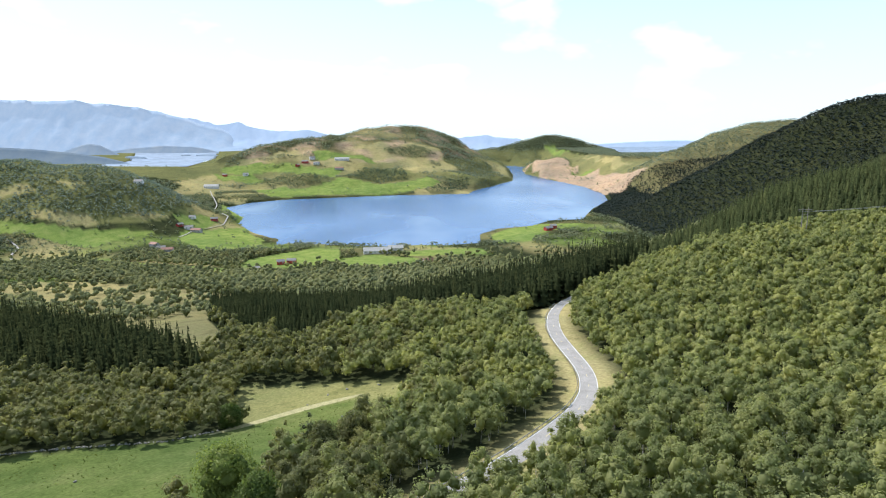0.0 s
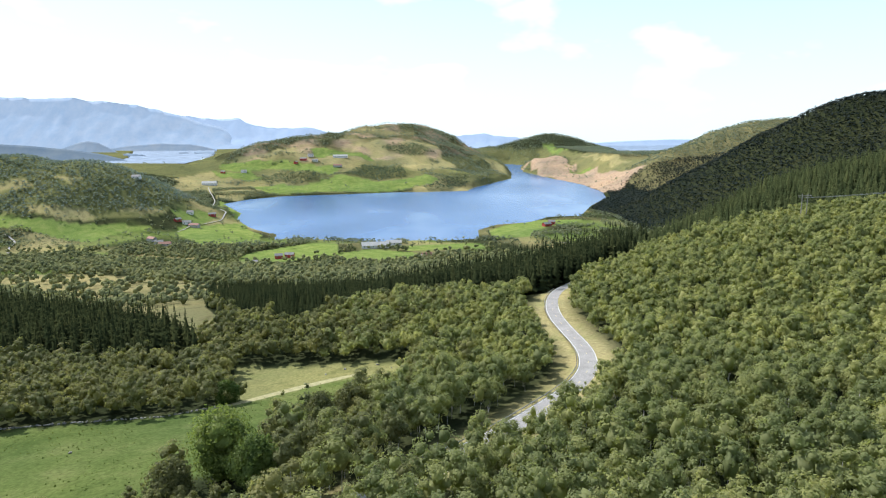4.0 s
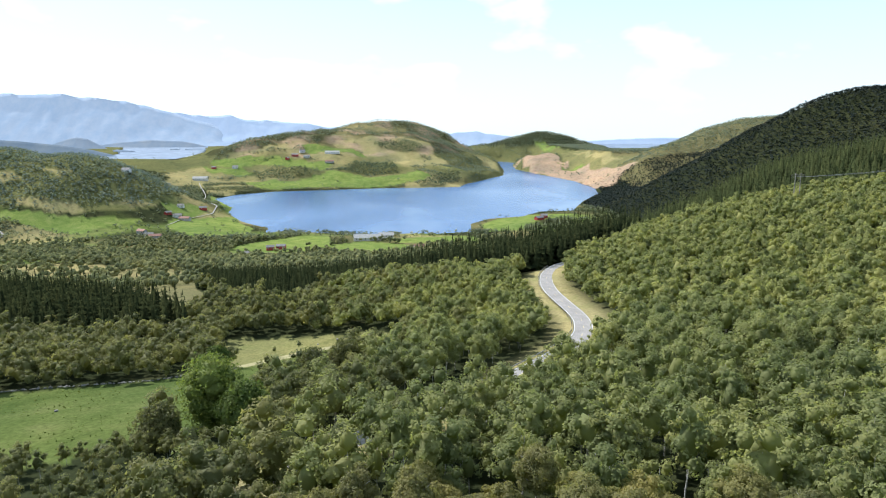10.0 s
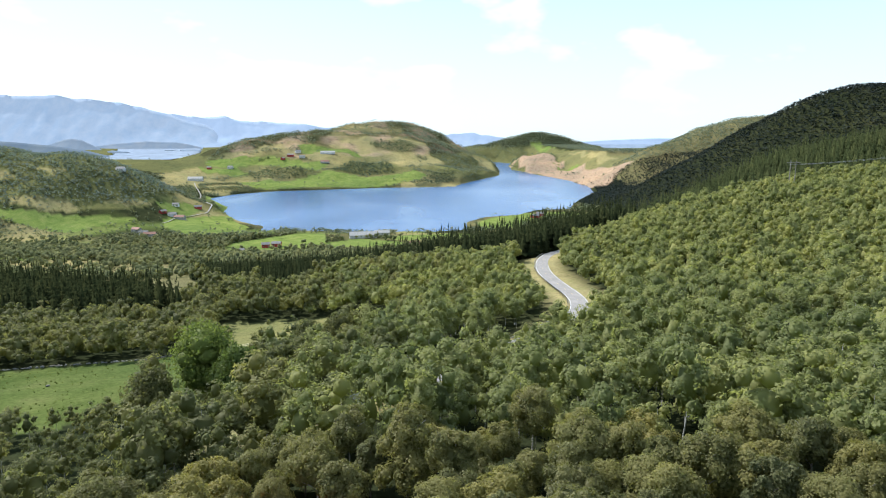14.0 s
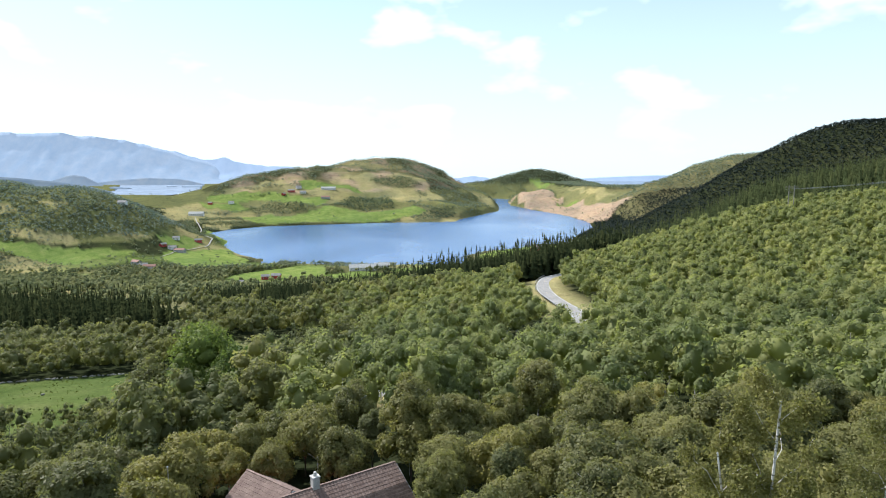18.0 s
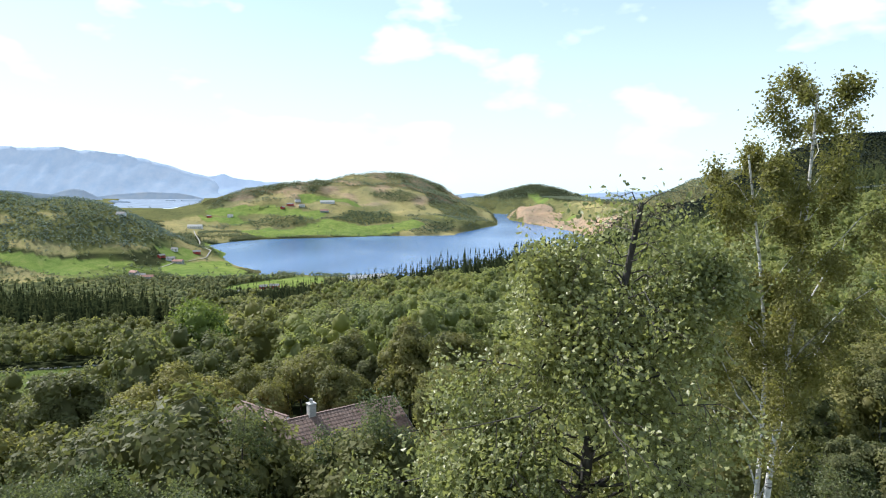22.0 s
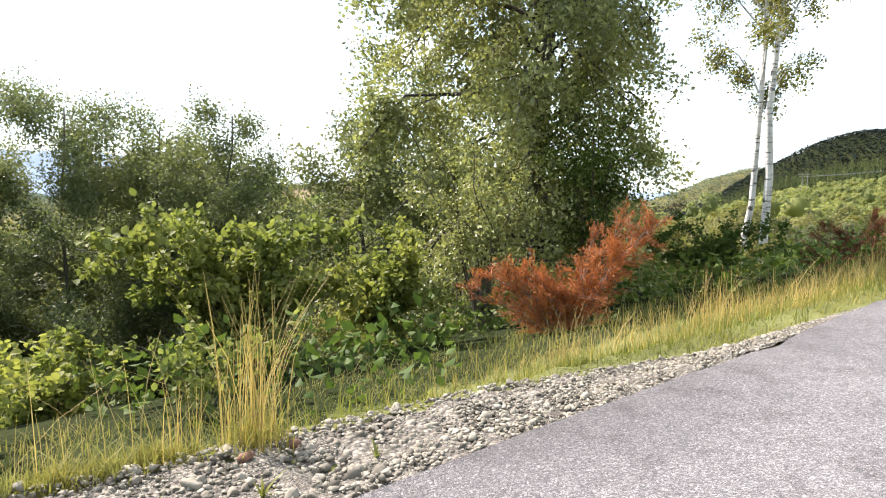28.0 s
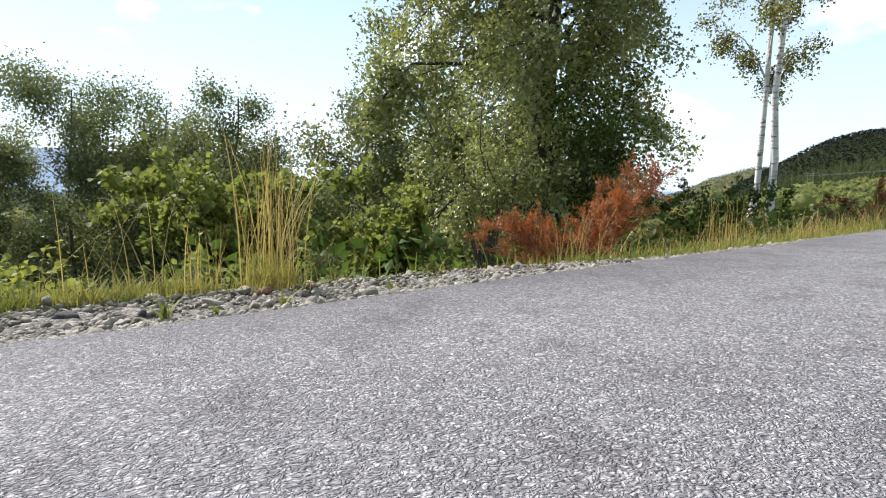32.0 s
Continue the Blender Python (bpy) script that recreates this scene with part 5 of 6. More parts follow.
def gravel_strip():
    r = np.random.RandomState(5)
    s = np.arange(-4, 8, 0.06)
    wide = np.interp(s, [-4, 0, 1.5, 2.6, 4, 8], [0.58, 0.57, 0.42, 0.16, 0.03, 0.03])
    v = []
    for q in np.linspace(0, 1, 7):
        x, y = edge_place(s, q * wide * 1.05 - 0.01)
        z = height(x, y) + 0.012 + r.normal(0, 0.006, len(s)) - 0.02 * (q > 0.95)
        v.append(np.stack([x, y, z], -1))
    v = np.concatenate(v)
    n = len(s)
    i, j = np.meshgrid(np.arange(6), np.arange(n - 1), indexing="ij")
    a = i * n + j
    f = np.stack([a, a + 1, a + n + 1, a + n], -1).reshape(-1, 4)
    strip = tagged(new("gravel_shoulder", mesh_from("gravel_shoulder", v, f, M_GRIT)), "grey gravel shoulder beside the asphalt edge", "gravel", kind="structure")
    shapes = [rock(r, 2 if k < 3 else 1, r.uniform(0.5, 0.8)) for k in range(8)]
    meshes = [mesh_from("stone", a, b, M_STONE) for a, b in shapes]
    count = 15500
    ss = r.uniform(-2.2, 4.2, count)
    ww = np.interp(ss, [-4, 0, 1.5, 2.6, 4, 8], [0.56, 0.55, 0.40, 0.12, 0.0, 0.0])
    ee = ww * r.uniform(0.02, 1.08, count)
    size = (r.gamma(1.8, 0.0052, count) + 0.006) * np.interp(ss, [1.0, 3.0], [1.0, 0.55])
    x, y = edge_place(ss, ee)
    z = height(x, y) + 0.014
    big = np.argsort(-size * ((ss > -1.3) & (ss < 2.6)))[:300]
    rest = np.setdiff1d(np.arange(count), big)
    for k in big:
        ob = new("stone", meshes[k % 8])
        ob.parent = strip
        q = size[k]
        ob.matrix_basis = pose(x[k], y[k], z[k] + q * 0.02, r.uniform(-25, 25), r.uniform(-25, 25), r.uniform(0, 360)) @ Matrix.Diagonal((q, q * r.uniform(0.7, 1.2), q, 1))
    chunks = []
    for k in rest:
        v, f = shapes[k % 8]
        a = r.uniform(0, 6.28)
        c, sn = math.cos(a), math.sin(a)
        q = size[k]
        chunks.append((np.stack([(v[:, 0] * c - v[:, 1] * sn) * q + x[k], (v[:, 0] * sn + v[:, 1] * c) * q + y[k], v[:, 2] * q + z[k] + q * 0.02], -1), f))
    v, f = join(chunks)
    fine = new("fine_gravel", mesh_from("fine_gravel", v, f, M_STONE))
    fine.parent = strip
    tagged(fine, kind="stuff")


gravel_strip()


def lone_stone(x, y, size, material, label, squash=0.6, seed=1):
    r = np.random.RandomState(seed)
    v, f = rock(r, 1, squash)
    z = float(height(np.array([x]), np.array([y]))[0])
    ob = new("loose_stone", mesh_from("loose_stone", v * size, f, material))
    ob.location = (x, y, z + size * 0.2 + 0.014)
    ob.rotation_euler = (0.2, 0.1, seed)
    return tagged(ob, label, "stone", "stones on the shoulder")


lone_stone(-0.92, -0.02, 0.055, M_STONE, "pale grey stone at the grass edge of the shoulder", 0.6, 2)
lone_stone(-0.79, -0.17, 0.052, M_DARKSTONE, "black lump of old asphalt lying on gravel", 0.55, 3)
lone_stone(-0.66, -0.12, 0.036, M_DARKSTONE, "small black asphalt crumb lying on gravel", 0.6, 4)
lone_stone(-0.46, 0.13, 0.055, M_BROWNSTONE, "rusty brown stone lying on gravel", 0.45, 5)
lone_stone(-0.36, 0.22, 0.045, M_BROWNSTONE, "brown stone lying on gravel by the grass tuft", 0.4, 6)


# ---- grasses ----
def blades(rng, x, y, z, tall, width, lean=0.35, segs=3):
    """Curved tapering blades, one for each root."""
    n = len(x)
    a = rng.uniform(0, 6.283, n)
    d = np.stack([np.cos(a), np.sin(a), 0 * a], -1)
    side = np.stack([-np.sin(a), np.cos(a), 0 * a], -1)
    root = np.stack([x, y, z], -1)
    bend = np.abs(rng.normal(0, lean, n)) * tall
    rows = []
    for k in range(segs + 1):
        q = k / segs
        p = root + d * (bend * q**2)[:, None] + np.array([0, 0, 1.0]) * (tall * q * (1 - 0.12 * q))[:, None]
        w = (width * (1 - q) ** 0.7 + 0.0004)[:, None] * side
        rows += [p - w, p + w]
    v = np.stack(rows, 1)
    m = 2 * (segs + 1)
    base = np.arange(n)[:, None] * m
    f = np.concatenate([base + [2 * k, 2 * k + 1, 2 * k + 3, 2 * k + 2] for k in range(segs)], 0)
    return v.reshape(-1, 3), f


def ground_z(x, y):
    return height(np.asarray(x), np.asarray(y))


def verge_grass():
    r = np.random.RandomState(8)
    n = 15000
    s = np.concatenate([r.uniform(-3.5, 3, 6000), r.uniform(2.0, 16, n - 6000)])
    inner = np.interp(s, [-4, 0, 1.5, 3, 8, 16], [0.56, 0.55, 0.38, 0.08, 0.0, 0.0])
    e = inner + r.gamma(1.4, 0.30, n) + r.normal(0, 0.03, n)
    e = np.where(s > 3, inner + r.gamma(1.6, 0.34, n), e)
    x, y = edge_place(s, e)
    tall = r.gamma(5, 0.021, n) * np.interp(s, [-3, 0.4, 1.5, 3.5, 8, 16], [0.42, 0.3, 0.3, 0.6, 1.1, 1.5])
    v, f = blades(r, x, y, ground_z(x, y) - 0.01, tall, 0.0013 + 0.0004 * np.clip(s, 0, 8), 0.75)
    m = 7000
    s2, e2 = r.uniform(-3.5, 7, m), r.uniform(0.45, 2.8, m)
    e2 = np.maximum(e2, np.interp(s2, [-4, 0, 1.5, 3, 8], [0.58, 0.58, 0.5, 0.26, 0.05]))
    x, y = edge_place(s2, e2)
    low = blades(r, x, y, ground_z(x, y) - 0.01, r.gamma(5, 0.017, m), 0.002 + 0 * x, 0.85)
    v, f = join([(v, f), low])
    tagged(new("verge_grass", mesh_from("verge_grass", v, f, M_GRASS)), "green roadside grass growing along the gravel", "grass", kind="stuff")
    n = 4600
    s = np.concatenate([r.uniform(-3, 2, 130), r.uniform(2, 16, n - 130)])
    inner = np.interp(s, [-4, 0, 1.5, 3, 8, 16], [0.58, 0.58, 0.52, 0.32, 0.12, 0.08])
    e = inner + r.gamma(2.0, 0.28, n)
    x, y = edge_place(s, e)
    tall = r.gamma(7, 0.026, n) * np.interp(s, [-3, 0.8, 3.5, 8, 16], [0.7, 0.6, 0.8, 1.3, 1.7])
    v, f = blades(r, x, y, ground_z(x, y) - 0.01, tall, 0.0007 + 0.0002 * np.clip(s, 0, 8), 0.45, 3)
    tagged(new("seed_grass", mesh_from("seed_grass", v, f, M_STRAW)), "straw-coloured seeding grass stems along the verge", "grass", kind="stuff")


verge_grass()


def grass_tuft(x, y, spread, green, straw, tall, label, seed, lean=0.12):
    r = np.random.RandomState(seed)
    base = new("grass_tuft")
    z0 = float(ground_z(x, y))
    base.location = (x, y, z0)
    gx, gy = r.normal(0, spread, green), r.normal(0, spread, green)
    v, f = blades(r, gx, gy, ground_z(gx + x, gy + y) - z0 - 0.01, tall * r.uniform(0.1, 0.3, green), np.full(green, 0.0017), 0.55)
    under(new("blade_clump", mesh_from("blade_clump", v, f, M_GRASS)), base, "stuff")
    gx, gy = r.normal(0, spread * 0.75, straw), r.normal(0, spread * 0.75, straw)
    v, f = blades(r, gx, gy, ground_z(gx + x, gy + y) - z0 - 0.01, tall * r.uniform(0.55, 1.05, straw), np.full(straw, 0.0009), lean)
    under(new("straw", mesh_from("straw", v, f, M_STRAW)), base, "stuff")["label"] = "golden upright stems"
    return tagged(base, label, "grass tuft", "grass tufts on the verge")


grass_tuft(-0.47, 0.25, 0.05, 190, 80, 0.54, "tall tuft of golden moor grass at the gravel edge", 11, 0.36)
grass_tuft(-0.66, 0.21, 0.05, 180, 26, 0.25, "low green grass tuft with a few straw stems", 12, 0.3)
grass_tuft(0.55, 1.15, 0.06, 160, 30, 0.30, "grass tuft with pale stems before the withered shrub", 13, 0.25)
grass_tuft(1.7, 2.3, 0.10, 220, 60, 0.45, "loose tuft of straw-coloured grass on the verge", 14, 0.3)
grass_tuft(-1.15, 0.35, 0.10, 260, 24, 0.32, "green grass tuft below the gravel shoulder", 15, 0.4)
grass_tuft(-0.99, -0.04, 0.04, 300, 5, 0.34, "low green grass tuft at the gravel edge", 16, 0.45)
grass_tuft(-0.89, 0.05, 0.04, 300, 5, 0.34, "low green grass tuft at the gravel edge", 17, 0.45)
grass_tuft(-0.80, 0.10, 0.04, 300, 5, 0.34, "low green grass tuft at the gravel edge", 18, 0.45)
grass_tuft(-0.71, 0.18, 0.04, 300, 5, 0.34, "low green grass tuft at the gravel edge", 19, 0.45)


def weed(x, y, size, n, seed, label):
    """A rosette of long leaves growing in gravel."""
    r = np.random.RandomState(seed)
    base = new("weed")
    base.location = (x, y, float(ground_z(x, y)) + 0.01)
    for k in range(n):
        v, f = blades(r, np.zeros(1), np.zeros(1), np.zeros(1), np.array([size * r.uniform(0.7, 1.2)]), np.array([size * 0.09]), 0.7, 4)
        under(new("leaf", mesh_from("leaf", v, f, M_GRASS)), base)
    return tagged(base, label, "weed", "weeds on the shoulder")


weed(-0.57, -0.22, 0.065, 11, 21, "small green weed rosette growing in gravel")
weed(-0.48, -0.17, 0.04, 7, 22, "tiny weed sprout at the asphalt edge")
weed(-0.37, -0.07, 0.05, 9, 23, "low green weed at the asphalt edge")
weed(-0.14, 0.13, 0.045, 8, 24, "low yellow-green weed growing in gravel")


# ---- leafy shrubs ----
def leaf_shape(p, t, nrm, size, long, rng):
    """Rounded folded leaves: six corners and four triangles each."""
    n = len(p)
    b = unit(np.cross(nrm, t))
    s = (size * rng.uniform(0.65, 1.25, n))[:, None]
    up = nrm * s * 0.14
    l = t * s * long
    v = np.stack([p, p + l * 0.3 + b * s * 0.42 + up, p + l * 0.72 + b * s * 0.36 + up, p + l - nrm * s * 0.1, p + l * 0.72 - b * s * 0.36 + up, p + l * 0.3 - b * s * 0.42 + up], 1)
    i = np.arange(n)[:, None] * 6
    f = np.concatenate([i + [0, 1, 3], i + [1, 2, 3], i + [0, 3, 5], i + [3, 4, 5]], 0)
    return v.reshape(-1, 3), f


def shrub(name, x, y, stems, tall, spread, leaves, leaf, label, category, seed, mat_leaf, lean=(0, 0), long=1.15, bark=None, group=""):
    """Arching stems from one root, with leaves set along their outer part."""
    r = np.random.RandomState(seed)
    base = new(name)
    z0 = float(ground_z(x, y))
    base.location = (x, y, z0 - 0.05)
    pts, dirs = [], []
    for k in range(stems):
        a = r.uniform(0, 6.283)
        h = tall * r.uniform(0.55, 1.0)
        out = spread * r.uniform(0.25, 1.0)
        q = np.linspace(0, 1, 6)
        path = np.stack([np.cos(a) * out * q**1.5 + lean[0] * q, np.sin(a) * out * q**1.5 + lean[1] * q, h * np.sin(q * 1.45) / math.sin(1.45)], -1)
        path[1:] += r.normal(0, 0.025 * tall, (5, 3))
        under(new("stem", mesh_from("stem", *tube(path, 0.012 * tall / 1.8 * np.linspace(1, 0.3, 6), 5), bark or M_TWIG)), base)
        for j in range(5):
            q0 = r.uniform(0.3, 0.95)
            o = np.array([np.interp(q0, q, path[:, c]) for c in range(3)])
            d = unit(r.normal(size=3) + [0, 0, 0.5])
            length = tall * r.uniform(0.12, 0.3)
            tw = r.uniform(0, 1, max(2, leaves // (stems * 5)))
            pts.append(o + d * length * tw[:, None] + r.normal(0, 0.03 * tall, (len(tw), 3)))
            dirs.append(np.tile(d, (len(tw), 1)))
    p, d = np.concatenate(pts), np.concatenate(dirs)
    p[:, 2] = np.maximum(p[:, 2], 0.05)
    t = unit(r.normal(size=p.shape) * 0.8 + d * 0.6 + [0, 0, -0.25])
    nrm = unit(r.normal(size=p.shape) * 0.6 + [0, 0, 0.9])
    nrm = unit(nrm - t * (nrm * t).sum(-1, keepdims=True))
    under(new("leafage", mesh_from("leafage", *leaf_shape(p, t, nrm, leaf, long, r), mat_leaf)), base, "stuff")
    return tagged(base, label, category, group)


shrub("hazel_shrub", -1.6, 4.0, 22, 1.42, 1.3, 8600, 0.056, "bushy green hazel shrub with broad rounded leaves", "shrub", 31, M_LEAF_HAZEL)
shrub("hazel_shrub", -0.5, 4.5, 14, 1.3, 0.95, 4600, 0.054, "smaller hazel shrub with yellowing leaves by the road", "shrub", 32, M_LEAF_HAZEL)
shrub("hazel_shrub", -3.1, 3.6, 12, 1.2, 0.95, 3800, 0.056, "low broad-leaved hazel shoots below the road", "shrub", 33, M_LEAF_HAZEL)
shrub("bramble", -1.95, 1.3, 10, 0.62, 0.5, 520, 0.036, "fresh green raspberry shoots beside the gravel", "shrub", 34, M_LEAF_HAZEL)
shrub("bramble", -2.6, 2.0, 12, 0.75, 0.7, 700, 0.04, "leafy green raspberry thicket on the bank", "shrub", 35, M_LEAF_HAZEL)
shrub("bramble", -1.2, 1.9, 10, 0.6, 0.6, 560, 0.04, "low raspberry shoots under the hazel", "shrub", 40, M_LEAF_HAZEL)
shrub("willow_shrub", 0.6, 5.8, 16, 2.4, 1.1, 7500, 0.032, "dense small-leaved green shrub under the birch", "shrub", 36, M_LEAF_NEAR)
shrub("willow_shrub", 2.2, 6.9, 16, 2.7, 1.2, 8500, 0.034, "dark small-leaved shrub at the birch's foot", "shrub", 41, M_LEAF_DARK)
shrub("willow_shrub", 3.5, 6.4, 14, 1.0, 1.2, 4200, 0.036, "green leafy shrub behind the withered juniper", "shrub", 37, M_LEAF_DARK)
shrub("willow_shrub", 5.0, 9.2, 12, 0.85, 1.3, 3000, 0.045, "light green shrub on the bank below the birches", "shrub", 38, M_LEAF_BIRCH)
shrub("willow_shrub", 7.0, 12.2, 12, 0.8, 1.5, 3000, 0.05, "light green shrub by the white birch stems", "shrub", 39, M_LEAF_BIRCH)
shrub("willow_shrub", 9.6, 13.6, 12, 0.7, 1.5, 2600, 0.05, "light green thicket beside the white birches", "shrub", 42, M_LEAF_BIRCH)
shrub("willow_shrub", -0.9, 6.6, 12, 1.7, 1.2, 3600, 0.04, "green thicket on the bank behind the hazel", "shrub", 43, M_LEAF_BIRCH)


def undergrowth():
    """Bushes, bracken and saplings that cover the bank under the trees."""
    r = np.random.RandomState(81)
    n = 20000
    x, y = r.uniform(-22, 20, n), r.uniform(3.5, 34, n)
    s, e = verge(x, y)
    ok = (e > 3.0) & (np.abs(x) < 0.85 * y + 3) & ~((np.abs(x - 1.3) < 1.1) & (y < 4.4))
    x, y = x[ok], y[ok]
    lump = np.clip(0.55 + wav(x, y, 0.9, 82) * 0.5, 0.15, 1.2)
    z = ground_z(x, y) + lump * r.uniform(0.0, 1.0, len(x)) * np.interp(np.hypot(x, y), [4, 10, 30], [0.5, 1.0, 1.8])
    p = np.stack([x, y, z], -1)
    nr = unit(r.normal(size=p.shape) * 0.6 + [0, 0, 0.8])
    v, f = cards(p, nr, np.interp(np.hypot(x, y), [4, 10, 30], [0.05, 0.075, 0.2])[:, None], r, 1.6)
    x, y = r.uniform(-5, 14, 26000), r.uniform(1.5, 15, 26000)
    s, e = verge(x, y)
    ok = (e > 1.25) & (s > 0.8) & ~((np.abs(x - 1.3) < 1.1) & (y < 4.4))
    x, y = x[ok], y[ok]
    z = ground_z(x, y) + r.uniform(0.0, 0.55, len(x)) * np.clip(0.7 + wav(x, y, 1.4, 83) * 0.5, 0.2, 1.2)
    p = np.stack([x, y, z], -1)
    v, f = join([(v, f), cards(p, unit(r.normal(size=p.shape) * 0.7 + [0, 0, 0.7]), 0.055, r, 1.5)])
    tagged(new("undergrowth", mesh_from("undergrowth", v, f, M_LEAF_DARK)), "dark green undergrowth of fern and saplings on the bank", "undergrowth", kind="stuff")


undergrowth()


def withered_juniper(x, y, tall, wide, boughs, label, seed, material, split=True):
    """A dead juniper: boughs fanned from one root, each with side twigs clad in rust-coloured sprays."""
    r = np.random.RandomState(seed)
    base = new("withered_juniper")
    base.location = (x, y, float(ground_z(x, y)) - 0.22)
    for k in range(boughs):
        u = -1 + 2 * (k + r.uniform(0.2, 0.8)) / boughs
        top = tall * (np.interp(u, [-1, -0.6, 0.0, 0.4, 0.8, 1], [0.55, 0.62, 0.45, 0.85, 1.0, 0.9]) if split else 1 - 0.45 * abs(u)) * r.uniform(0.78, 1.02)
        end = np.array([u * wide, r.uniform(-0.3, 0.3) * wide, top])
        q = np.linspace(0, 1, 6)
        path = end * np.stack([q**1.25, q**1.1, q**0.85], -1)
        path[1:] += r.normal(0, 0.018 * tall, (5, 3))
        bough = under(new("bough", mesh_from("bough", *tube(path, 0.011 * np.linspace(1, 0.2, 6), 5), M_DEADWOOD)), base)
        twigs, pts, dirs = [], [], []
        for m in range(19):
            q0 = r.uniform(0.08, 1.0) ** 0.85
            o = np.array([np.interp(q0, q, path[:, c]) for c in range(3)])
            d = unit(unit(end) * 1.0 + r.normal(size=3) * 0.55 + [0, 0, 0.15])
            ln = tall * r.uniform(0.12, 0.24) * (1.15 - 0.4 * q0)
            e = o + d * ln
            e[2] -= 0.02
            twigs.append(tube([o, (o + e) / 2 + [0, 0, 0.015], e], [0.004, 0.003, 0.0012], 3))
            w = r.uniform(0.1, 1.05, 62)[:, None]
            pts.append(o + (e - o) * w + r.normal(0, 0.016, (62, 3)))
            dirs.append(np.tile(d, (62, 1)))
        under(new("twigwork", mesh_from("twigwork", *join(twigs), M_DEADWOOD)), base, "stuff")
        p, d = np.concatenate(pts), np.concatenate(dirs)
        p[:, 2] = np.maximum(p[:, 2], 0.22)
        t = unit(d + r.normal(size=p.shape) * 0.5)
        nr = unit(np.cross(t, r.normal(size=p.shape)))
        under(new("spray", mesh_from("spray", *leaf_shape(p, t, nr, 0.0085, 4.6, r), material)), base, "stuff")
    return tagged(base, label, "shrub", "withered junipers")


M_DEADWOOD = surface("dead_wood", (0.16, 0.11, 0.08), (0.30, 0.24, 0.19), 12, 60, 0.9, 0.3, 0.003)
withered_juniper(1.2, 3.95, 1.34, 0.85, 16, "withered rust-red juniper shrub at the road's edge", 51, M_RUST)
withered_juniper(6.2, 7.3, 1.0, 0.95, 8, "large brown withered juniper beside the grassy verge", 53, M_RUST_DARK, False)
withered_juniper(5.3, 6.6, 0.8, 0.7, 6, "brown withered juniper on the grassy verge", 52, M_RUST_DARK, False)


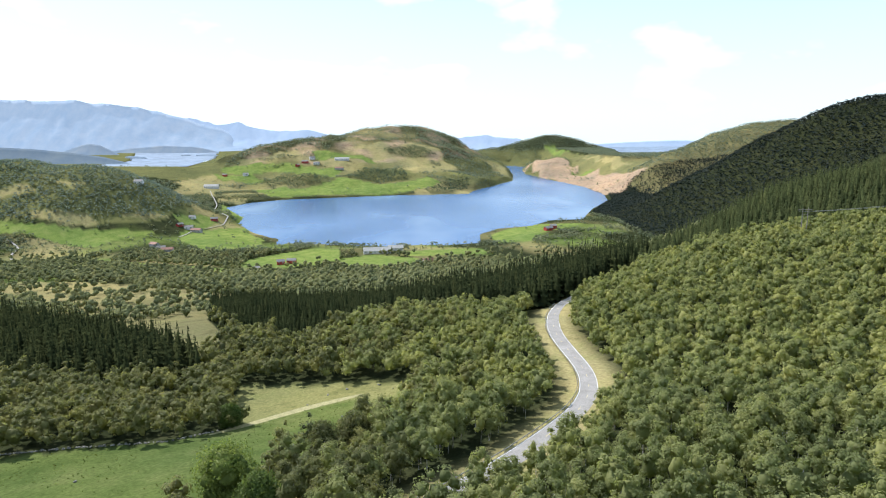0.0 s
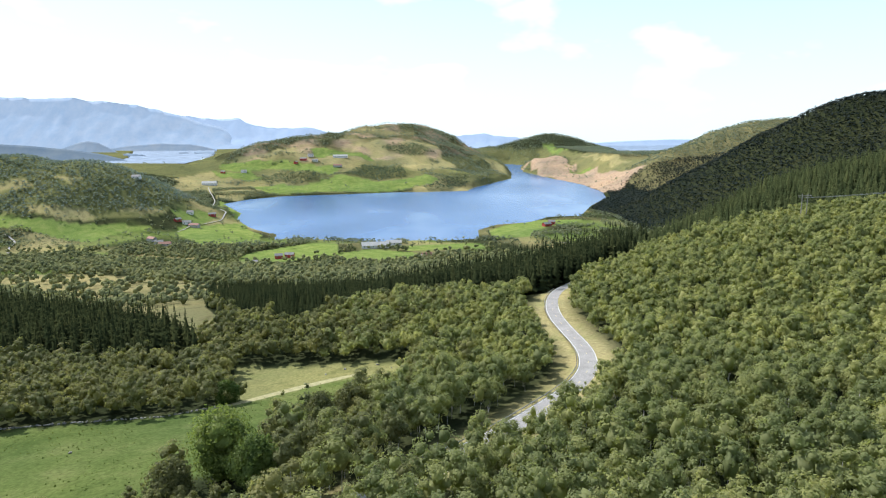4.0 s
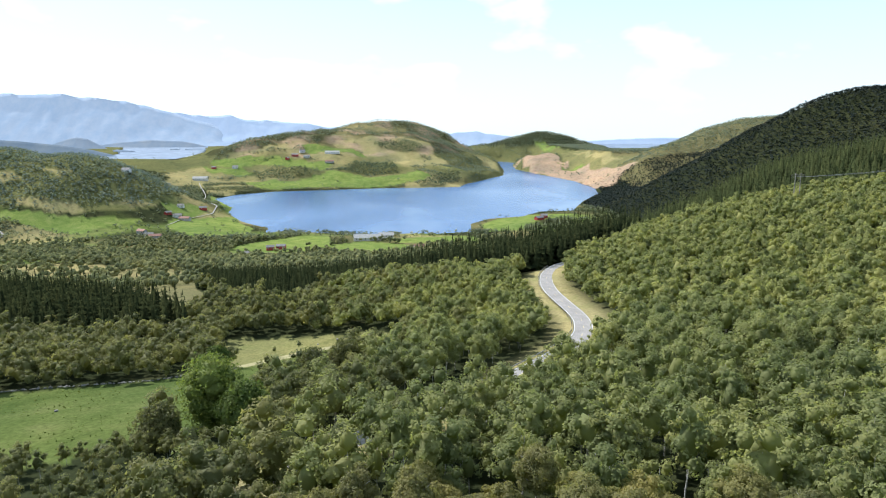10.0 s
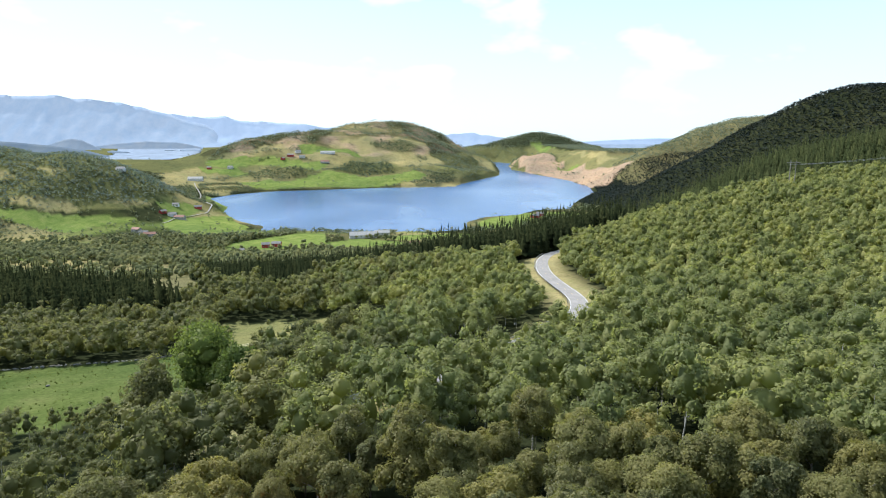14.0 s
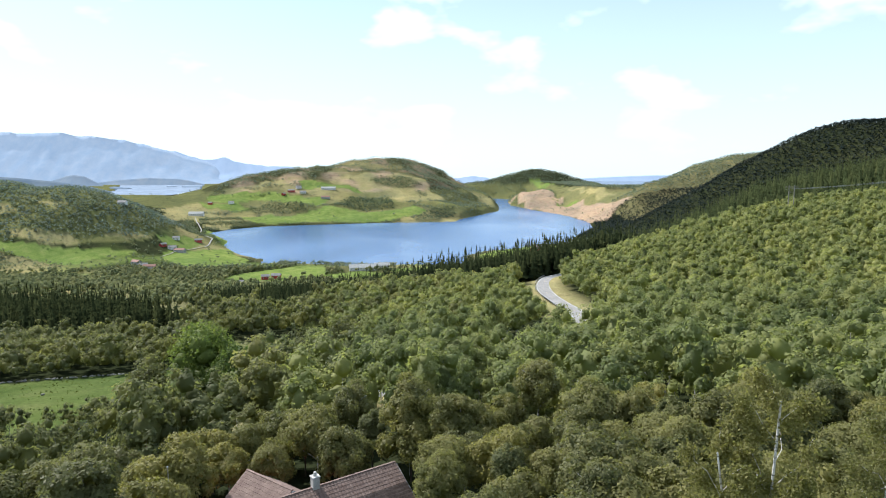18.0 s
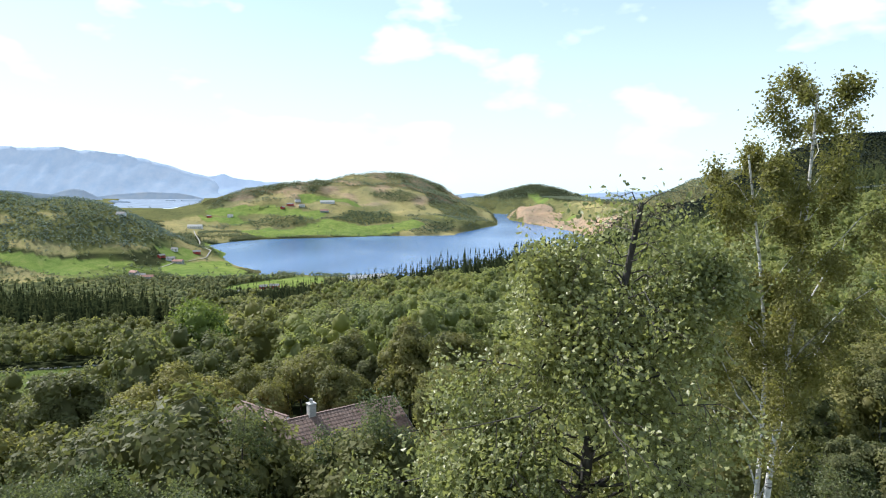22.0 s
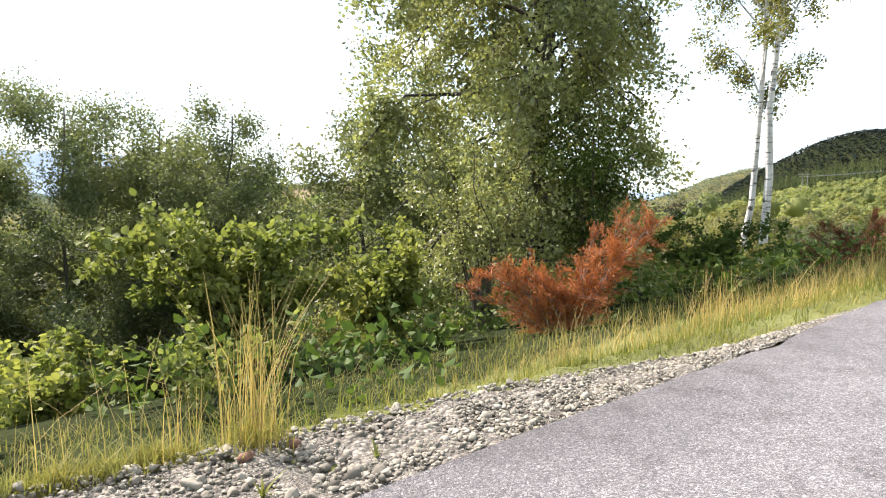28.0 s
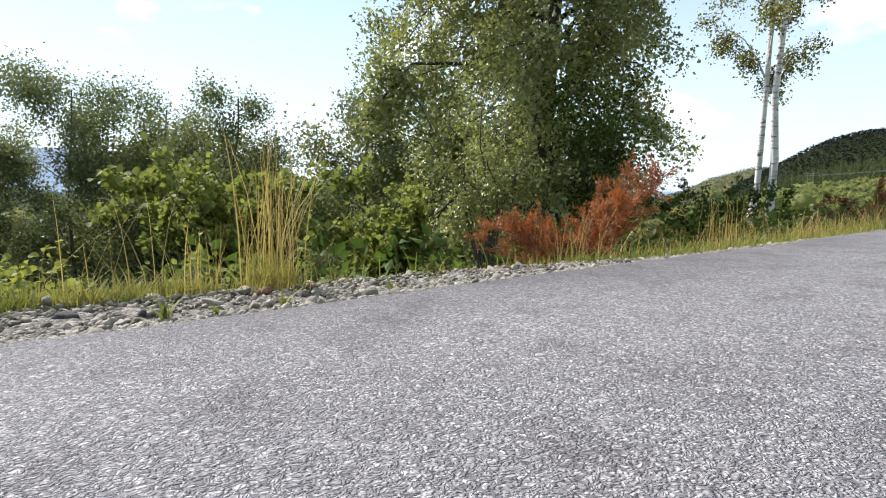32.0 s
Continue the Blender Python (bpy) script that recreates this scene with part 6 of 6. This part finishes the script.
# ---- trees beside the road ----
def near_tree(name, x, y, path, radius, limbs, leaves, leaf, label, seed, bark, mat_leaf, spread=2.2, low=0.25, rise=0.35, droop=0.3, hang=0.0, stems=(), scatter_r=0.0, fall=0.6):
    """A tree with its own trunk line (points from the root up), limbs, twigs and single leaves."""
    r = np.random.RandomState(seed)
    base = new(name)
    z0 = float(ground_z(x, y))
    base.location = (x, y, z0)
    trunks = [np.asarray(path, float)] + [np.asarray(s, float) for s in stems]
    pts, dirs = [], []
    for tk, raw in enumerate(trunks):
        q = np.linspace(0, 1, 9)
        u = np.linspace(0, 1, len(raw))
        tp = np.stack([np.interp(q, u, raw[:, c]) for c in range(3)], -1)
        tp[1:-1] += r.normal(0, 0.03, (7, 3))
        rad = radius * (1 if tk == 0 else 0.42)
        under(new("trunk", mesh_from("trunk", *tube(tp, rad * np.linspace(1, 0.18, 9) ** 0.9, 9), bark, True)), base)
        share = 1.0 if not stems else (0.8 if tk == 0 else 0.2 / len(stems))
        arms = limbs if tk == 0 else max(6, limbs // 4)
        for k in range(arms):
            q0 = (low if tk == 0 else 0.2) + (1 - (low if tk == 0 else 0.2)) * ((k + r.uniform(0, 0.8)) / arms) ** (1.0 if stems else 1.0)
            o = np.array([np.interp(q0, q, tp[:, c]) for c in range(3)])
            a = k * 2.4 + r.uniform(-0.5, 0.5)
            reach = spread * (np.interp(q0, [0.0, 0.15, 0.35, 0.66, 0.8, 1.0], [0.9, 1.12, 1.1, 0.88, 0.48, 0.28]) * ((0.8 if q0 < 0.38 else 1.12) if math.cos(a) > 0.2 else 1.15) if stems else (1.12 - q0) ** fall) * r.uniform(0.6, 1.06 if stems else 1.15) * (1.0 if tk == 0 else 0.42) * (0.7 if stems and q0 < 0.3 and math.sin(a) < -0.5 else 1.0)
            w = np.linspace(0, 1, 5)
            lp = o + np.stack([np.cos(a) * reach * w, np.sin(a) * reach * w, reach * (rise * 2.2 * w - (droop * (1.7 if stems and q0 < 0.4 else 1.0)) * w**2)], -1)
            lp[1:] += r.normal(0, 0.07, (4, 3))
            thick = rad * (0.35 if stems else 0.46) * (1.15 - q0)
            under(new("limb", mesh_from("limb", *tube(lp, thick * np.linspace(1, 0.2, 5), 5), bark)), base)
            twigs = []
            for j in range(7):
                q1 = r.uniform(0.3 if stems else 0.25, 1.0)
                o1 = np.array([np.interp(q1, w, lp[:, c]) for c in range(3)])
                d1 = unit(np.array([math.cos(a), math.sin(a), 0.3]) * 0.7 + r.normal(size=3) * 0.75)
                ln = reach * r.uniform(0.22, 0.5)
                e1 = o1 + d1 * ln - np.array([0, 0, hang * ln * (1.6 if q0 < 0.35 else 1.0)])
                twigs.append(tube([o1, (o1 + e1) / 2 + [0, 0, 0.06], e1], [thick * 0.3, thick * 0.2, thick * 0.08], 3))
                n = max(3, int(leaves * share / (arms * 7) * (np.interp(q0, [0, 0.12, 0.5, 0.66, 0.78, 1.0], [0.9, 1.5, 1.35, 0.72, 0.42, 0.32]) if stems and tk == 0 else 1.0) * (max(0.28, (reach / (spread * 0.82)) ** 1.7) if (stems and tk == 0) or name == "alder_tree" else 1.0)))
                m = r.uniform(0.15, 1.1, n)[:, None]
                pts.append(o1 + (e1 - o1) * m + r.normal(0, scatter_r or 0.14 * spread / 2, (n, 3)) - [[0, 0, 1]] * (hang * r.uniform(0, 0.5, (n, 1))))
                dirs.append(np.tile(d1, (n, 1)))
            under(new("twigwork", mesh_from("twigwork", *join(twigs), M_TWIG)), base, "stuff")
    p = np.concatenate(pts)
    t = unit(r.normal(size=p.shape) + [0, 0, -0.5])
    nr = unit(r.normal(size=p.shape) * 0.8 + [0, 0, 0.6])
    nr = unit(nr - t * (nr * t).sum(-1, keepdims=True))
    leafwork = tri_leaves(p, nr, leaf, r) if name == "alder_tree" else cards(p, nr, leaf, r, 1.35)
    under(new("foliage", mesh_from("foliage", *leafwork, mat_leaf)), base, "stuff")
    return tagged(base, label, "tree", "trees beside the road")


near_tree("birch_tree", 1.55, 7.75, [(0, 0, -0.4), (0.02, 0, 2.5), (0.1, 0, 4.6), (0.35, 0, 6.6), (0.5, 0.05, 8.0), (0.65, 0.1, 9.8), (1.0, 0.2, 11.0), (1.3, 0.25, 12.3)], 0.15, 124, 178000, 0.048, "tall dark-stemmed downy birch with a dense leafy crown", 61, M_BARK_DARK, M_LEAF_NEAR, 2.15, 0.07, 0.36, 0.55, 0.45,
          [[(0.1, 0, 4.6), (-0.3, 0.1, 6.4), (-0.6, 0.1, 7.8), (-0.7, 0, 8.8), (-0.6, 0, 9.8)], [(0.62, 0.1, 9.4), (0.35, 0.1, 10.6), (0.15, 0.1, 11.7)], [(0.6, 0.1, 9.0), (1.2, 0.1, 10.1), (1.9, 0.2, 11.0), (2.4, 0.3, 11.7)]], 0.125, 0.55)
near_tree("birch_tree", 8.7, 14.9, [(0, 0, -0.4), (0.1, 0, 3.8), (0.15, 0, 7.0), (0.6, 0, 10.8), (0.8, 0, 15.8)], 0.12, 20, 30000, 0.058, "slender white-stemmed birch with a thin airy crown", 62, M_BIRCH, M_LEAF_BIRCH, 2.9, 0.5, 0.75, 0.3, 0.6, (), 0.13)
near_tree("birch_tree", 8.4, 15.1, [(0, 0, -0.4), (-0.05, 0, 2.2), (0.12, 0, 3.6), (0.3, 0, 7.0), (0.25, 0, 10.6), (-0.4, 0, 14.6)], 0.11, 17, 24000, 0.058, "white birch with a crooked stem beside its neighbour", 63, M_BIRCH, M_LEAF_BIRCH, 2.7, 0.52, 0.75, 0.3, 0.6, (), 0.13)
near_tree("birch_tree", 13.4, 15.6, [(0, 0, -0.4), (0.1, 0, 4), (-0.3, 0, 8.5), (-0.3, 0, 13.2)], 0.12, 13, 17000, 0.055, "birch on the verge with drooping leafy branches", 64, M_BIRCH, M_LEAF_BIRCH, 2.8, 0.58, 0.5, 0.35, 0.4)
for k, (tx, ty, top, wd, n) in enumerate([(-9.6, 15.6, 3.3, 3.0, 17000), (-7.4, 16.2, 2.8, 2.0, 8000), (-5.2, 15.4, 3.0, 1.9, 8000), (-1.4, 12.2, 2.4, 1.5, 7000), (-13.0, 15.2, 2.2, 2.8, 10000), (0.6, 12.6, 1.8, 1.6, 5200), (-13.5, 17.0, 1.5, 2.4, 6500), (-9.5, 17.5, 1.3, 2.2, 6000), (-5.5, 17.0, 0.6, 2.0, 5500), (-1.5, 17.5, 0.3, 2.0, 5500), (3.2, 12.8, 0.5, 1.7, 5000), (3.6, 17.0, -0.3, 1.9, 5000), (-3.6, 25.5, 0.9, 2.2, 7000), (-1.6, 24.5, 2.6, 2.2, 8000), (-6.8, 24.0, 2.6, 2.0, 8000), (14.0, 21.0, -1.2, 2.0, 5000), (18.0, 24.8, -1.4, 2.0, 5000), (16.7, 26.7, -2.0, 2.0, 5000)]):
    th = top - float(ground_z(tx, ty))
    near_tree("alder_tree", tx, ty, [(0, 0, -0.5), (0.1, 0.05, th * 0.4), (-0.1, 0, th * 0.7), (0.15, 0, th * 0.95)], 0.075, 18, int(n * (8.0 if k < 6 else 2.7)), 0.062 if k < 6 else 0.085, "slim grey-barked alder on the bank below the road" if k % 2 else "bushy willow with soft green leaves below the road", 70 + k, M_BARK, M_LEAF_DARK if top < 1.0 and ty < 12 else M_LEAF_SHADED, wd * (1.38 if k < 6 else 1.1), 0.1, 0.36, 0.3, 0.15, (), 0.22)



def broad_oak(x, y, tall, wide, label, seed, material):
    r = np.random.RandomState(seed)
    base = new("oak_tree")
    base.location = (x, y, float(ground_z(x, y)) - 0.2)
    under(new("trunk", mesh_from("trunk", *trunk_mesh(r, tall, 0.4, 0.02, 0.7, 8, 8), M_BARK)), base)
    under(new("crown", mesh_from("crown", *clump_crown(r, tall, wide, 34, 9000, 0.42, 0.1, 0.85, 0.6, 0.6), material)), base, "stuff")
    return tagged(base, label, "tree", "large field trees")


broad_oak(-45, 131, 16.5, 8.5, "large spreading dark green oak at the pasture's corner", 91, M_LEAF_OAK)
broad_oak(-36, 124, 12, 5.5, "dark broad-crowned tree beside the large oak", 92, M_LEAF_OAK)
broad_oak(-52, 120, 10, 5.0, "rounded ash tree below the large oak", 93, M_LEAF_WILLOW)
broad_oak(-28, 158, 12, 5.0, "airy aspen with a silvery crown beside the pasture", 94, M_LEAF_WILLOW)
broad_oak(-20, 162, 13, 5.5, "tall silvery aspen beside the pasture", 95, M_LEAF_WILLOW)
broad_oak(-68, 205, 8, 4.6, "dark rounded thorn tree at the pasture wall", 96, M_LEAF_DARK)

# single trees of the wood just below, alike in kind
rng = np.random.RandomState(17)
WOOD_KINDS = []
for k in range(7):
    tall, wide = 8.0 + 1.1 * (k % 4), 2.5 + 0.3 * (k % 3)
    stem = mesh_from("trunk", *trunk_mesh(rng, tall, 0.13, 0.03, 0.9, 6, 6), M_BARK_PALE if k % 2 else M_BARK)
    leafy = mesh_from("crown", *dome_crown(rng, tall, wide * 1.12, 26, 4800, 0.215, 0.30 if k % 2 else 0.12, 0.72, 0.65, 0.3), (M_LEAF_ALDER, M_LEAF_BIRCH, M_LEAF_GREY, M_LEAF_ALDER, M_LEAF_BIRCH, M_LEAF_ALDER, M_LEAF_WILLOW)[k])
    WOOD_KINDS.append((stem, leafy, ("leafy alder in the wood below the road", "slim birch in the wood below the road", "dark green oak in the wood below the road", "bushy alder with a rounded crown in the wood", "light green birch with a narrow crown in the wood", "young alder with a bulging crown in the wood", "grey-green willow in the wood below the road")[k]))
for x, y in near_xy:
    k = rng.randint(7)
    sc = rng.uniform(0.7, 1.05)
    gz = float(ground_z(x, y))
    # tops stay under the sight lines to the house and over the slope
    limit = 0.8 if x < 0.2 * y else -0.6
    if -0.42 * y < x < 0.08 * y and y < 47:
        limit = min(3.2, 14.2 - 0.493 * y) if y < 30 else 12.7 - 0.465 * y
        if y < 30:
            sc = 1.3
    sc = min(sc, (limit - gz) / (8.0 + 1.1 * (k % 4)))
    if sc < 0.22:
        continue
    base = new("wood_tree")
    base.matrix_world = pose(x, y, float(ground_z(x, y)) - 0.1, 0, 0, rng.uniform(0, 360)) @ Matrix.Diagonal((sc * rng.uniform(0.9, 1.15), sc, sc, 1))
    under(new("trunk", WOOD_KINDS[k][0]), base)
    under(new("crown", WOOD_KINDS[k][1]), base, "stuff")
    tagged(base, WOOD_KINDS[k][2], "tree", "trees of the wood below")

# ---- the valley road's lines and guard rail ----
M_LINE = surface("road_paint", (0.62, 0.62, 0.60), (0.8, 0.8, 0.78), 2, 20, 0.8, 0)
M_LINE_Y = surface("road_paint_yellow", (0.60, 0.50, 0.22), (0.72, 0.62, 0.32), 2, 20, 0.8, 0)
M_STEEL = surface("galvanised_steel", (0.34, 0.35, 0.36), (0.5, 0.51, 0.52), 3, 30, 0.45, 0.1, 0.002, 0.8)
M_POST = surface("grey_post", (0.18, 0.17, 0.155), (0.32, 0.30, 0.27), 2, 20, 0.9, 0.3, 0.005, stretch=(1, 1, 0.2))

for off in (-2.95, 2.95):
    n = len(ROAD_PTS)
    side = [ROAD_PTS[:, :2] + ROAD_NRM * (off + d) for d in (-0.09, 0.09)]
    v = np.concatenate([np.c_[q, ROAD_PTS[:, 2] + 0.02] for q in side])
    i = np.arange(n - 1)
    ob = new("edge_line", mesh_from("edge_line", v, np.stack([i, i + n, i + n + 1, i + 1], -1), M_LINE))
    ob.parent = valley_road
    ob["label"] = "white painted edge line"
for k in range(4, len(ROAD_PTS) - 2, 4):
    q = ROAD_PTS[k : k + 2]
    v = np.concatenate([np.c_[q[:, :2] + ROAD_NRM[k : k + 2] * d, q[:, 2] + 0.02] for d in (-0.07, 0.07)])
    ob = new("centre_dash", mesh_from("centre_dash", v, np.array([[0, 2, 3, 1]]), M_LINE_Y))
    ob.parent = valley_road


def guard_rail():
    """A steel beam on posts along the road's outer side."""
    base = new("guard_rail")
    sel = np.where((ROAD_PTS[:, 1] > 108) & (ROAD_PTS[:, 1] < 330))[0]
    p = np.c_[ROAD_PTS[sel, :2] - ROAD_NRM[sel] * 3.75, ROAD_PTS[sel, 2]]
    prof = [(0.0, 0.45), (0.05, 0.52), (0.0, 0.6), (0.05, 0.68), (0.0, 0.75), (-0.03, 0.75), (-0.03, 0.45)]
    v = np.concatenate([np.c_[p[:, :2] + ROAD_NRM[sel] * dx, p[:, 2] + dz] for dx, dz in prof])
    n = len(p)
    i, j = np.meshgrid(np.arange(len(prof) - 1), np.arange(n - 1), indexing="ij")
    a = i * n + j
    under(new("beam", mesh_from("beam", v, np.stack([a, a + 1, a + n + 1, a + n], -1).reshape(-1, 4), M_STEEL)), base)
    bm = box_bm(-0.06, -0.06, -0.7, 0.06, 0.06, 0.7, 0.01)
    me = bpy.data.meshes.new("post")
    bm.to_mesh(me)
    bm.free()
    me.materials.append(M_POST)
    for q in p[::1]:
        ob = under(new("post", me), base)
        ob.location = q + np.array([-0.1, 0.0, 0.0])
    return tagged(base, "galvanised steel guard rail along the bend", "guard rail")


guard_rail()


# ---- power line on the slope ----
def pylon(x, y, tall, label):
    base = new("power_pole")
    base.location = (x, y, float(height(x, y)))
    for dx in (-1.6, 1.6):
        under(new("pole", mesh_from("pole", *tube([(dx, 0, -1), (dx, 0, tall / 2), (dx, 0, tall)], [0.28, 0.24, 0.19], 8), M_POST, True)), base)
    part("crossarm", box_bm(-4.0, -0.16, tall - 1.3, 4.0, 0.16, tall - 0.95, 0.02), M_POST, base)
    part("brace", box_bm(-1.6, -0.08, tall - 4.2, 1.6, 0.08, tall - 4.0), M_POST, base)
    for dx in (-3.7, 0.0, 3.7):
        under(new("insulator", mesh_from("insulator", *tube([(dx, 0, tall - 1.3), (dx, 0, tall - 1.8), (dx, 0, tall - 2.2)], [0.07, 0.11, 0.06], 6), M_GLASS, True)), base)
    return tagged(base, label, "power pole", "poles of the power line")


PYLONS = [(219, 362), (330, 352), (120, 545)]
for px, py in PYLONS:
    pylon(px, py, 19.5, "twin-legged wooden power pole with a crossarm on the slope")


def wires(a, b):
    base = new("power_line")
    za, zb = float(height(*a)) + 17.2, float(height(*b)) + 17.2
    for off in (-3.7, 0.0, 3.7):
        q = np.linspace(0, 1, 14)
        pts = np.stack([a[0] + off + (b[0] - a[0]) * q, a[1] + (b[1] - a[1]) * q, za + (zb - za) * q - 7 * q * (1 - q)], -1)
        under(new("wire", mesh_from("wire", *tube(pts, np.full(14, 0.05), 4), M_STEEL)), base)
    return tagged(base, "three thin sagging power wires between poles", "power line", "wires of the power line")


wires(PYLONS[0], PYLONS[1])


# ---- pasture wall, boulders and track ----
def stone_wall():
    r = np.random.RandomState(101)
    base = new("dry_stone_wall")
    shapes = [mesh_from("wall_stone", *rock(r), M_ROCK) for k in range(6)]
    line = [(-165, 187), (-112, 191), (-84, 191), (-66, 204)]
    p = np.array(line, float)
    s = np.r_[0, np.hypot(*np.diff(p, axis=0).T).cumsum()]
    n = 210
    q = np.sort(r.uniform(0, s[-1], n))
    x, y = np.interp(q, s, p[:, 0]) + r.normal(0, 0.3, n), np.interp(q, s, p[:, 1]) + r.normal(0, 0.3, n)
    z = height(x, y)
    for k in range(n):
        ob = under(new("wall_stone", shapes[k % 6]), base)
        c = r.uniform(0.5, 1.15)
        ob.matrix_basis = pose(x[k], y[k], z[k] + c * 0.2, r.uniform(-20, 20), r.uniform(-20, 20), r.uniform(0, 360)) @ Matrix.Diagonal((c * 1.2, c, c, 1))
    return tagged(base, "low grey dry-stone wall along the pasture", "stone wall")


M_ROCK = surface("field_rock", (0.13, 0.13, 0.115), (0.28, 0.27, 0.245), 1.2, 9, 0.95, 0.5, 0.03)
stone_wall()
r_b = np.random.RandomState(103)
boulder_shapes = [mesh_from("boulder", *rock(r_b, 2), M_ROCK, True) for k in range(3)]
for k, (bx, by) in enumerate([(-46, 226), (-40, 236), (-33, 240), (-20, 240), (-14, 233), (-96, 160), (-110, 150), (-128, 168), (-30, 205), (-55, 214), (-22, 212), (-10, 232)]):
    ob = new("boulder", boulder_shapes[k % 3])
    c = 0.8 + 0.25 * (k % 4)
    ob.matrix_world = pose(bx, by, float(height(bx, by)) + c * 0.15, 0, 0, k * 47) @ Matrix.Diagonal((c * 1.2, c, c, 1))
    tagged(ob, "grey boulder lying in the pasture grass", "boulder", "boulders in the pasture")

M_DRYGRASS = surface("dry_track", (0.24, 0.22, 0.10), (0.36, 0.33, 0.16), 0.4, 4, 1.0, 0.4, 0.05)
track_me, _, _ = ribbon([(-74, 193), (-63, 204), (-53, 216), (-42, 224), (-30, 229), (-22, 231)], 1.7, 0.12, M_DRYGRASS, "track")
tagged(new("track", track_me), "pale dry-grass farm track across the pasture", "track", kind="structure")


def tussocks():
    r = np.random.RandomState(105)
    n = 3200
    x, y = r.uniform(-165, -4, n), r.uniform(112, 236, n)
    ok = inside(PASTURE, x, y) & (wav(x, y, 0.12, 106) > -0.25)
    x, y = x[ok], y[ok]
    p = np.stack([x, y, height(x, y) + 0.12], -1)
    nr = unit(r.normal(size=p.shape) * 0.7 + [0, 0, 0.8])
    v, f = cards(p, nr, 0.42, r, 1.3)
    tagged(new("grass_tussocks", mesh_from("grass_tussocks", v, f, M_TUSSOCK)), "darker rush tussocks dotted over the green pasture", "grass", kind="stuff")


M_TUSSOCK = foliage("tussock", (0.07, 0.10, 0.022), (0.13, 0.165, 0.036), (0.17, 0.17, 0.05), 0.08, 0.3, 0.9, 0.0)
tussocks()


# ---- lanes and farms down in the valley and across the lake ----
lane_me, _, _ = ribbon(LANE, 1.4, 1.2, M_ASPHALT_FAR, "lane")
tagged(new("road", lane_me), "pale grey lane winding between fields by the lake", "road", kind="structure")
lane_me, _, _ = ribbon([(-640, 930), (-668, 1000), (-718, 1078), (-745, 1140), (-790, 1180)], 1.7, 1.4, M_ASPHALT_FAR, "lane")
tagged(new("road", lane_me), "pale grey lane at the edge of the valley woods", "road", kind="structure")


def farm_building(x, y, turn, length, width, eave, wall, roof, label, windows=3):
    base = new("farm_building")
    base.matrix_world = pose(x, y, float(height(x, y)) + 0.4, 0, 0, turn)
    ridge = eave + width * 0.34
    part("wall", gable_bm(length, width, eave, ridge - 0.15), wall, base)
    w, over = width / 2, 0.5
    slope = (ridge - eave) / w
    for side in (-1, 1):
        part("roof", roof_plane_bm(length + 2 * over, 0, ridge + 0.04, side * (w + over), ridge - slope * (w + over) + 0.04, 0.25), roof, base)
    for k in range(windows):
        u = -length / 2 + length * (k + 0.5) / windows
        win = part("window", box_bm(u - 0.7, -w - 0.1, eave * 0.35, u + 0.7, -w + 0.02, eave * 0.8), M_WHITE if wall != M_WHITE else M_GREYWALL, base)
        part("pane", box_bm(u - 0.58, -w - 0.14, eave * 0.35 + 0.12, u + 0.58, -w - 0.1, eave * 0.8 - 0.12), M_GLASS, win)
    part("door", box_bm(length * 0.32, -w - 0.12, 0, length * 0.32 + 1.2, -w + 0.02, 2.1), M_POST, base)
    return tagged(base, label, "farm building", "farm buildings in the valley")


FARMS_NEAR = [
    (-505, 1318, 10, 16, 9, 5, 0), (-525, 1322, 60, 14, 8, 4, 1), (-488, 1312, -10, 22, 10, 5, 2), (-478, 1113, 20, 14, 8, 5, 0), (-506, 1150, -30, 18, 9, 5, 2),
    (-462, 1100, 10, 20, 9, 4, 2), (-92, 1066, 8, 46, 15, 5, 3), (-62, 1098, 8, 26, 12, 5, 3), (-236, 980, 15, 12, 8, 5, 1), (-221, 988, 0, 14, 8, 5, 1),
    (-262, 936, 0, 10, 7, 4, 0), (-4, 982, 20, 16, 9, 4, 2),
]
FARMS_FAR = [
    (-517, 2641, 0, 26, 12, 7, 1), (-494, 2680, 20, 22, 12, 7, 0), (-540, 2600, 70, 18, 11, 6, 1), (-468, 2630, 0, 24, 12, 7, 0), (-372, 2690, 5, 60, 16, 7, 3),
    (-370, 2588, 0, 34, 14, 6, 2), (-787, 2290, 5, 50, 18, 8, 3), (-657, 1442, 0, 18, 11, 6, 0), (-524, 1391, 0, 13, 8, 5, 0), (-489, 1428, 20, 16, 9, 5, 1),
    (-724, 2505, 0, 20, 12, 7, 0), (260, 1326, 0, 14, 9, 6, 1), (245, 1300, 30, 18, 10, 5, 1), (-804, 2500, 0, 16, 10, 6, 1),
]
M_PALEROOF = surface("pale_roof", (0.36, 0.35, 0.33), (0.48, 0.47, 0.45), 0.5, 5, 0.8, 0.1, 0.01)
LOOKS = [(M_WHITE, M_SLATE, "white farmhouse with a grey roof among fields"), (M_RED, M_SLATE, "red barn with a grey roof among fields"), (M_GREYWALL, M_BROWNROOF, "pale barn with a brown roof among fields"), (M_WHITE, M_PALEROOF, "long white farm shed with a pale roof")]
for fx, fy, turn, length, width, eave, kind in FARMS_NEAR + FARMS_FAR:
    farm_building(fx, fy, turn, length, width, eave, *LOOKS[kind], windows=max(2, length // 7))
